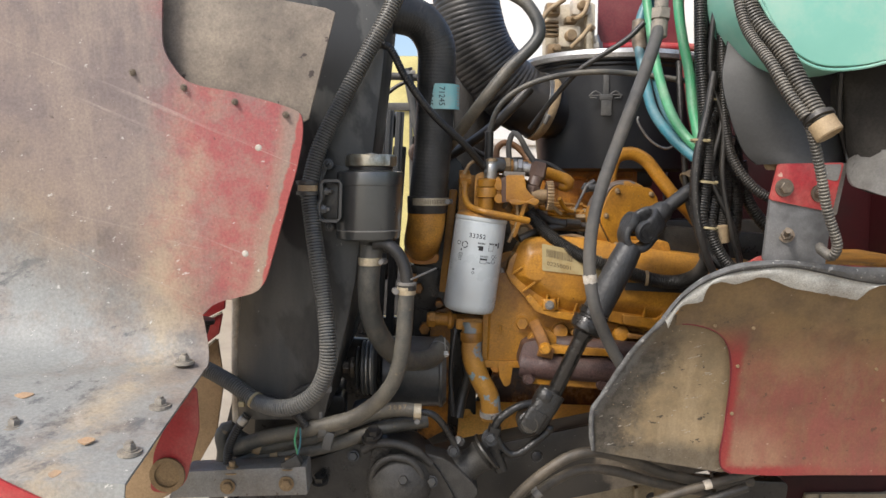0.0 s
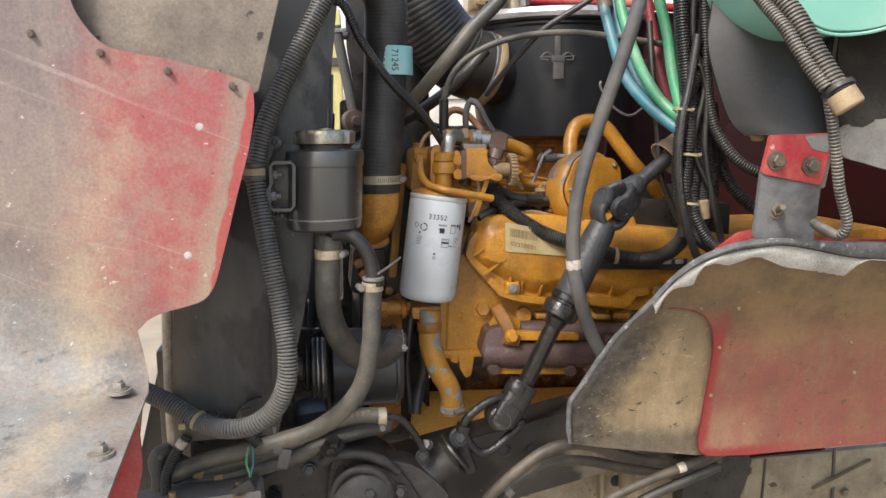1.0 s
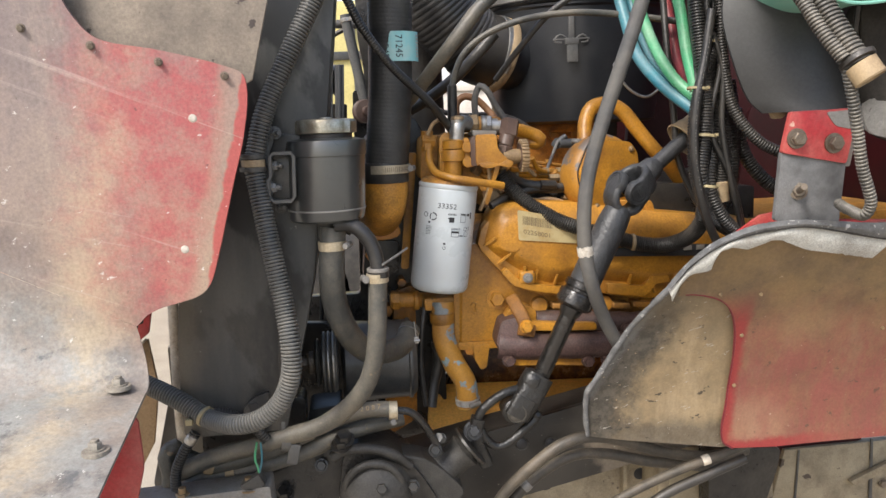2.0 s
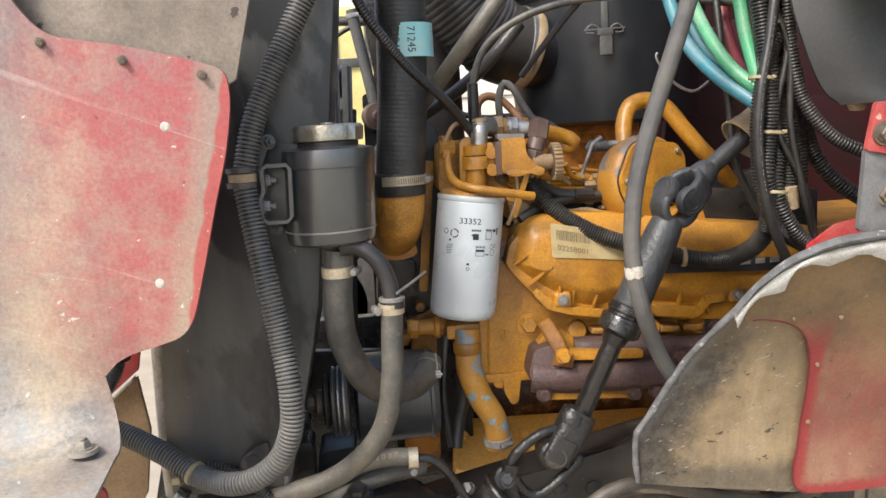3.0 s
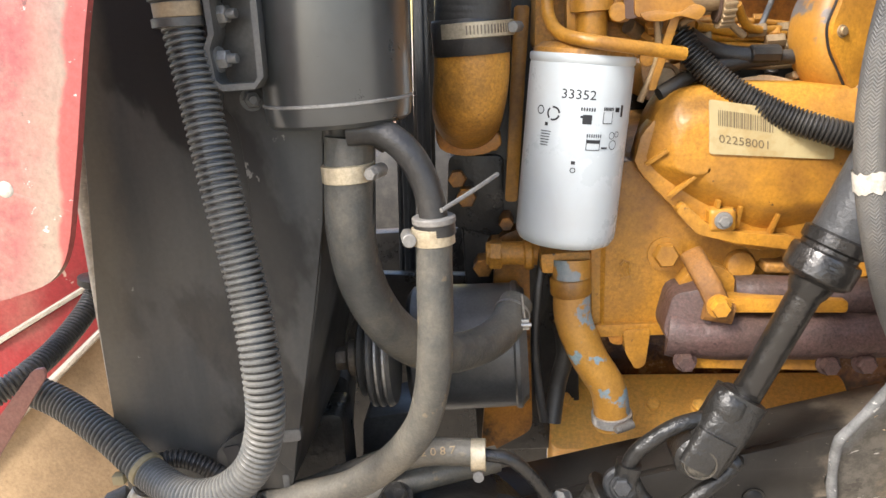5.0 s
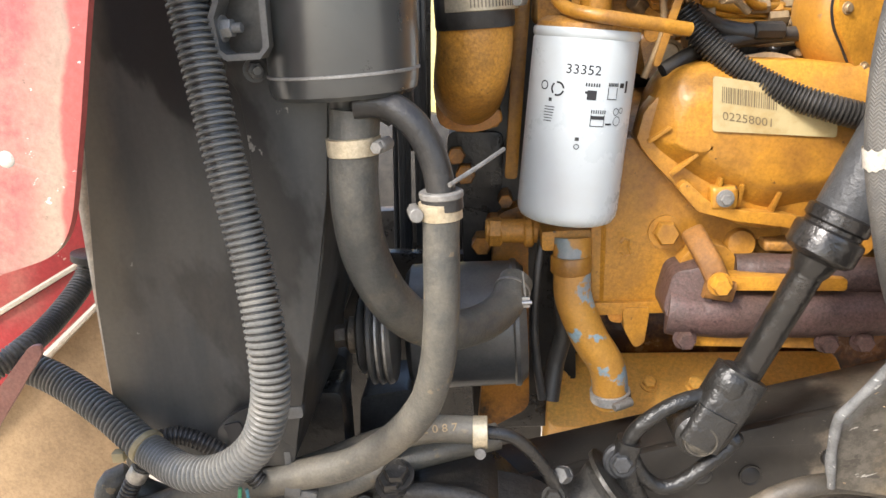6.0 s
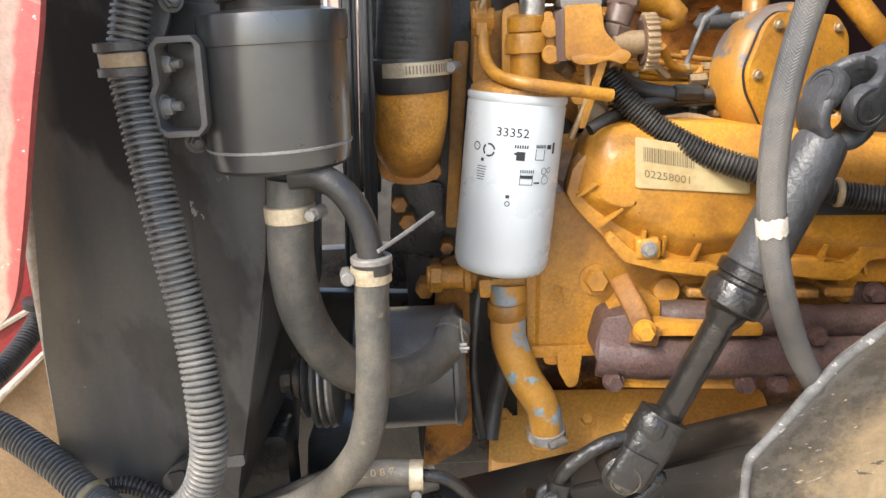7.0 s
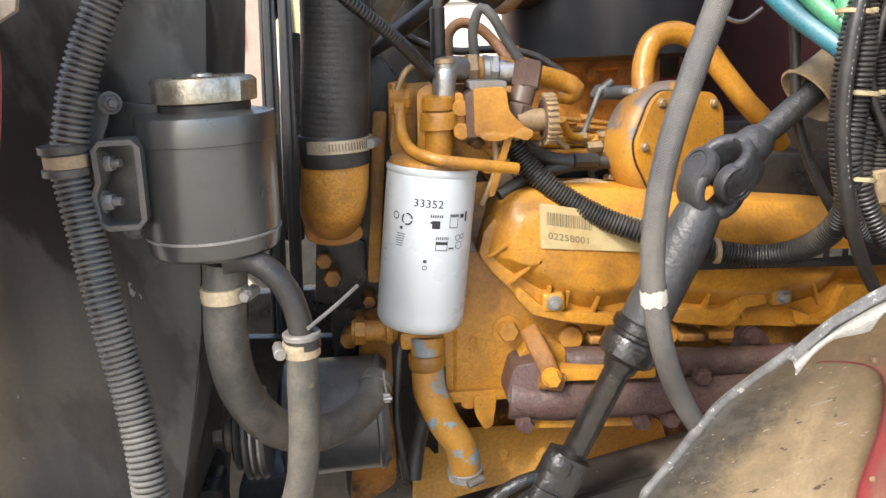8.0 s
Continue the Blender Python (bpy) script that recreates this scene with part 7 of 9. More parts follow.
part("debris_strip", slab(curved([(0.213, 1.415, 1.351), (0.241, 1.415, 1.354), (0.272, 1.420, 1.346), (0.288, 1.420, 1.336), (0.261, 1.415, 1.335), (0.227, 1.410, 1.342)], 4), (0, 0.004, 0.0), 0.0008), TANSHEET, pump, "torn tan gasket scrap")
part("lever_rod", rod((0.256, 1.470, 1.396), (0.285, 1.500, 1.445), 0.0028, 10), GREYBARE, pump)
part("lever_knuckle", join(tube([(0.281, 1.500, 1.437), (0.290, 1.500, 1.445), (0.299, 1.500, 1.451)], 0.0055, 10), rod((0.287, 1.500, 1.439), (0.322, 1.500, 1.437), 0.0085, 12), slab(soft([(0.272, 1.498, 1.436), (0.279, 1.498, 1.448), (0.292, 1.498, 1.449), (0.294, 1.498, 1.434), (0.283, 1.498, 1.428)], 0.003), (0, 0.006, 0), 0.001)), GUNMETAL, pump)
for q in ((0.179, 1.420, 1.353), (0.198, 1.420, 1.347), (0.153, 1.420, 1.358), (0.079, 1.400, 1.373), (0.099, 1.400, 1.371)):
    part("spring_seat", lathe([(0.012, 0), (0.013, 0.004), (0.009, 0.005), (0.009, 0.001), (0.002, 0.001)], q, (0, -1, 0.2), 20), BRASS, pump)

# governor housing: a round orange cover on its drum, and the pipe that arches over it
gov = thing("governor_housing", (0.346, 1.400, 1.341), "round orange governor housing with a bolted cover", "housing")
gc = vec((0.346, 1.409, 1.386))
gaxis = Vector((0.40, -1, 0.05)).normalized()
gr = 0.0685
gu = Vector((0, 0, 1)).cross(gaxis).normalized()
gv = gaxis.cross(gu)


def on_cover(u, v, h=0.0):
    return gc + gu * u + gv * v + gaxis * h


part("drum", lathe([(0.02, -0.052), (gr * 0.90, -0.052), (gr * 0.99, -0.036), (gr * 1.01, -0.016), (gr * 0.97, -0.006), (gr * 0.88, -0.001), (0.02, 0.0)], gc, gaxis, 56), ORANGE_GREY, gov)
plate_line = soft([on_cover(u, v) for u, v in ((-0.043, 0.050), (-0.028, 0.060), (0.044, 0.053), (0.060, 0.034), (0.062, -0.030), (0.042, -0.062), (-0.034, -0.062), (-0.062, -0.012), (-0.065, 0.008))], 0.008, 4)
part("cover_plate", slab(plate_line, gaxis * 0.006, 0.0018, 2), ORANGE, gov)
part("cover_gasket", slab([gc + (p_ - gc) * 1.015 - gaxis * 0.002 for p_ in plate_line], gaxis * 0.0022, 0), INK, gov)
for u, v in ((-0.030, 0.0475), (-0.054, 0.003), (0.045, 0.041), (0.047, -0.045), (-0.032, -0.050)):
    part("cover_bolt", join(lathe([(0.0058, 0), (0.0055, 0.001)], on_cover(u, v, 0.006), gaxis, 20), lathe([(0.0042, 0), (0.0042, 0.0015), (0.0034, 0.0028), (0.001, 0.003)], on_cover(u, v, 0.007), gaxis, 18)), BRASS, gov, "pale round-headed bolt")
rnd = random.Random(8)
for k in range(14):
    u, v = rnd.uniform(-0.01, 0.055), rnd.uniform(-0.02, 0.045)
    part("paint_chip", lathe([(rnd.uniform(0.0008, 0.0022), 0), (0.0006, 0.0003)], on_cover(u, v, 0.0059), gaxis, 7), BOLT, gov)
part("pedestal", slab(soft([(0.314, 1.400, 1.344), (0.418, 1.400, 1.342), (0.426, 1.400, 1.306), (0.308, 1.400, 1.315)], 0.01), (0, 0.1, 0), 0.008, 3), ORANGE_DIRTY, gov)
arch = thing("arched_pipe", (0.354, 1.460, 1.502), "orange pipe arching over the governor housing", "pipe")
AR = [(0.315, 1.440, 1.443), (0.319, 1.450, 1.473), (0.331, 1.455, 1.497), (0.359, 1.460, 1.504), (0.386, 1.460, 1.492), (0.413, 1.455, 1.458), (0.439, 1.450, 1.425), (0.469, 1.460, 1.398), (0.500, 1.480, 1.368)]
part("pipe", tube(AR, 0.0125, 24, 0.004), ORANGE, arch)
clamp_on(arch, AR[0], (0, 0, 1), 0.0132, STEEL, 0.008, (-1, -0.2, 0), False)

# ---- charge pipe with its teal label, and the orange elbow ----
pipe = thing("charge_air_pipe", (-0.023, 1.395, 1.446), "black rubber charge air pipe with teal label", "hose")
P_LINE = [(-0.213, 1.331, 1.738), (-0.155, 1.331, 1.734), (-0.089, 1.336, 1.737), (-0.040, 1.346, 1.726), (-0.013, 1.355, 1.689), (-0.011, 1.360, 1.628), (-0.016, 1.365, 1.521), (-0.021, 1.365, 1.465), (-0.026, 1.367, 1.412)]
part("pipe", tube(P_LINE, 0.0335, 40, 0.003, (0.006, 0.0002)), PIPERUBBER, pipe)
part("cuff", lathe([(0.0339, 0), (0.0351, 0.002), (0.0351, 0.029), (0.0339, 0.031)], (-0.027, 1.367, 1.394), (0, 0, 1), 40), RUBBER_DARK, pipe)
clamp_on(pipe, (-0.025, 1.367, 1.415), (0, 0, 1), 0.0354, CLAMPGOLD, 0.0135, (1, -0.35, 0), True)
clamp_on(pipe, (-0.180, 1.331, 1.736), (1, 0, 0), 0.0355, CLAMPGOLD, 0.012, (0, -1, -1), False)
tb, tt2 = vec((-0.004, 1.360, 1.575)), vec((-0.004, 1.360, 1.618))
tz = (tt2 - tb).normalized()
TL = (tt2 - tb).length
n = 28
girth = [(-0.062 + 0.108 * k / n, 0) for k in range(n + 1)]
low = patch_on([(u, 0) for u, _ in girth], tb, tz, (0, -1, 0), 0.0338, 0.0003)
high = patch_on([(u, TL) for u, _ in girth], tb, tz, (0, -1, 0), 0.0338, 0.0003)
tl = part("teal_label", (low + high, [(k, k + 1, n + k + 2, n + k + 1) for k in range(n)]), TEAL, pipe, "teal paper label with printed numbers")
for u0 in (-0.0175, 0.0025):
    tv, tf = letters("71245", 0.0145)
    part("printed_number", (patch_on([(u0 + v.y, TL * 0.5 - v.x * 0.92) for v in tv], tb, tz, (0, -1, 0), 0.0338, 0.0008), tf), INK, tl)
stripes = []
for k in range(7):
    w = 0.003 + 0.001 * (k % 3)
    sh = [(0.034 + 0.001 * (k % 2), 0.006 + 0.005 * k), (0.043, 0.006 + 0.005 * k), (0.043, 0.0085 + 0.005 * k), (0.034, 0.0085 + 0.005 * k)]
    stripes.append((patch_on(sh, tb, tz, (0, -1, 0), 0.0338, 0.0007), [(0, 1, 2, 3)]))
part("print_bars", join(*stripes), PALETAPE, tl)
elbow = thing("intake_elbow", (-0.033, 1.400, 1.351), "orange cast elbow darkened with oil", "elbow")
part("casting", tube([(-0.027, 1.370, 1.398), (-0.029, 1.370, 1.375), (-0.032, 1.377, 1.358), (-0.035, 1.398, 1.344), (-0.037, 1.437, 1.333), (-0.038, 1.466, 1.327)], 0.0340, 36, 0.004), ORANGE_DIRTY, elbow)
part("oil_stain_flange", slab(curved([(-0.067, 1.425, 1.336), (-0.052, 1.425, 1.317), (-0.032, 1.425, 1.309), (-0.009, 1.425, 1.316), (-0.006, 1.425, 1.303), (-0.033, 1.425, 1.294), (-0.067, 1.425, 1.304)], 4), (0, 0.05, 0), 0.006, 3), ORANGE_OIL_SHADE, elbow)
part("foot", slab(soft([(-0.067, 1.440, 1.316), (-0.007, 1.440, 1.314), (-0.008, 1.440, 1.295), (-0.065, 1.440, 1.298)], 0.006), (0, 0.06, 0), 0.005), ORANGE_DIRTY, elbow)

# ---- air cleaner with its ribbed intake hose ----
cleaner = thing("air_cleaner", (0.37, 1.74, 1.50), "black round air cleaner with clips and silver lid rim", "air cleaner")
ac = Vector((0.385, 1.75, 1.505))
AXC = Vector((0.0, 0.0, 1.0))
part("bowl", lathe([(0.05, -0.034), (0.15, -0.034), (0.164, -0.028), (0.170, 0.02), (0.178, 0.10), (0.182, 0.178), (0.186, 0.182), (0.186, 0.188), (0.15, 0.19)], ac, AXC, 72), AIRBLACK, cleaner)
part("lid", lathe([(0.186, 0.186), (0.192, 0.190), (0.193, 0.198), (0.188, 0.203), (0.17, 0.207), (0.12, 0.210), (0.06, 0.214), (0.01, 0.215)], ac, AXC, 72), AIRBLACK, cleaner)
part("lid_rim", lathe([(0.190, 0.192), (0.197, 0.194), (0.200, 0.202), (0.197, 0.210), (0.186, 0.213), (0.178, 0.212)], ac, AXC, 72), PALERIM, cleaner, "bare silver rim of the lid")
cl = vec((0.331, 1.574, 1.622))
latch = part("toggle_latch", box(cl + Vector((0.002, -0.004, -0.022)), (0.021, 0.004, 0.034), 0.002), GUNMETAL, cleaner, "black over-centre latch with a wire bail")
part("latch_hook", join(box(cl + Vector((0.001, -0.002, 0.024)), (0.011, 0.004, 0.044), 0.0015), box(cl + Vector((0.001, -0.004, -0.002)), (0.026, 0.006, 0.012), 0.002)), GUNMETAL, latch)
bail = [tube([cl + Vector((sg * 0.010, -0.005, 0.004)), cl + Vector((sg * 0.020, -0.005, 0.010)), cl + Vector((sg * 0.029, -0.004, 0.005)), cl + Vector((sg * 0.032, -0.004, -0.002)), cl + Vector((sg * 0.018, -0.005, -0.004))], 0.0016, 8) for sg in (-1, 1)]
part("wire_bail", join(*bail, rod(cl + Vector((-0.034, -0.004, 0.001)), cl + Vector((0.034, -0.004, 0.003)), 0.0015, 8)), GUNMETAL, latch)
part("inlet", tube([(0.27, 1.69, 1.60), (0.225, 1.67, 1.605), (0.19, 1.66, 1.612)], 0.063, 36, 0.006, smooth=True), AIRBLACK, cleaner)
part("support", box((0.40, 1.80, 1.47), (0.16, 0.12, 0.07), 0.01), AIRBLACK, cleaner)
duct = thing("intake_duct", (0.10, 1.62, 1.70), "ribbed black rubber intake duct", "hose")
D_LINE = [(0.215, 1.668, 1.607), (0.17, 1.655, 1.622), (0.12, 1.64, 1.665), (0.075, 1.63, 1.73), (0.05, 1.63, 1.82), (0.04, 1.65, 1.92)]
part("duct", tube(D_LINE[1:], 0.0685, 40, 0.004, (0.009, 0.0009)), RUBBER_DARK, duct)
# Added black tube fills the dark behind the charge pipe.
part("dark_backing_tube", tube([(0.065, 1.80, 1.42), (0.06, 1.79, 1.60), (0.055, 1.80, 1.78), (0.05, 1.82, 1.95)], 0.058, 32, 0.01), RUBBER_DARK, duct)
part("smooth_end", tube(D_LINE[:2] + [(0.155, 1.65, 1.632)], 0.069, 40, 0.004), RUBBER_DARK, duct)
part("end_band", hoop(0.0705, 0.002, 0.020, (0.222, 1.670, 1.604), (-0.045, -0.013, 0.015), 44), SEALTAN, duct, "dull metal band at the duct end")
clamp_on(duct, (0.205, 1.665, 1.61), (1, 0.3, -0.25), 0.0705, STEEL, 0.012, (0, -1, -0.4), False)

# ---- steering shaft ----
shaft = thing("steering_shaft", (0.300, 1.285, 1.309), "greasy black steering shaft with two universal joints", "steering shaft")
boot_hi, boot_lo, tube_top = vec((0.257, 1.278, 1.223)), vec((0.244, 1.277, 1.198)), vec((0.3074, 1.2832, 1.3206))
part("outer_tube", lathe([(0.0232, 0), (0.0234, 0.006), (0.0235, 0.05), (0.0235, (boot_hi - tube_top).length - 0.01), (0.021, (boot_hi - tube_top).length)], tube_top, boot_hi - tube_top, 32), YOKE, shaft)
part("slip_boot", lathe([(0.0235, -0.007), (0.0264, -0.005), (0.0264, 0.004), (0.0238, 0.006), (0.0238, 0.009), (0.0280, 0.011), (0.0290, 0.014), (0.0286, 0.030), (0.0245, 0.034), (0.0185, 0.036), (0.0165, 0.044), (0.0135, 0.050)], vec((0.258, 1.278, 1.228)), boot_lo - boot_hi, 40), GREASE, shaft, "oily wet rubber boot ring")
part("inner_shaft", rod((0.241, 1.277, 1.194), (0.186, 1.295, 1.065), 0.0135, 28), GREASE, shaft)


def yoke(center, axis, pin, reach, ear, wide, thick, hub, name):
    """One yoke of a universal joint: two broad ears bowed out of a common hub, each with a round eye."""
    c, a = vec(center), vec(axis).normalized()
    p_ = vec(pin)
    p_ = (p_ - a * p_.dot(a)).normalized()
    side = a.cross(p_)
    bits = [lathe(hub, c + a * reach, a, 32)]
    for sg in (-1, 1):
        o = p_ * sg
        bits.append(swept([c + o * ear, c + a * 0.010 + o * (ear + 0.0008), c + a * reach * 0.55 + o * ear * 0.98, c + a * reach * 0.80 + o * ear * 0.74, c + a * (reach * 0.98) + o * ear * 0.30, c + a * (reach + 0.006)], side, wide * 0.92, thick))
        bits.append(lathe([(wide * 0.62, -thick), (wide * 0.94, -thick), (wide, -thick * 0.5), (wide, thick * 0.55), (wide * 0.92, thick), (wide * 0.76, thick), (wide * 0.74, thick * 0.8), (0.001, thick * 0.8)], c + o * ear, o, 36))
    yk = part(name, join(*bits), YOKE, shaft, angle=50)
    for sg in (-1, 1):
        part("bearing_cap", lathe([(wide * 0.68, 0), (wide * 0.66, 0.0012), (wide * 0.52, 0.0016), (wide * 0.50, 0.0008), (wide * 0.2, 0.0010), (0.0006, 0.0004)], c + p_ * sg * (ear + thick * 0.8), p_ * sg, 32), YOKE, yk)
    part("cross_pin", rod(c - p_ * ear, c + p_ * ear, wide * 0.60, 24), GREASE, yk)
    return yk


ujc = vec((0.3345, 1.286, 1.373))
up_axis, low_axis = vec((0.418, 1.297, 1.436)) - ujc, boot_hi - ujc
yoke(ujc, low_axis, (-0.913, -0.238, 0.351), 0.036, 0.0230, 0.0190, 0.0068, [(0.012, -0.008), (0.019, -0.004), (0.0215, 0.004), (0.0225, 0.014), (0.0235, 0.024)], "lower_yoke")
yoke(ujc, up_axis, (0.116, -0.944, -0.276), 0.037, 0.0230, 0.0190, 0.0068, [(0.012, -0.008), (0.0185, -0.004), (0.0185, 0.006), (0.0168, 0.016), (0.0116, 0.024)], "upper_yoke")
part("upper_shaft", rod(ujc + up_axis.normalized() * 0.050, ujc + up_axis.normalized() * 0.20, 0.0118, 26), YOKE, shaft)
# lower joint onto the steering gear
sd = (vec((0.186, 1.295, 1.065)) - vec((0.241, 1.277, 1.194))).normalized()
part("lower_fork", join(swept([(0.192, 1.288, 1.090), (0.178, 1.285, 1.068), (0.163, 1.283, 1.046), (0.152, 1.283, 1.032)], (0.84, 0, -0.54), 0.0225, 0.0185), swept([(0.166, 1.268, 1.062), (0.156, 1.266, 1.046), (0.149, 1.266, 1.034)], (0.84, 0, -0.54), 0.0185, 0.008), lathe([(0.017, 0), (0.0205, 0.003), (0.0205, 0.034), (0.017, 0.037)], (0.150, 1.303, 1.040), (0, -1, 0), 30)), OILED, shaft, "oil-wet forged lower fork")
part("fork_shoulder", lathe([(0.0125, -0.012), (0.0165, -0.008), (0.0185, 0.002), (0.0185, 0.016), (0.015, 0.022)], vec((0.180, 1.284, 1.086)), sd, 28), OILED, shaft)
GREASYCAP = mat("greasy_knurled_cap", (0.055, 0.048, 0.036), (0.025, 0.022, 0.018), 0.28, 0.3, 60, (0.12, 0.105, 0.08), 0.6, 90, 1.0, 220, spec=0.9)
part("lower_joint_cap", lathe([(0.0150, -0.004), (0.0152, 0.003), (0.0140, 0.0055), (0.0128, 0.0055), (0.0122, 0.0035), (0.001, 0.0045)], vec((0.150, 1.264, 1.040)), (-0.1, -1, 0.06), 32), GREASYCAP, shaft, "greasy round joint cap")
part("gear_yoke", join(tube([(0.162, 1.288, 1.070), (0.136, 1.282, 1.067), (0.116, 1.280, 1.057), (0.098, 1.281, 1.041), (0.092, 1.282, 1.027), (0.096, 1.282, 1.011), (0.106, 1.282, 0.992), (0.121, 1.282, 0.981), (0.137, 1.282, 0.984), (0.161, 1.282, 1.002), (0.179, 1.284, 1.016), (0.186, 1.286, 1.024)], 0.0070, 18, 0.004), lathe([(0.001, -0.009), (0.0065, -0.006), (0.0088, 0), (0.0065, 0.006), (0.001, 0.009)], (0.186, 1.286, 1.025), (1, 0, 0.6), 20), swept([(0.093, 1.283, 1.030), (0.089, 1.284, 1.012), (0.093, 1.288, 0.985), (0.105, 1.292, 0.949)], (0, 1, 0), 0.011, 0.011)), OILED, shaft, "bent open yoke of the lower joint")
part("pinch_bolt", join(lathe([(0.017, -0.006), (0.0172, 0.0), (0.015, 0.002), (0.012, 0.002)], (0.086, 1.282, 1.008), (0, -1, 0.15), 30), lathe([(0.0125, 0), (0.0125, 0.008), (0.010, 0.010), (0.008, 0.010)], (0.086, 1.284, 1.007), (0, -1, 0.15), 28), hexa(vec((0.084, 1.274, 1.013)), (0, -1, 0.15), 0.0085, 0.008, 1.15)), YOKE, shaft)
cuff_axis = up_axis.normalized()
cuff = whole("shaft_cuff", lathe([(0.0295, 0), (0.0315, 0.001), (0.0300, 0.010), (0.0255, 0.024), (0.0245, 0.045), (0.0215, 0.046), (0.0225, 0.024), (0.0275, 0.009), (0.0295, 0)], ujc + cuff_axis * 0.113, cuff_axis, 36, False), SEALTAN, "torn tan rubber cuff round the upper shaft", "cuff")

# ---- steering gear ----
gear = thing("steering_gear", (-0.033, 1.220, 0.974), "oily black steering gear housing with bolts", "steering gear")
part("case", slab(soft([(-0.117, 1.240, 1.004), (-0.096, 1.240, 1.015), (-0.038, 1.240, 1.005), (-0.006, 1.240, 0.971), (0.026, 1.240, 0.914), (0.024, 1.240, 0.822), (-0.137, 1.240, 0.841)], 0.02), (0, 0.09, 0), 0.012, 4), OILY_AND_GAP_BLACK, gear)
part("cover", lathe([(0.001, 0.024), (0.02, 0.022), (0.038, 0.015), (0.050, 0.004), (0.056, -0.02)], (-0.070, 1.232, 0.946), (0, -1, 0.1), 40), DUSTYGEAR, gear)
neck_a, neck_b = vec((0.017, 1.285, 0.937)), vec((0.077, 1.285, 0.983))
nl = (neck_b - neck_a).length
part("input_neck", lathe([(0.030, -0.01), (0.034, 0.0), (0.033, nl * 0.25), (0.026, nl * 0.45), (0.025, nl * 0.75), (0.029, nl * 0.9), (0.020, nl)], neck_a, neck_b - neck_a, 30), DUSTYGEAR, gear, "dust-caked input neck")
part("neck_plate", lathe([(0.02, 0), (0.035, 0.001), (0.035, 0.005), (0.02, 0.006)], neck_b, neck_b - neck_a, 30), OILY_AND_GAP_BLACK, gear)
part("cast_web", slab(curved([(-0.029, 1.250, 0.994), (0.004, 1.250, 0.985), (0.039, 1.250, 0.957), (0.063, 1.250, 0.923), (0.027, 1.250, 0.904), (-0.019, 1.250, 0.923), (-0.031, 1.250, 0.960)], 4), (0, 0.05, 0), 0.014, 4), DUSTYGEAR, gear)
part("cast_rib", join(tube([(-0.116, 1.236, 0.950), (-0.113, 1.226, 0.971), (-0.100, 1.222, 0.989), (-0.078, 1.222, 0.997), (-0.050, 1.224, 0.989), (-0.034, 1.226, 0.967), (-0.030, 1.232, 0.944)], 0.0060, 12, 0.005, wobble=0.3), tube([(-0.131, 1.240, 1.005), (-0.110, 1.234, 1.016), (-0.073, 1.232, 1.016), (-0.044, 1.234, 1.004), (-0.018, 1.240, 0.980)], 0.0085, 12, 0.005, wobble=0.3)), DUSTYGEAR, gear)
for q in ((-0.016, 1.232, 0.952), (0.020, 1.245, 1.000), (-0.063, 1.214, 0.962), (-0.150, 1.262, 0.984)):
    part("cover_bolt", hexa(q, (0, -1, 0.3), 0.0080, 0.009, 1.25), OILY_AND_GAP_BLACK, gear)
part("case_stud", rod((-0.121, 1.250, 1.000), (-0.120, 1.250, 1.025), 0.0085, 8), OILY_AND_GAP_BLACK, gear)
part("pipe_union", join(hexa((0.032, 1.262, 1.010), (-0.4, -0.8, 0.5), 0.008, 0.014, 1.0)), GUNMETAL, gear)
part("rear_case", slab(soft([(-0.255, 1.270, 0.964), (-0.137, 1.270, 1.006), (-0.070, 1.270, 1.000), (-0.078, 1.270, 0.816), (-0.264, 1.270, 0.838)], 0.02), (0, 0.1, 0), 0.01, 3), OILY_AND_GAP_BLACK, gear)
for q in ((-0.118, 1.235, 1.024), (-0.113, 1.235, 1.032), (-0.207, 1.260, 0.942), (-0.041, 1.235, 0.950)):
    part("case_bolt", hexa(q, (0, -0.6, 1), 0.011, 0.014), OILY_AND_GAP_BLACK, gear)
bar_ = thing("hold_down_bar", (-0.302, 1.150, 0.989), "galvanised hold-down bar with nuts", "bar")
part("bar", slab(soft([(-0.410, 1.170, 0.992), (-0.216, 1.170, 1.001), (-0.213, 1.170, 0.955), (-0.434, 1.170, 0.949)], 0.004), (0, 0.05, 0), 0.004), GREYBARE, bar_)
for q in ((-0.334, 1.180, 0.984), (-0.245, 1.180, 0.991)):
    part("nut", join(hexa(vec(q) + Vector((0, 0, 0.004)), (0, 0, 1), 0.010, 0.010), rod(vec(q) + Vector((0, 0, 0.01)), vec(q) + Vector((0, 0, 0.022)), 0.0055, 12)), BRASS, bar_)
for q in ((-0.339, 1.168, 0.969), (-0.246, 1.168, 0.974)):
    part("face_bolt", hexa(q, (0, -1, 0), 0.009, 0.008), BRASS, bar_)

# hoses low at the front corner
def plain_hose(name, pts, r, material, label, ridge=None, bands=()):
    t = thing(name, pts[len(pts) // 2], label, "hose")
    part("hose", tube(pts, r, 18, 0.006, ridge, wobble=0.02), material, t)
    for f, m in bands:
        p_, d_ = spot(pts, f)
        part("band", lathe([(r * 1.02, 0), (r * 1.12, 0.001), (r * 1.12, 0.012), (r * 1.02, 0.013)], p_, d_, 24), m, t)
    return t


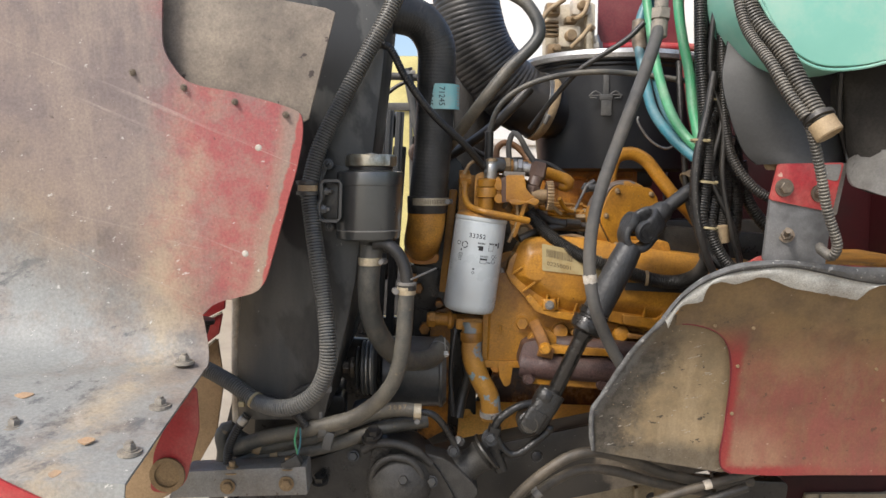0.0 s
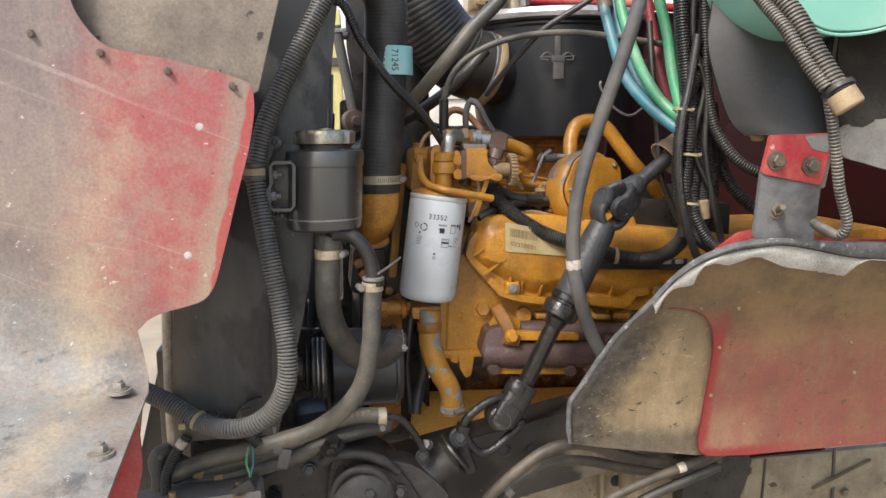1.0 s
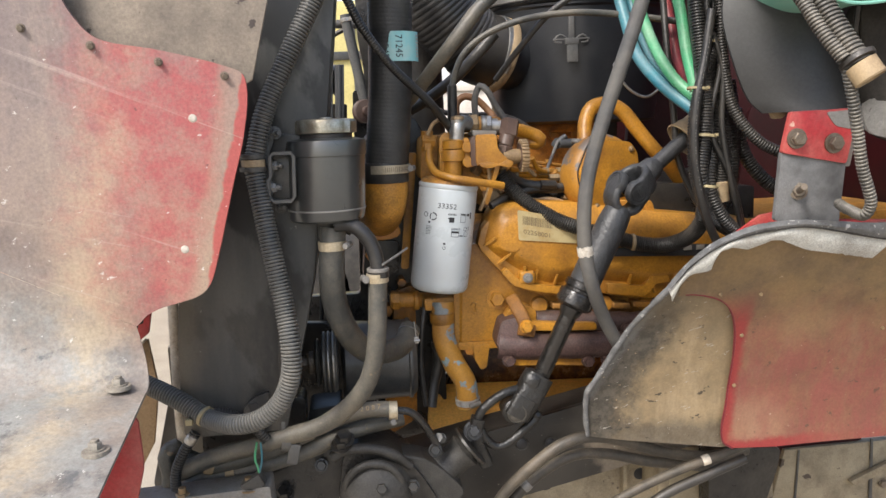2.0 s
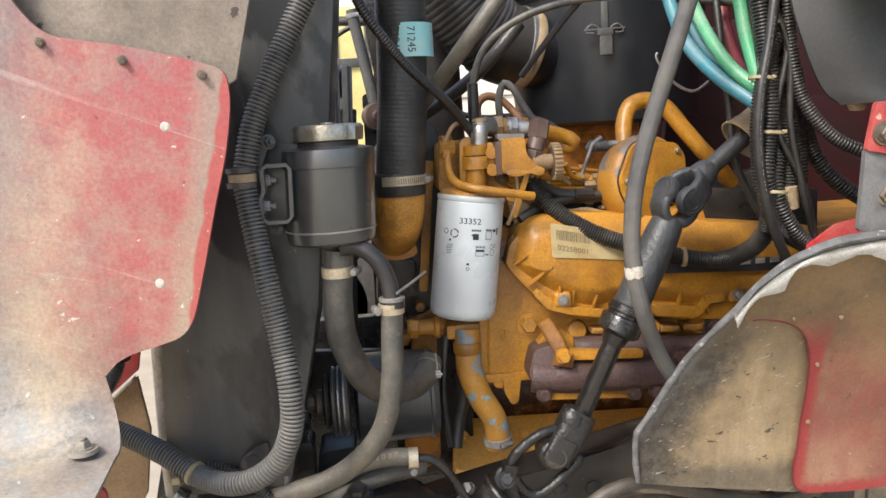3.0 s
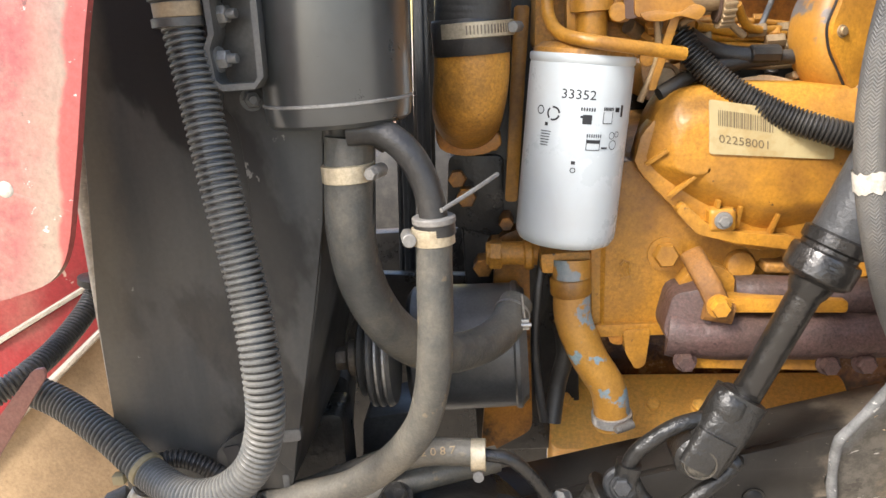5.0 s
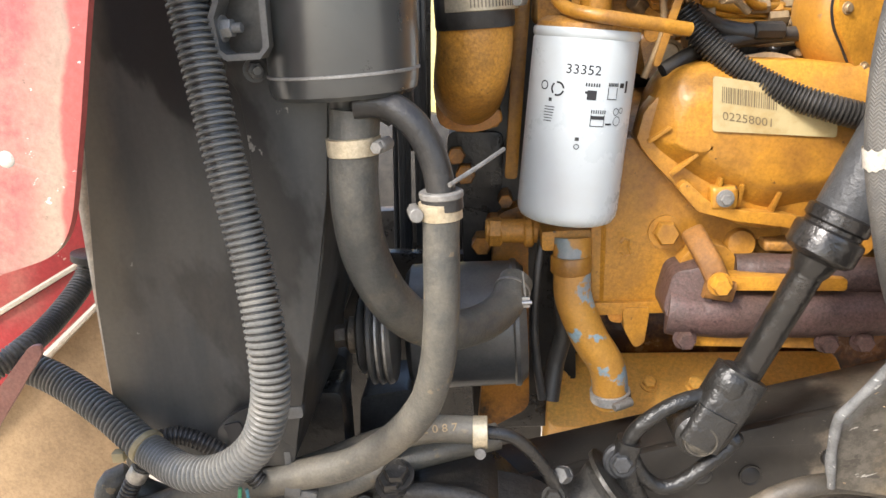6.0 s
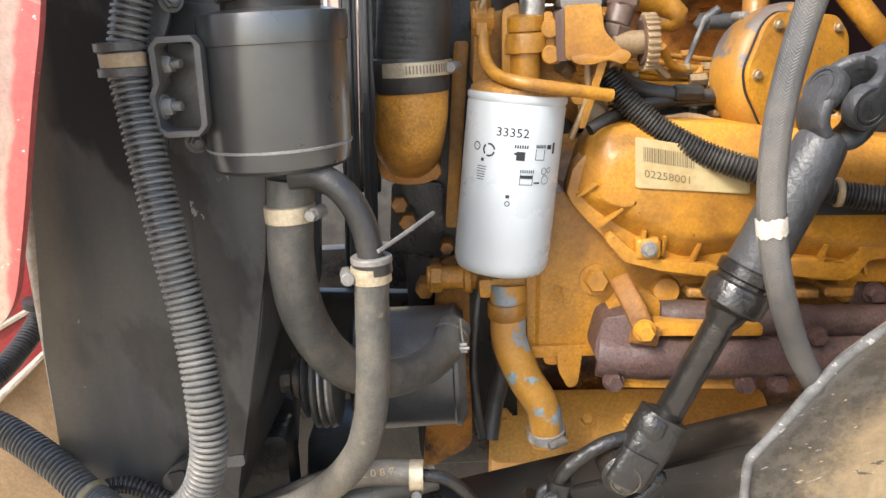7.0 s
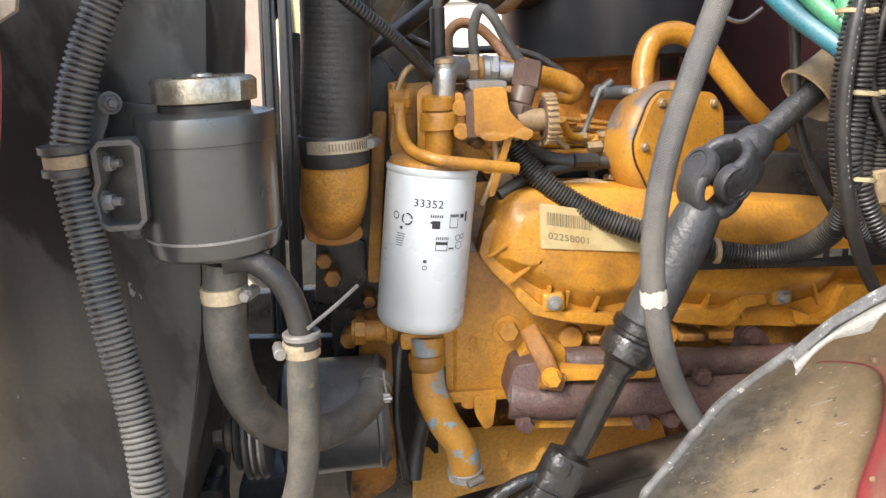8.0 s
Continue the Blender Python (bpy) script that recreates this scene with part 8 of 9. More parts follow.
plain_hose("corner_hose", [(-0.375, 1.220, 0.916), (-0.357, 1.220, 1.007), (-0.360, 1.220, 1.036), (-0.351, 1.225, 1.046), (-0.339, 1.230, 1.030), (-0.306, 1.235, 1.012), (-0.240, 1.240, 1.018), (-0.159, 1.250, 1.043)], 0.0125, RUBBER, "dusty hose turning at the frame corner", None, ((0.55, SEALTAN),))
plain_hose("corner_hose", [(-0.381, 1.240, 0.957), (-0.321, 1.240, 0.985), (-0.242, 1.240, 0.999), (-0.169, 1.250, 1.013), (-0.103, 1.260, 1.034), (-0.025, 1.280, 1.041)], 0.012, RUBBER, "dusty hose along the frame corner", None, ((0.28, SEALTAN),))
plain_hose("corner_loom", [(-0.313, 1.200, 1.076), (-0.331, 1.200, 1.050), (-0.345, 1.200, 1.019), (-0.345, 1.200, 0.974), (-0.334, 1.200, 0.922)], 0.0075, LOOM, "thin corrugated loom with a metal end", (0.004, 0.0015), ((0.04, STEEL),))
plain_hose("green_wire", [(-0.230, 1.180, 1.062), (-0.234, 1.180, 1.038), (-0.230, 1.180, 1.017), (-0.236, 1.180, 1.006)], 0.0016, GREEN, "thin green wire to a small plug")
plain_hose("green_wire", [(-0.225, 1.180, 1.061), (-0.225, 1.180, 1.037), (-0.231, 1.180, 1.013)], 0.0014, BLUE, "thin bluish wire to a small plug")
plug = whole("wire_plug", join(box((-0.239, 1.180, 1.004), (0.03, 0.02, 0.018), 0.003, Matrix.Rotation(-0.5, 3, 'Y')), box((-0.255, 1.180, 0.991), (0.03, 0.014, 0.012), 0.003, Matrix.Rotation(-0.5, 3, 'Y'))), BLACK, "small black wire plug", "plug")
plain_hose("brake_hose", [(0.102, 1.279, 0.857), (0.128, 1.268, 0.908), (0.171, 1.257, 0.955), (0.221, 1.257, 0.987), (0.263, 1.263, 0.992), (0.324, 1.279, 0.973), (0.401, 1.300, 0.938), (0.491, 1.321, 0.913), (0.565, 1.342, 0.909)], 0.0092, HOSEBROWN, "dusty tan hose under the splash plate")
plain_hose("brake_hose", [(0.112, 1.289, 0.821), (0.150, 1.289, 0.890), (0.196, 1.289, 0.929), (0.244, 1.289, 0.951), (0.304, 1.300, 0.944), (0.376, 1.310, 0.920), (0.487, 1.331, 0.891)], 0.0088, HOSEBROWN, "grey hose beneath the tan one", None, ((0.22, GREYBARE),))
plain_hose("brake_hose", [(0.287, 1.279, 0.861), (0.363, 1.279, 0.895), (0.440, 1.279, 0.922), (0.499, 1.279, 0.938), (0.564, 1.289, 0.952)], 0.0075, HOSEBROWN, "dark grey hose with a pale band", None, ((0.62, PALETAPE),))
plain_hose("brake_hose", [(0.329, 1.289, 0.821), (0.397, 1.289, 0.869), (0.476, 1.289, 0.899), (0.535, 1.289, 0.920)], 0.0085, RUBBER_DARK, "thin black hose below the splash plate")
plain_hose("dark_lead", [(0.030, 1.410, 1.193), (0.022, 1.400, 1.150), (0.017, 1.400, 1.094), (0.019, 1.400, 1.050), (0.023, 1.400, 1.012)], 0.0045, RUBBER_DARK, "thin black lead beside the water pipe")
plain_hose("dark_lead", [(0.047, 1.420, 1.117), (0.049, 1.420, 1.080), (0.040, 1.420, 1.044), (0.032, 1.410, 1.005)], 0.0095, RUBBER_DARK, "black sleeve behind the water pipe")

# ---- braided hose across the engine ----
BR = [(0.331, 1.192, 1.86), (0.333, 1.191, 1.76), (0.332, 1.188, 1.700), (0.312, 1.168, 1.640), (0.255, 1.160, 1.483), (0.241, 1.160, 1.440), (0.230, 1.160, 1.391), (0.226, 1.160, 1.346), (0.227, 1.158, 1.304), (0.236, 1.160, 1.259), (0.268, 1.195, 1.193), (0.309, 1.230, 1.131), (0.331, 1.260, 1.106)]
bh = thing("braided_hose", BR[5], "grey braided hose with a scrap of white tape", "hose")
part("hose", tube(BR, 0.0098, 26, 0.004), BRAID, bh)
p, d = vec((0.227, 1.158, 1.304)), vec((0.229, 1.158, 1.292)) - vec((0.226, 1.158, 1.316))
tape_v, tape_f = [], []
td = vec(d).normalized()
t1 = td.cross(Vector((0, 1, 0))).normalized()
t2 = td.cross(t1)
rnd = random.Random(21)
for k in range(31):
    a = 2 * math.pi * k / 30
    o = t1 * math.cos(a) + t2 * math.sin(a)
    for h in (-0.0068 + rnd.uniform(-0.0013, 0.0013), 0.0066 + rnd.uniform(-0.0016, 0.0016)):
        tape_v.append(p + td * h + o * (0.0105 + rnd.uniform(0, 0.0006)))
    if k:
        tape_f.append((2 * k - 2, 2 * k - 1, 2 * k + 1, 2 * k))
part("tape_scrap", (tape_v, tape_f), TAPE, bh, "torn white tape band")
part("ferrule", join(lathe([(0.010, 0), (0.0125, 0.001), (0.0125, 0.024), (0.0105, 0.026), (0.0105, 0.030)], (0.329, 1.186, 1.672), vec((0.334, 1.191, 1.760)) - vec((0.329, 1.186, 1.672)), 24), lathe([(0.010, 0), (0.0155, 0.0008), (0.0155, 0.016), (0.010, 0.017)], (0.3315, 1.188, 1.699), vec((0.334, 1.191, 1.760)) - vec((0.329, 1.186, 1.672)), 6), rod((0.333, 1.190, 1.716), (0.334, 1.191, 1.745), 0.0105, 20)), DUSTBOLT, bh, "tan steel hose fitting")

# corrugated loom from the filter to the bundle
R_LINE = [(0.160, 1.400, 1.397), (0.174, 1.395, 1.376), (0.202, 1.385, 1.348), (0.247, 1.370, 1.320), (0.282, 1.355, 1.306), (0.327, 1.350, 1.292), (0.375, 1.345, 1.278), (0.411, 1.330, 1.276), (0.436, 1.300, 1.291), (0.442, 1.265, 1.319), (0.440, 1.240, 1.351), (0.431, 1.225, 1.380)]
rl_ = thing("engine_loom", R_LINE[4], "black corrugated loom sagging across the valve cover", "cable loom")
part("loom", tube(R_LINE, 0.0124, 20, 0.004, (0.0037, 0.0026)), LOOM, rl_)
part("tie", lathe([(0.0125, 0), (0.0138, 0.0006), (0.0138, 0.005), (0.0125, 0.0056)], (0.361, 1.345, 1.281), (1, -0.1, -0.05), 22), SEALTAN, rl_)

# ---- wiring bundle in front of the cab ----
def bundle_line(name, pts, r, material, label, ridge=None):
    return whole(name, tube(pts, r, 16, 0.005, ridge), material, label, "cable loom" if ridge else "cable")


bundle_line("bundle_loom", [(0.436, 1.280, 1.900), (0.434, 1.260, 1.778), (0.430, 1.245, 1.652), (0.430, 1.235, 1.578), (0.444, 1.230, 1.511), (0.451, 1.225, 1.436), (0.448, 1.225, 1.376)], 0.0135, LOOM, "thick black corrugated loom hanging in the bundle", (0.0038, 0.0022))
bundle_line("bundle_loom", [(0.405, 1.250, 1.900), (0.406, 1.235, 1.772), (0.407, 1.220, 1.641), (0.412, 1.212, 1.568), (0.418, 1.208, 1.503), (0.414, 1.205, 1.437), (0.409, 1.200, 1.396), (0.423, 1.215, 1.367), (0.431, 1.240, 1.331)], 0.0105, LOOM, "black corrugated loom in the bundle", (0.0042, 0.0018))
bundle_line("bundle_loom", [(0.428, 1.235, 1.890), (0.432, 1.220, 1.759), (0.438, 1.210, 1.624), (0.442, 1.205, 1.551), (0.456, 1.200, 1.486), (0.490, 1.190, 1.440), (0.530, 1.180, 1.419), (0.571, 1.200, 1.409)], 0.0082, LOOM, "thin corrugated loom bending towards the bracket", (0.004, 0.0015))
bundle_line("bundle_loom", [(0.494, 1.270, 1.486), (0.508, 1.270, 1.424), (0.533, 1.260, 1.384), (0.567, 1.250, 1.357), (0.618, 1.250, 1.333)], 0.0105, LOOM, "black corrugated loom behind the bracket", (0.0044, 0.0018))
bundle_line("bundle_loom", [(0.481, 1.260, 1.529), (0.490, 1.260, 1.469), (0.490, 1.260, 1.407), (0.488, 1.260, 1.372)], 0.0075, LOOM, "thin loom at the back of the bundle", (0.004, 0.0014))
PRINTED = [(0.421, 1.200, 1.622), (0.410, 1.195, 1.559), (0.396, 1.190, 1.495), (0.394, 1.190, 1.430), (0.408, 1.195, 1.363), (0.434, 1.210, 1.309), (0.464, 1.230, 1.270)]
printed = bundle_line("bundle_cable", PRINTED, 0.0062, RUBBER_DARK, "black printed cable in the bundle")
marks = []
for k in range(46):
    if k % 9 in (4, 8):
        continue
    q, along = spot(PRINTED, 0.10 + 0.0125 * k)
    marks.append(box(q + Vector((0, -0.0062, 0)), (0.0009, 0.0005, 0.0018), 0))
tagged(part("print_bars", join(*marks), GREYBARE, printed), "pale printed marks", kind="stuff")
bundle_line("bundle_cable", [(0.435, 1.215, 1.576), (0.406, 1.205, 1.511), (0.397, 1.200, 1.438), (0.403, 1.200, 1.388), (0.428, 1.210, 1.335), (0.480, 1.240, 1.303)], 0.0088, LOOM, "black corrugated loom slung in the bundle", (0.004, 0.0018))
bundle_line("bundle_cable", [(0.441, 1.245, 1.554), (0.442, 1.235, 1.486), (0.435, 1.220, 1.428), (0.427, 1.210, 1.378), (0.446, 1.210, 1.335), (0.481, 1.220, 1.302)], 0.0102, LOOM, "black corrugated loom bending behind the fender", (0.0042, 0.0019))
bundle_line("bundle_cable", [(0.405, 1.330, 1.657), (0.405, 1.310, 1.567), (0.411, 1.300, 1.485), (0.418, 1.300, 1.418), (0.441, 1.300, 1.363), (0.465, 1.300, 1.323)], 0.005, RUBBER_DARK, "thin black cable behind the shaft")
rnd = random.Random(77)
for k in range(8):
    o = [rnd.uniform(-26, 30) for _ in range(5)]
    yy = rnd.uniform(1.205, 1.29)
    line_ = [vec((0.433, 1.240, 1.86)), vec((0.431, 1.235, 1.627)), vec((0.435, 1.230, 1.545)), vec((0.439, 1.230, 1.461)), vec((0.440, 1.230, 1.384)), vec((0.463, 1.240, 1.313))]
    pts = [p + Vector((0.00075 * o[min(i, 4)] * (0.6 if i == 2 else 1.0), yy - 1.235, 0)) for i, p in enumerate(line_)]
    bundle_line("bundle_wire", pts, rnd.uniform(0.0022, 0.0042), LOOM, "thin black wire in the hanging bundle")
cuff2 = whole("loom_cuff", lathe([(0.0138, 0), (0.016, 0.001), (0.0165, 0.028), (0.0145, 0.03)], (0.448, 1.225, 1.354), (-0.1, 0, 1), 24), SEALTAN, "tan tape cuff at the loom's end", "cuff")
cuff3 = whole("loom_sleeve", lathe([(0.014, 0), (0.0155, 0.001), (0.0155, 0.012), (0.014, 0.013)], (0.452, 1.230, 1.511), (0, 0, 1), 24), PALETAPE, "pale tape sleeve on the loom", "tape")
for q, r in (((0.415, 1.205, 1.449), 0.0165), ((0.421, 1.207, 1.377), 0.0155), ((0.425, 1.222, 1.578), 0.020), ((0.402, 1.200, 1.514), 0.0135)):
    q = vec(q)
    whole("bundle_tie", join(hoop(r, 0.0011, 0.0042, q, (0.12, 0.05, 1), 28), box(q + Vector((r * 0.8, -r * 0.7, 0.003)), (0.005, 0.004, 0.004), 0.0008)), TIE, "yellowed cable tie round the bundle", "cable tie", "bundle ties")
# coloured air tubes
bundle_line("green_tube", [(0.352, 1.410, 1.90), (0.360, 1.395, 1.80), (0.363, 1.380, 1.752), (0.367, 1.350, 1.676), (0.372, 1.310, 1.610), (0.377, 1.270, 1.564), (0.389, 1.240, 1.529), (0.408, 1.215, 1.503)], 0.0082, GREEN, "bright green air tube")
bundle_line("green_tube", [(0.384, 1.300, 1.90), (0.385, 1.290, 1.80), (0.386, 1.280, 1.739), (0.391, 1.265, 1.680), (0.398, 1.250, 1.628), (0.401, 1.235, 1.570), (0.408, 1.215, 1.511)], 0.0082, GREEN, "bright green air tube beside the bundle")
bundle_line("blue_tube", [(0.430, 1.410, 1.90), (0.390, 1.405, 1.81), (0.358, 1.400, 1.752), (0.349, 1.385, 1.700), (0.353, 1.350, 1.628), (0.358, 1.310, 1.571), (0.378, 1.260, 1.523), (0.407, 1.215, 1.485)], 0.0088, BLUE, "teal blue air tube")
bundle_line("blue_tube", [(0.440, 1.430, 1.90), (0.400, 1.420, 1.82), (0.372, 1.410, 1.758), (0.369, 1.390, 1.691), (0.376, 1.360, 1.624), (0.381, 1.310, 1.567), (0.395, 1.260, 1.525), (0.411, 1.220, 1.495)], 0.0074, BLUE, "second teal blue air tube")
bundle_line("red_tube", [(0.415, 1.410, 1.90), (0.421, 1.405, 1.82), (0.425, 1.400, 1.757), (0.431, 1.390, 1.683), (0.436, 1.370, 1.617), (0.435, 1.340, 1.560), (0.431, 1.280, 1.513)], 0.0078, REDTUBE, "dark red air tube")
bundle_line("bundle_loom", [(0.463, 1.310, 1.89), (0.462, 1.295, 1.80), (0.461, 1.290, 1.735), (0.459, 1.275, 1.649), (0.458, 1.265, 1.572), (0.471, 1.255, 1.495), (0.480, 1.250, 1.425), (0.479, 1.250, 1.362)], 0.0098, LOOM, "black corrugated loom at the bundle's core", (0.0042, 0.0018))
bundle_line("bundle_cable", [(0.410, 1.270, 1.88), (0.410, 1.258, 1.80), (0.409, 1.250, 1.725), (0.408, 1.235, 1.627), (0.410, 1.220, 1.552), (0.405, 1.210, 1.470), (0.426, 1.215, 1.403), (0.458, 1.230, 1.341)], 0.0055, RUBBER_DARK, "thin black cable along the bundle")
bundle_line("tube_end", [(0.352, 1.382, 1.684), (0.349, 1.386, 1.704), (0.351, 1.394, 1.736)], 0.0125, BOLT, "grey pipe fitting on the blue tube")
bundle_line("wire_loop", [(0.361, 1.420, 1.570), (0.359, 1.420, 1.565), (0.384, 1.420, 1.527), (0.415, 1.420, 1.512), (0.438, 1.420, 1.525)], 0.0022, STEEL, "bent silver wire on the air cleaner")
# thin cables over the air cleaner
bundle_line("thin_cable", [(0.346, 1.340, 1.724), (0.320, 1.345, 1.698), (0.242, 1.370, 1.647), (0.198, 1.400, 1.597), (0.164, 1.440, 1.549)], 0.0048, RUBBER_DARK, "thin black cable over the air cleaner")
bundle_line("thin_cable", [(0.451, 1.340, 1.621), (0.387, 1.350, 1.632), (0.333, 1.360, 1.640), (0.276, 1.360, 1.643), (0.204, 1.370, 1.637), (0.142, 1.380, 1.617), (0.104, 1.390, 1.587), (0.087, 1.400, 1.543), (0.084, 1.400, 1.497), (0.086, 1.405, 1.470)], 0.0050, RUBBER, "thin grey cable looping over the air cleaner")
bundle_line("grey_cable", [(0.016, 1.360, 1.824), (0.092, 1.330, 1.780), (0.143, 1.310, 1.745), (0.161, 1.300, 1.697), (0.109, 1.300, 1.637), (0.070, 1.310, 1.589), (0.033, 1.360, 1.541), (-0.001, 1.440, 1.499)], 0.0105, RUBBER, "thick grey cable passing behind the charge pipe")
bundle_line("grey_cable", [(0.160, 1.420, 1.621), (0.131, 1.420, 1.589), (0.096, 1.440, 1.554), (0.046, 1.470, 1.518), (-0.005, 1.500, 1.490)], 0.0095, RUBBER_DARK, "black cable below the grey one")
bundle_line("diagonal_cable", [(-0.117, 1.220, 1.651), (-0.087, 1.200, 1.660), (-0.058, 1.220, 1.613), (-0.018, 1.250, 1.562), (0.036, 1.300, 1.515), (0.063, 1.350, 1.488), (0.083, 1.395, 1.467), (0.091, 1.410, 1.455)], 0.0062, LOOM, "black cable slanting across the charge pipe", (0.004, 0.0008))

# ---- washer tank, its shield and the bracket ----
tank = thing("washer_tank", (0.555, 1.100, 1.675), "teal translucent plastic washer tank", "tank")
part("tank", slab(soft([(0.411, 1.030, 1.776), (0.418, 1.030, 1.697), (0.461, 1.030, 1.631), (0.500, 1.030, 1.608), (0.560, 1.030, 1.608), (0.641, 1.030, 1.631), (0.633, 1.030, 1.776)], 0.04), (0, 0.20, 0), 0.03, 5), TANK, tank)
part("mould_seam", tube([(0.417, 1.028, 1.696), (0.460, 1.028, 1.629), (0.499, 1.028, 1.606), (0.558, 1.028, 1.606), (0.640, 1.028, 1.629)], 0.0022, 8), TANK, tank)
shield = thing("tank_shield", (0.528, 1.160, 1.548), "grey black plastic shield below the washer tank", "shield")


def shield_sheet():
    V, F = [], []
    top = [(0.445, 1.200, 1.805), (0.437, 1.190, 1.668), (0.427, 1.180, 1.612), (0.436, 1.170, 1.557), (0.460, 1.165, 1.497), (0.477, 1.160, 1.479)]
    bot = [(0.638, 1.240, 1.817), (0.670, 1.220, 1.676), (0.662, 1.210, 1.617), (0.654, 1.200, 1.558), (0.636, 1.180, 1.504), (0.615, 1.165, 1.483)]
    a, b = catmull(top, 6), catmull(bot, 6)
    nu = 20
    for p_, q_ in zip(a, b):
        for k in range(nu + 1):
            f = k / nu
            V.append(p_.lerp(q_, f) + Vector((0, -0.045 * math.sin(math.pi * f), 0)))
    w = nu + 1
    for j in range(len(a) - 1):
        for k in range(nu):
            F.append((j * w + k, (j + 1) * w + k, (j + 1) * w + k + 1, j * w + k + 1))
    n_ = len(V)
    V += [v + Vector((0, 0.004, 0)) for v in V]
    F += [tuple(n_ + i for i in reversed(f)) for f in F]
    rows_ = len(a)
    for j in range(rows_ - 1):
        F.append((j * w, j * w + n_, (j + 1) * w + n_, (j + 1) * w))
        F.append((j * w + nu, (j + 1) * w + nu, (j + 1) * w + nu + n_, j * w + nu + n_))
    for k in range(nu):
        F.append((k, k + 1, k + 1 + n_, k + n_))
        o = (rows_ - 1) * w
        F.append((o + k + 1, o + k, o + k + n_, o + k + 1 + n_))
    return V, F


part("sheet", shield_sheet(), SHIELD, shield)
part("mounting_lug", slab(soft([(0.488, 1.162, 1.487), (0.517, 1.162, 1.483), (0.507, 1.162, 1.471), (0.496, 1.162, 1.471)], 0.003), (0, 0.01, 0), 0.002), SEALTAN, shield)
inner = thing("inner_wheel_arch", (0.627, 1.080, 1.505), "grey inner wheel arch liner, recess shade painted in", "wheel arch")
# Liner is painted shade-dark, its lip pale as if catching light.
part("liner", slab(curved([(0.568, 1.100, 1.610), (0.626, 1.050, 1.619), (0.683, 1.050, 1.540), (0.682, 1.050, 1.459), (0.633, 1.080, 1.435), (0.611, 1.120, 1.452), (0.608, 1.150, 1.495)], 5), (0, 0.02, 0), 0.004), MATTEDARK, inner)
part("lower_lip", slab(curved([(0.596, 1.118, 1.487), (0.606, 1.105, 1.497), (0.630, 1.075, 1.500), (0.669, 1.040, 1.504), (0.628, 0.985, 1.432), (0.606, 1.000, 1.433), (0.598, 1.020, 1.435), (0.592, 1.055, 1.442), (0.590, 1.100, 1.453)], 4), (0, 0.006, 0), 0.0), LINER, inner, "dusty lower lip, pale as if lit")
part("edge_roll", tube([(0.568, 1.100, 1.610), (0.579, 1.120, 1.553), (0.606, 1.148, 1.495), (0.609, 1.118, 1.452), (0.631, 1.078, 1.436)], 0.004, 10), OILY_AND_GAP_BLACK, inner)
br2 = thing("fender_bracket", (0.530, 1.120, 1.351), "flat steel bracket, its top painted red", "bracket")
part("grey_plate", slab(soft([(0.484, 1.122, 1.429), (0.576, 1.122, 1.411), (0.569, 1.122, 1.320), (0.477, 1.122, 1.337)], 0.004), (0, 0.008, 0), 0.0015), PLATEGREY, br2)
part("red_plate", slab(soft([(0.493, 1.118, 1.480), (0.588, 1.118, 1.482), (0.574, 1.118, 1.409), (0.482, 1.118, 1.427)], 0.004), (0, 0.008, 0), 0.0015), RED, br2, "red painted upper plate")
part("bare_corner", slab(soft([(0.541, 1.117, 1.478), (0.585, 1.117, 1.480), (0.580, 1.117, 1.454), (0.556, 1.117, 1.459)], 0.006), (0, 0.0012, 0), 0.0004), GREYBARE, br2, "paint worn to grey steel")
part("back_plate", slab(soft([(0.563, 1.128, 1.476), (0.599, 1.128, 1.482), (0.586, 1.128, 1.404), (0.576, 1.128, 1.405)], 0.004), (0, 0.008, 0), 0.0015), GREYBARE, br2)
for q in ((0.501, 1.117, 1.445), (0.554, 1.117, 1.437)):
    part("bolt", join(lathe([(0.0135, 0), (0.0132, 0.0025)], q, (0, -1, 0), 24), hexa(vec(q) + Vector((0, -0.0025, 0)), (0, -1, 0), 0.0095, 0.009, 1.05)), BOLT, br2)
part("stud", join(hexa((0.509, 1.121, 1.375), (-0.3, -1, 0.2), 0.0085, 0.007), rod((0.508, 1.118, 1.376), (0.498, 1.090, 1.384), 0.0045, 14)), BOLT, br2)
corr = thing("tank_loom", (0.466, 1.000, 1.578), "pair of dusty corrugated hoses hanging from the tank", "cable loom")
part("thick_loom", tube([(0.408, 1.060, 1.726), (0.415, 1.040, 1.677), (0.438, 1.000, 1.623), (0.453, 0.970, 1.571), (0.468, 0.945, 1.528)], 0.0132, 22, 0.005, (0.0050, 0.0028)), LOOM_TANK, corr)
part("thin_loom", tube([(0.395, 1.050, 1.716), (0.402, 1.030, 1.660), (0.419, 0.980, 1.601), (0.432, 0.960, 1.564), (0.448, 0.945, 1.534)], 0.0078, 16, 0.005, (0.0042, 0.0018)), LOOM_TANK, corr)
part("open_end", lathe([(0.013, 0), (0.0172, 0.001), (0.0172, 0.020), (0.0155, 0.022), (0.0148, 0.012), (0.001, 0.011)], (0.467, 0.946, 1.530), vec((0.476, 0.938, 1.512)) - vec((0.467, 0.946, 1.530)), 26), SEALTAN, corr, "tan sleeve at the open end")
part("tie", lathe([(0.017, 0), (0.0195, 0.0006), (0.0195, 0.006), (0.017, 0.0066)], (0.465, 0.950, 1.536), vec((0.468, 0.945, 1.528)) - vec((0.453, 0.970, 1.571)), 24), RUBBER_DARK, corr)
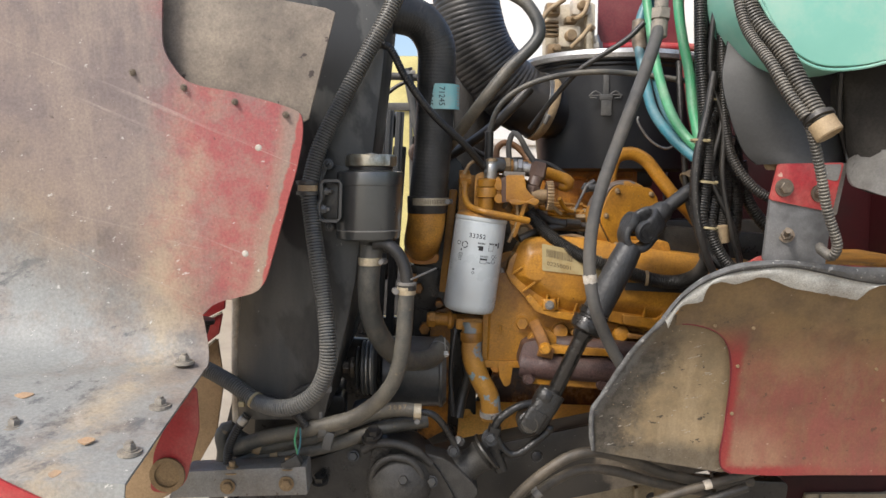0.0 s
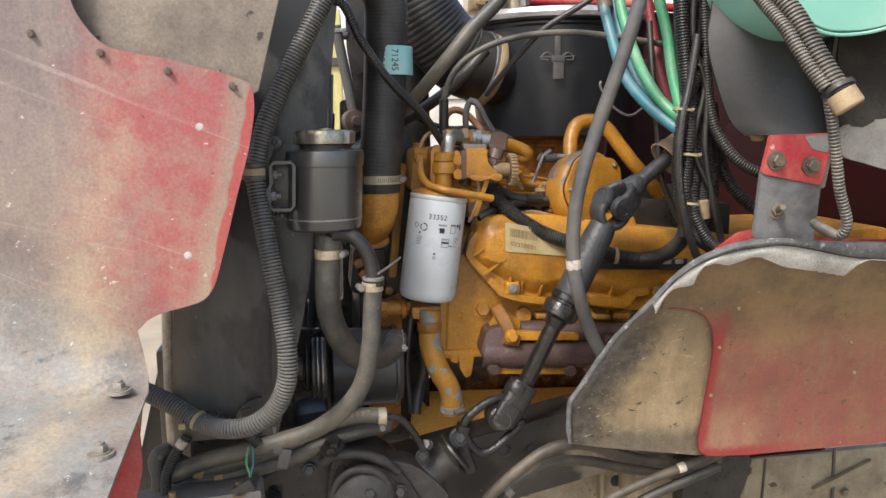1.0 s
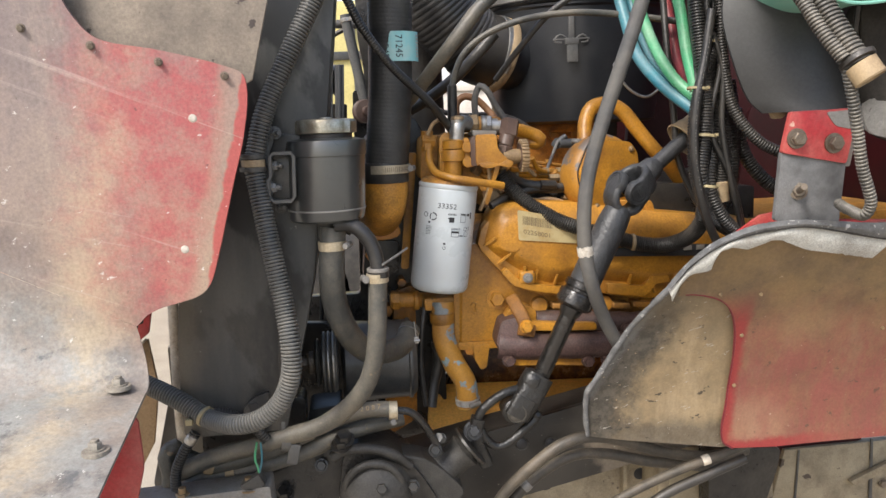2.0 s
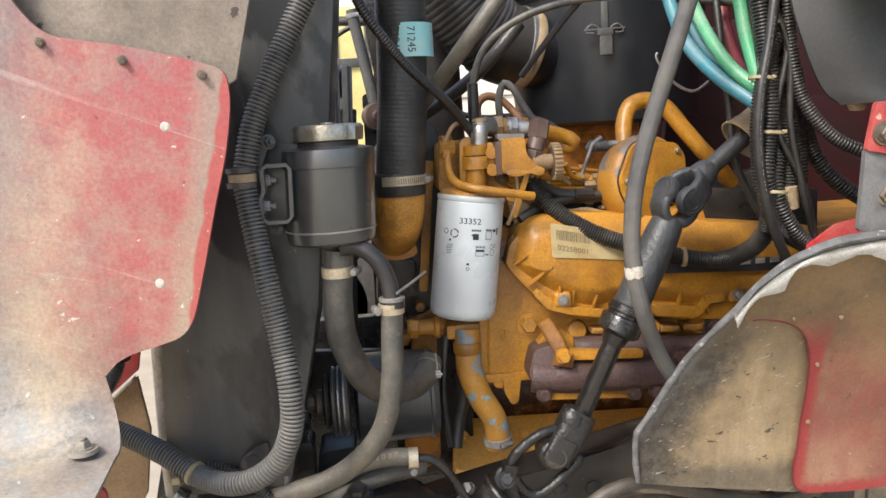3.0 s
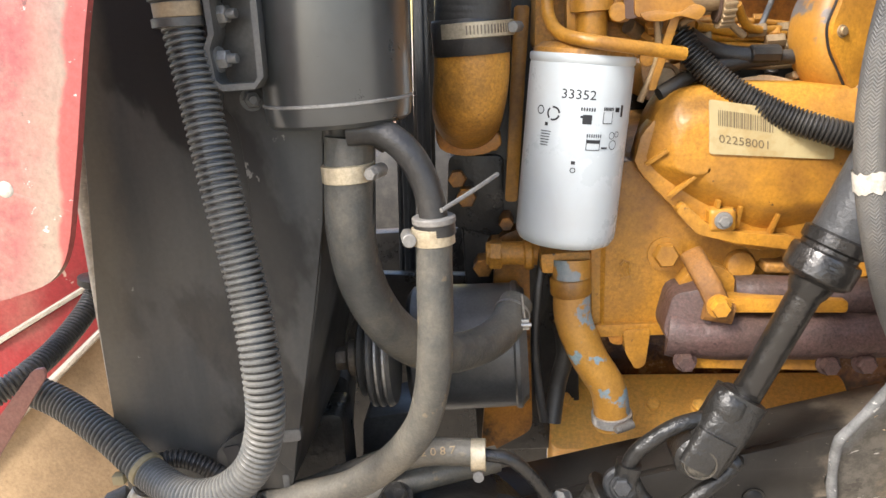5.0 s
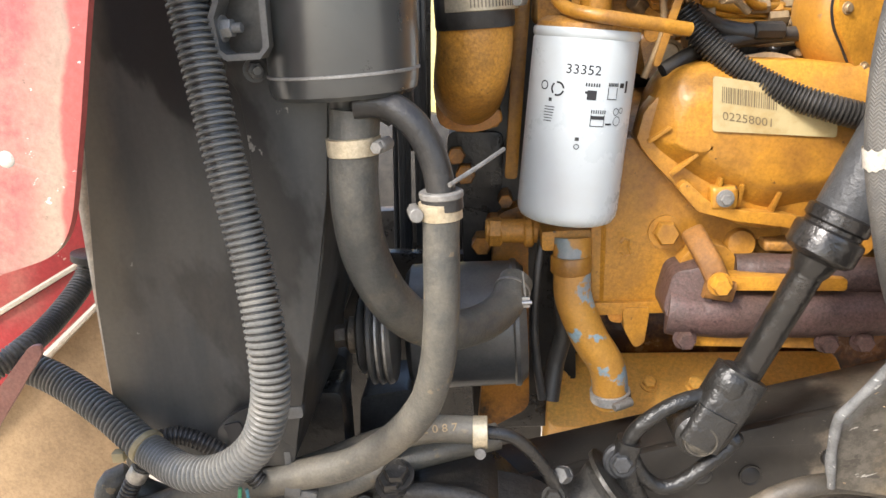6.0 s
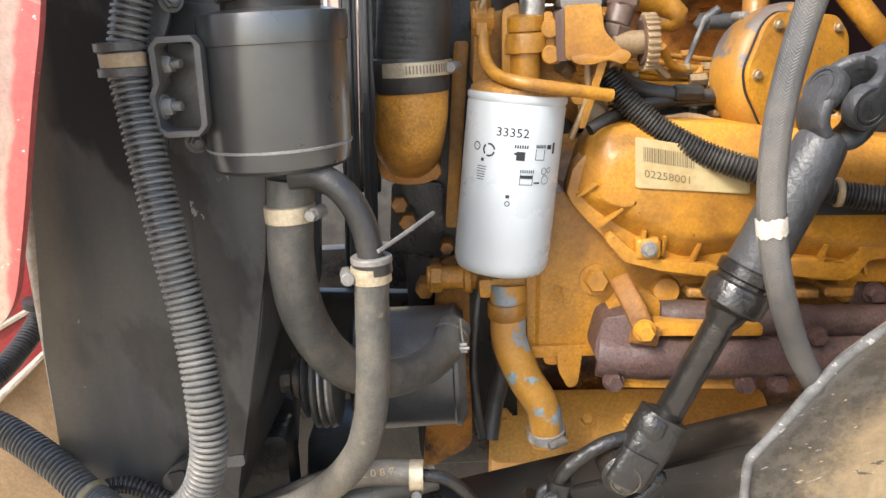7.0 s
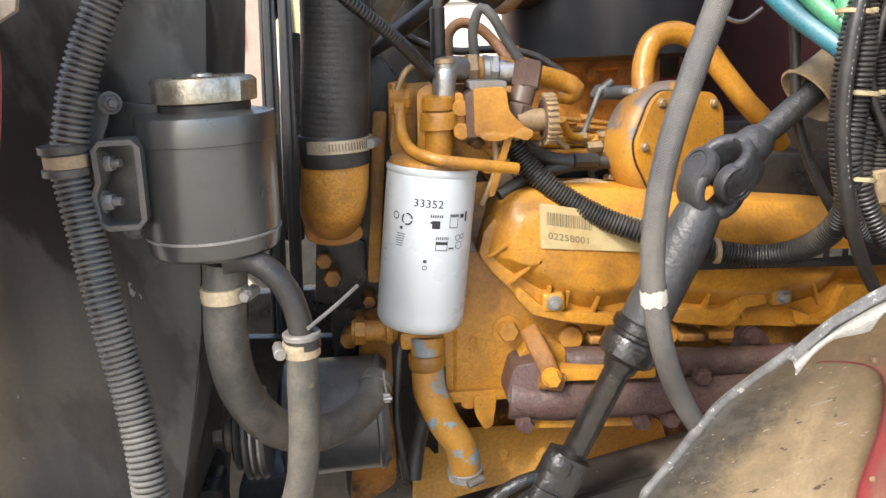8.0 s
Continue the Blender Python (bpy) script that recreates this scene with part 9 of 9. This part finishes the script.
plain_hose("drop_loom", [(0.453, 0.950, 1.532), (0.463, 0.955, 1.510), (0.480, 0.965, 1.464), (0.494, 0.972, 1.417), (0.513, 0.980, 1.371), (0.513, 0.990, 1.358), (0.519, 1.030, 1.360), (0.540, 1.080, 1.361)], 0.0068, LOOM_TANK, "thin dusty loom hanging down to the bracket", (0.0045, 0.0018))

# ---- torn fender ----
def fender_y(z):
    """Depth of the fender's side, shaped to fit the camera's view: nearly upright low down, rolling over towards the
    wheel side at its crown.
    """
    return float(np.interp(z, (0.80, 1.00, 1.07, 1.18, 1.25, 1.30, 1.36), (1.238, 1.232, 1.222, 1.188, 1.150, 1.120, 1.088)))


def rolled_sheet(outline, off, thick=0.004, cell=0.014):
    """A sheet that follows the fender's side: an outline of (x, z) filled with a fine net and bent to depth."""
    p = [Vector(q) for q in outline]
    xs, zs = [q.x for q in p], [q.y for q in p]
    inner = []
    nx, nz = int((max(xs) - min(xs)) / cell), int((max(zs) - min(zs)) / cell)
    for i in range(1, nx):
        for j in range(1, nz):
            inner.append(Vector((min(xs) + cell * (i + 0.5 * (j % 2)), min(zs) + cell * j)))
    p = [a.lerp(b, k / m) for a, b in zip(p, p[1:] + p[:1]) for m in [max(1, int((b - a).length / cell))] for k in range(m)]
    n = len(p)
    edges = [(i, (i + 1) % n) for i in range(n)]
    vs, _, fs, _, _, _ = geometry.delaunay_2d_cdt(p + inner, edges, [], 1, 1e-5)
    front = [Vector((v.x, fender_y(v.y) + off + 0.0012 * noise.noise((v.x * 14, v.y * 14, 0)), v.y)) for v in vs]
    back = [v + Vector((0, thick, 0)) for v in front]
    m = len(front)
    F = [tuple(f) for f in fs] + [tuple(m + i for i in reversed(f)) for f in fs]
    count = Counter(tuple(sorted((f[i], f[(i + 1) % len(f)]))) for f in fs for i in range(len(f)))
    for (a, b), c in count.items():
        if c == 1:
            F.append((a, b, b + m, a + m))
    bm = bmesh.new()
    bv = [bm.verts.new(v) for v in front + back]
    for f in F:
        bm.faces.new([bv[i] for i in f])
    bmesh.ops.recalc_face_normals(bm, faces=bm.faces[:])
    return from_bm(bm)


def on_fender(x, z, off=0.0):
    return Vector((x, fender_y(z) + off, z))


def flat_curve(pts, n=6):
    return [(q.x, q.z) for q in catmull([(x, 0.0, z) for x, z in pts], n)]


def fender_paint():
    """Brown primer over the crown, red coat rubbed thin on the flank, bright red kept along the cut and the lower edge."""
    m, b = brush("worn_fender_steel")
    x, z = b.x, b.z
    col = b.mix(b.rng(b.tex(9.0, rgh=0.72), 0.38, 0.62), (0.20, 0.130, 0.058), (0.130, 0.088, 0.048))
    col = b.mix(b.mul(b.rng(b.tex(3.5, shift=5.0), 0.46, 0.62), 0.6), col, (0.27, 0.182, 0.086))
    wob = b.op('SUBTRACT', b.tex(7.0, rgh=0.7, shift=2.0), 0.5)
    low = b.op('SUBTRACT', 1.0, b.rng(b.op('ADD', z, b.mul(wob, 0.20)), 1.10, 1.25))
    col = b.mix(b.mul(low, b.op('ADD', 0.45, b.mul(b.rng(b.tex(30.0, (1, 1, 0.35), rgh=0.8, shift=1.0), 0.35, 0.62), 0.4))), col, (0.215, 0.058, 0.050))
    # rubbed to a tan undercoat at the lower corner, wiped in upright streaks
    dx, dz = b.op('SUBTRACT', x, 0.525), b.op('SUBTRACT', z, 1.005)
    far = b.op('SQRT', b.op('ADD', b.mul(b.mul(dx, dx), 0.55), b.mul(dz, dz)), 0.0)
    bare = b.op('SUBTRACT', 1.0, b.rng(b.op('ADD', far, b.mul(wob, 0.05)), 0.012, 0.062))
    col = b.mix(b.mul(bare, b.op('ADD', 0.3, b.mul(b.rng(b.tex(22.0, (1, 1, 0.3), shift=3.0), 0.35, 0.6), 0.5))), col, (0.30, 0.175, 0.11))
    col = b.mix(b.mul(b.rng(b.tex(16.0, (1.6, 1.6, 0.25), rgh=0.75, shift=8.0), 0.52, 0.68), 0.30), col, (0.24, 0.155, 0.10))
    ragged = b.op('ADD', x, b.mul(b.op('SUBTRACT', b.tex(26.0, rgh=0.8), 0.5), 0.030))
    rim = b.mul(b.op('SUBTRACT', 1.0, b.rng(ragged, 0.472, 0.487)), b.op('SUBTRACT', 1.0, b.rng(z, 1.17, 1.24)))
    hem = b.mul(b.op('SUBTRACT', 1.0, b.rng(b.op('ADD', z, b.mul(b.op('SUBTRACT', b.tex(30.0, rgh=0.8, shift=4.0), 0.5), 0.035)), 0.972, 0.984)), b.op('SUBTRACT', 1.0, b.mul(b.rng(x, 0.54, 0.66), 0.75)))
    col = b.mix(b.mul(b.op('MAXIMUM', rim, hem), 0.85), col, (0.24, 0.020, 0.023))
    col = b.mix(b.mul(b.rng(b.tex(60.0, det=4.0, shift=6.0), 0.655, 0.69), 0.6), col, (0.06, 0.045, 0.032))
    col = b.mix(b.mul(b.rng(b.tex(90.0, det=4.0, shift=9.0), 0.69, 0.72), 0.5), col, (0.46, 0.36, 0.27))
    return b.done(col, 0.36, 0.70, 0.25, 0.30)


def splash_paint():
    """Tan dried mud over a black plate: black towards the folded edge and the foot, darker brown at the top, dark
    nicks, white spatters.
    """
    m, b = brush("mud_spattered_plate")
    x, z = b.x, b.z
    col = b.mix(b.rng(b.tex(14.0, rgh=0.75), 0.36, 0.62), (0.285, 0.208, 0.115), (0.205, 0.153, 0.088))
    col = b.mix(b.mul(b.rng(b.tex(12.0, (1.8, 1.8, 0.22), shift=2.0), 0.48, 0.66), 0.5), col, (0.36, 0.275, 0.17))
    wob = b.op('SUBTRACT', b.tex(11.0, rgh=0.75, shift=5.0), 0.5)
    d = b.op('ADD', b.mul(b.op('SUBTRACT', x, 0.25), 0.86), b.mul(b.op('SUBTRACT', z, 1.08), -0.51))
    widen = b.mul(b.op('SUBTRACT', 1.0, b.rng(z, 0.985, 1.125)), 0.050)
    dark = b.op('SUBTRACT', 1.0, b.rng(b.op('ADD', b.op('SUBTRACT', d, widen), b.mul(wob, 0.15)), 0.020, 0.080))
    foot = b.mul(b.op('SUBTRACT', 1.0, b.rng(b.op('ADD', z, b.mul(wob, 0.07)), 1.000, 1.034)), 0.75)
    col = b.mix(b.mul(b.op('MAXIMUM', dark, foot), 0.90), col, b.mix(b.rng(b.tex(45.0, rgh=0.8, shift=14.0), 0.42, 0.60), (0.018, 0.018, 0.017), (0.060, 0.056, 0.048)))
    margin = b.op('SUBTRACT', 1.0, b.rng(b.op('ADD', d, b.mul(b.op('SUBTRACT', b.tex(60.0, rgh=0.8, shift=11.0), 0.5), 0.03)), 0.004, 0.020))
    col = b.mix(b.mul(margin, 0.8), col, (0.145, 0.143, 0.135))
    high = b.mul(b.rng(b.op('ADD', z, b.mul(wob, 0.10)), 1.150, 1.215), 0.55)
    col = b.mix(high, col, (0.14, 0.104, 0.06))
    col = b.mix(b.mul(b.rng(b.tex(40.0, (1, 1, 1.8), det=5.0, shift=7.0), 0.635, 0.665), 0.85), col, (0.030, 0.024, 0.018))
    col = b.mix(b.mul(b.rng(b.tex(75.0, (0.5, 0.5, 2.0), 0.35, det=4.0, shift=3.0), 0.652, 0.68), 0.8), col, (0.36, 0.34, 0.30))
    return b.done(col, 0.45, 0.80, 0.55, 0.22)


TORN = mat("faded_fibreglass", (0.52, 0.52, 0.48), (0.42, 0.42, 0.39), 0.6, 0, 30, (0.27, 0.24, 0.20), 0.6, 16, 0.4, 120, speck=0.3)
WELT = mat("scuffed_grey_welt", (0.105, 0.105, 0.103), (0.165, 0.164, 0.160), 0.6, 0, 45, (0.048, 0.047, 0.045), 0.8, 25, 0.5, 140, chips=(0.42, 0.41, 0.385), chipcut=0.63, chipscale=120)
fender = thing("torn_fender", (0.558, 1.200, 0.967), "torn fender, red paint worn to brown primer", "fender")
CUT = flat_curve([(0.362, 1.232), (0.378, 1.234), (0.414, 1.226), (0.437, 1.213), (0.455, 1.188), (0.463, 1.161), (0.468, 1.103), (0.468, 1.044), (0.465, 0.996), (0.469, 0.976), (0.484, 0.966)], 5)
CROWN = flat_curve([(0.940, 1.302), (0.657, 1.314), (0.578, 1.324), (0.500, 1.333), (0.446, 1.328), (0.413, 1.318), (0.387, 1.297), (0.367, 1.271), (0.361, 1.251)], 4)
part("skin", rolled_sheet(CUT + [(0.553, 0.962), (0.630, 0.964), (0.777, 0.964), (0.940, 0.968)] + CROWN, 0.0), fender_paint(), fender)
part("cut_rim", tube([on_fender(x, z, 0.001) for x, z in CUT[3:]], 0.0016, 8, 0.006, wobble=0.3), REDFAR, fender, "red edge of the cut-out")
TOP_LINE = flat_curve([(0.336, 1.246), (0.353, 1.278), (0.376, 1.306), (0.406, 1.325), (0.438, 1.336), (0.493, 1.340), (0.542, 1.336), (0.603, 1.330), (0.644, 1.329), (0.779, 1.321), (0.940, 1.310)], 12)
CREASE_LINE = flat_curve([(0.339, 1.246), (0.358, 1.281), (0.383, 1.305), (0.417, 1.321), (0.462, 1.329), (0.502, 1.331), (0.563, 1.320), (0.618, 1.308), (0.653, 1.304), (0.792, 1.293), (0.940, 1.282)], 12)
TORN_LINE = [(0.346, 1.229), (0.351, 1.253), (0.361, 1.270), (0.388, 1.274), (0.389, 1.290), (0.392, 1.302), (0.408, 1.308), (0.430, 1.303), (0.444, 1.308), (0.462, 1.315), (0.475, 1.314), (0.513, 1.298), (0.568, 1.288), (0.619, 1.278), (0.628, 1.293), (0.641, 1.303), (0.652, 1.302), (0.791, 1.291), (0.940, 1.279)]


def even(line, n):
    """n + 1 places at equal steps along a line of (x, z)."""
    p = [Vector(q) for q in line]
    d = [0.0]
    for a, b in zip(p, p[1:]):
        d.append(d[-1] + (b - a).length)
    at = [d[-1] * k / n for k in range(n + 1)]
    return [(float(np.interp(s, d, [q.x for q in p])), float(np.interp(s, d, [q.y for q in p]))) for s in at]


def lip(upper, lower, off_up, off_low, n=110, rows=5, bulge=0.003, rough=0.0):
    """A turned-over strip of the fender's edge between two lines, with a little swell and a ragged lower border."""
    ua, la = even(upper, n), even(lower, n)
    V, F = [], []
    for i, ((ux, uz), (lx, lz)) in enumerate(zip(ua, la)):
        jag = rough * noise.noise((i * 0.8, 3.0, 0.0))
        for k in range(rows + 1):
            f = k / rows
            x, z = ux + (lx - ux) * f, uz + (lz + jag - uz) * f
            V.append(on_fender(x, z, off_up + (off_low - off_up) * f - bulge * math.sin(math.pi * f) + 0.001 * noise.noise((x * 60, z * 60, 1.0))))
    w = rows + 1
    for i in range(n):
        for k in range(rows):
            F.append((i * w + k, i * w + k + 1, (i + 1) * w + k + 1, (i + 1) * w + k))
    m = len(V)
    V += [v + Vector((0, 0.0022, 0.0004)) for v in V]
    F += [tuple(m + q for q in reversed(f)) for f in F]
    for i in range(n):
        a, b = i * w, (i + 1) * w
        F.append((a, b, b + m, a + m))
        F.append((b + rows, a + rows, a + rows + m, b + rows + m))
    return V, F


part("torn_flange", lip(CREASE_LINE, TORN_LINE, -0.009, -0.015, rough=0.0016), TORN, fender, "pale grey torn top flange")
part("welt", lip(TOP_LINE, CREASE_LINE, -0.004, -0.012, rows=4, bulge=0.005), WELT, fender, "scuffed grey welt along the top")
part("welt_seam", tube([on_fender(x, z, -0.0125) for x, z in CREASE_LINE[4:-20:4]], 0.0013, 8, wobble=0.4), RUBBER_DARK, fender)
part("pink_top", slab(soft([(0.463, 1.200, 1.310), (0.500, 1.200, 1.334), (0.533, 1.200, 1.340), (0.604, 1.200, 1.323), (0.881, 1.200, 1.308), (0.883, 1.200, 1.284), (0.463, 1.200, 1.301)], 0.004), (0, 0.006, 0), 0.001), RED, fender, "faded red flange behind")
RIM = flat_curve([(0.249, 1.079), (0.268, 1.114), (0.289, 1.155), (0.309, 1.191), (0.331, 1.223), (0.350, 1.247)], 5)
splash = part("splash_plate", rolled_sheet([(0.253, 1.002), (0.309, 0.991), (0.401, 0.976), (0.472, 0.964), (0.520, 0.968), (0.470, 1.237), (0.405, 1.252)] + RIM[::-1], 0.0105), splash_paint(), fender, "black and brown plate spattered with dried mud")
part("edge_bead", tube([on_fender(0.254, 1.004, 0.009), on_fender(0.2495, 1.035, 0.009)] + [on_fender(x, z, 0.007) for x, z in RIM], 0.0042, 10, wobble=0.3), WELT, splash, "dull folded edge")
rnd = random.Random(21)
flakes = []
for k in range(26):
    f, q = rnd.random(), rnd.random()
    ex, ez = RIM[int(f * (len(RIM) - 1))]
    if rnd.random() < 0.3:
        ex, ez = 0.256 + 0.012 * rnd.random(), 1.01 + 0.07 * rnd.random()
    deep = 0.006 + 0.062 * q ** 1.5
    x, z = ex + 0.86 * deep, ez - 0.51 * deep
    if z < 1.0:
        continue
    w, h = rnd.uniform(0.0008, 0.0040), rnd.uniform(0.0002, 0.0006)
    flakes.append(box(on_fender(x, z, 0.0098), (w, 0.0008, h), 0, Matrix.Rotation(rnd.uniform(-0.6, 0.3), 3, 'Y')))
tagged(part("mud_flakes", join(*flakes), SEALTAN, splash), "pale dried mud flakes", kind="stuff")
for x, z in ((0.473, 1.159), (0.477, 1.073), (0.422, 1.231), (0.483, 1.227), (0.697, 1.154), (0.720, 1.098)):
    part("rivet", lathe([(0.0015, -0.006), (0.0015, -0.001), (0.0032, 0), (0.0026, 0.0016), (0.001, 0.002)], on_fender(x, z, -0.0008), (0, -1, 0.2), 14), BRASS, fender)
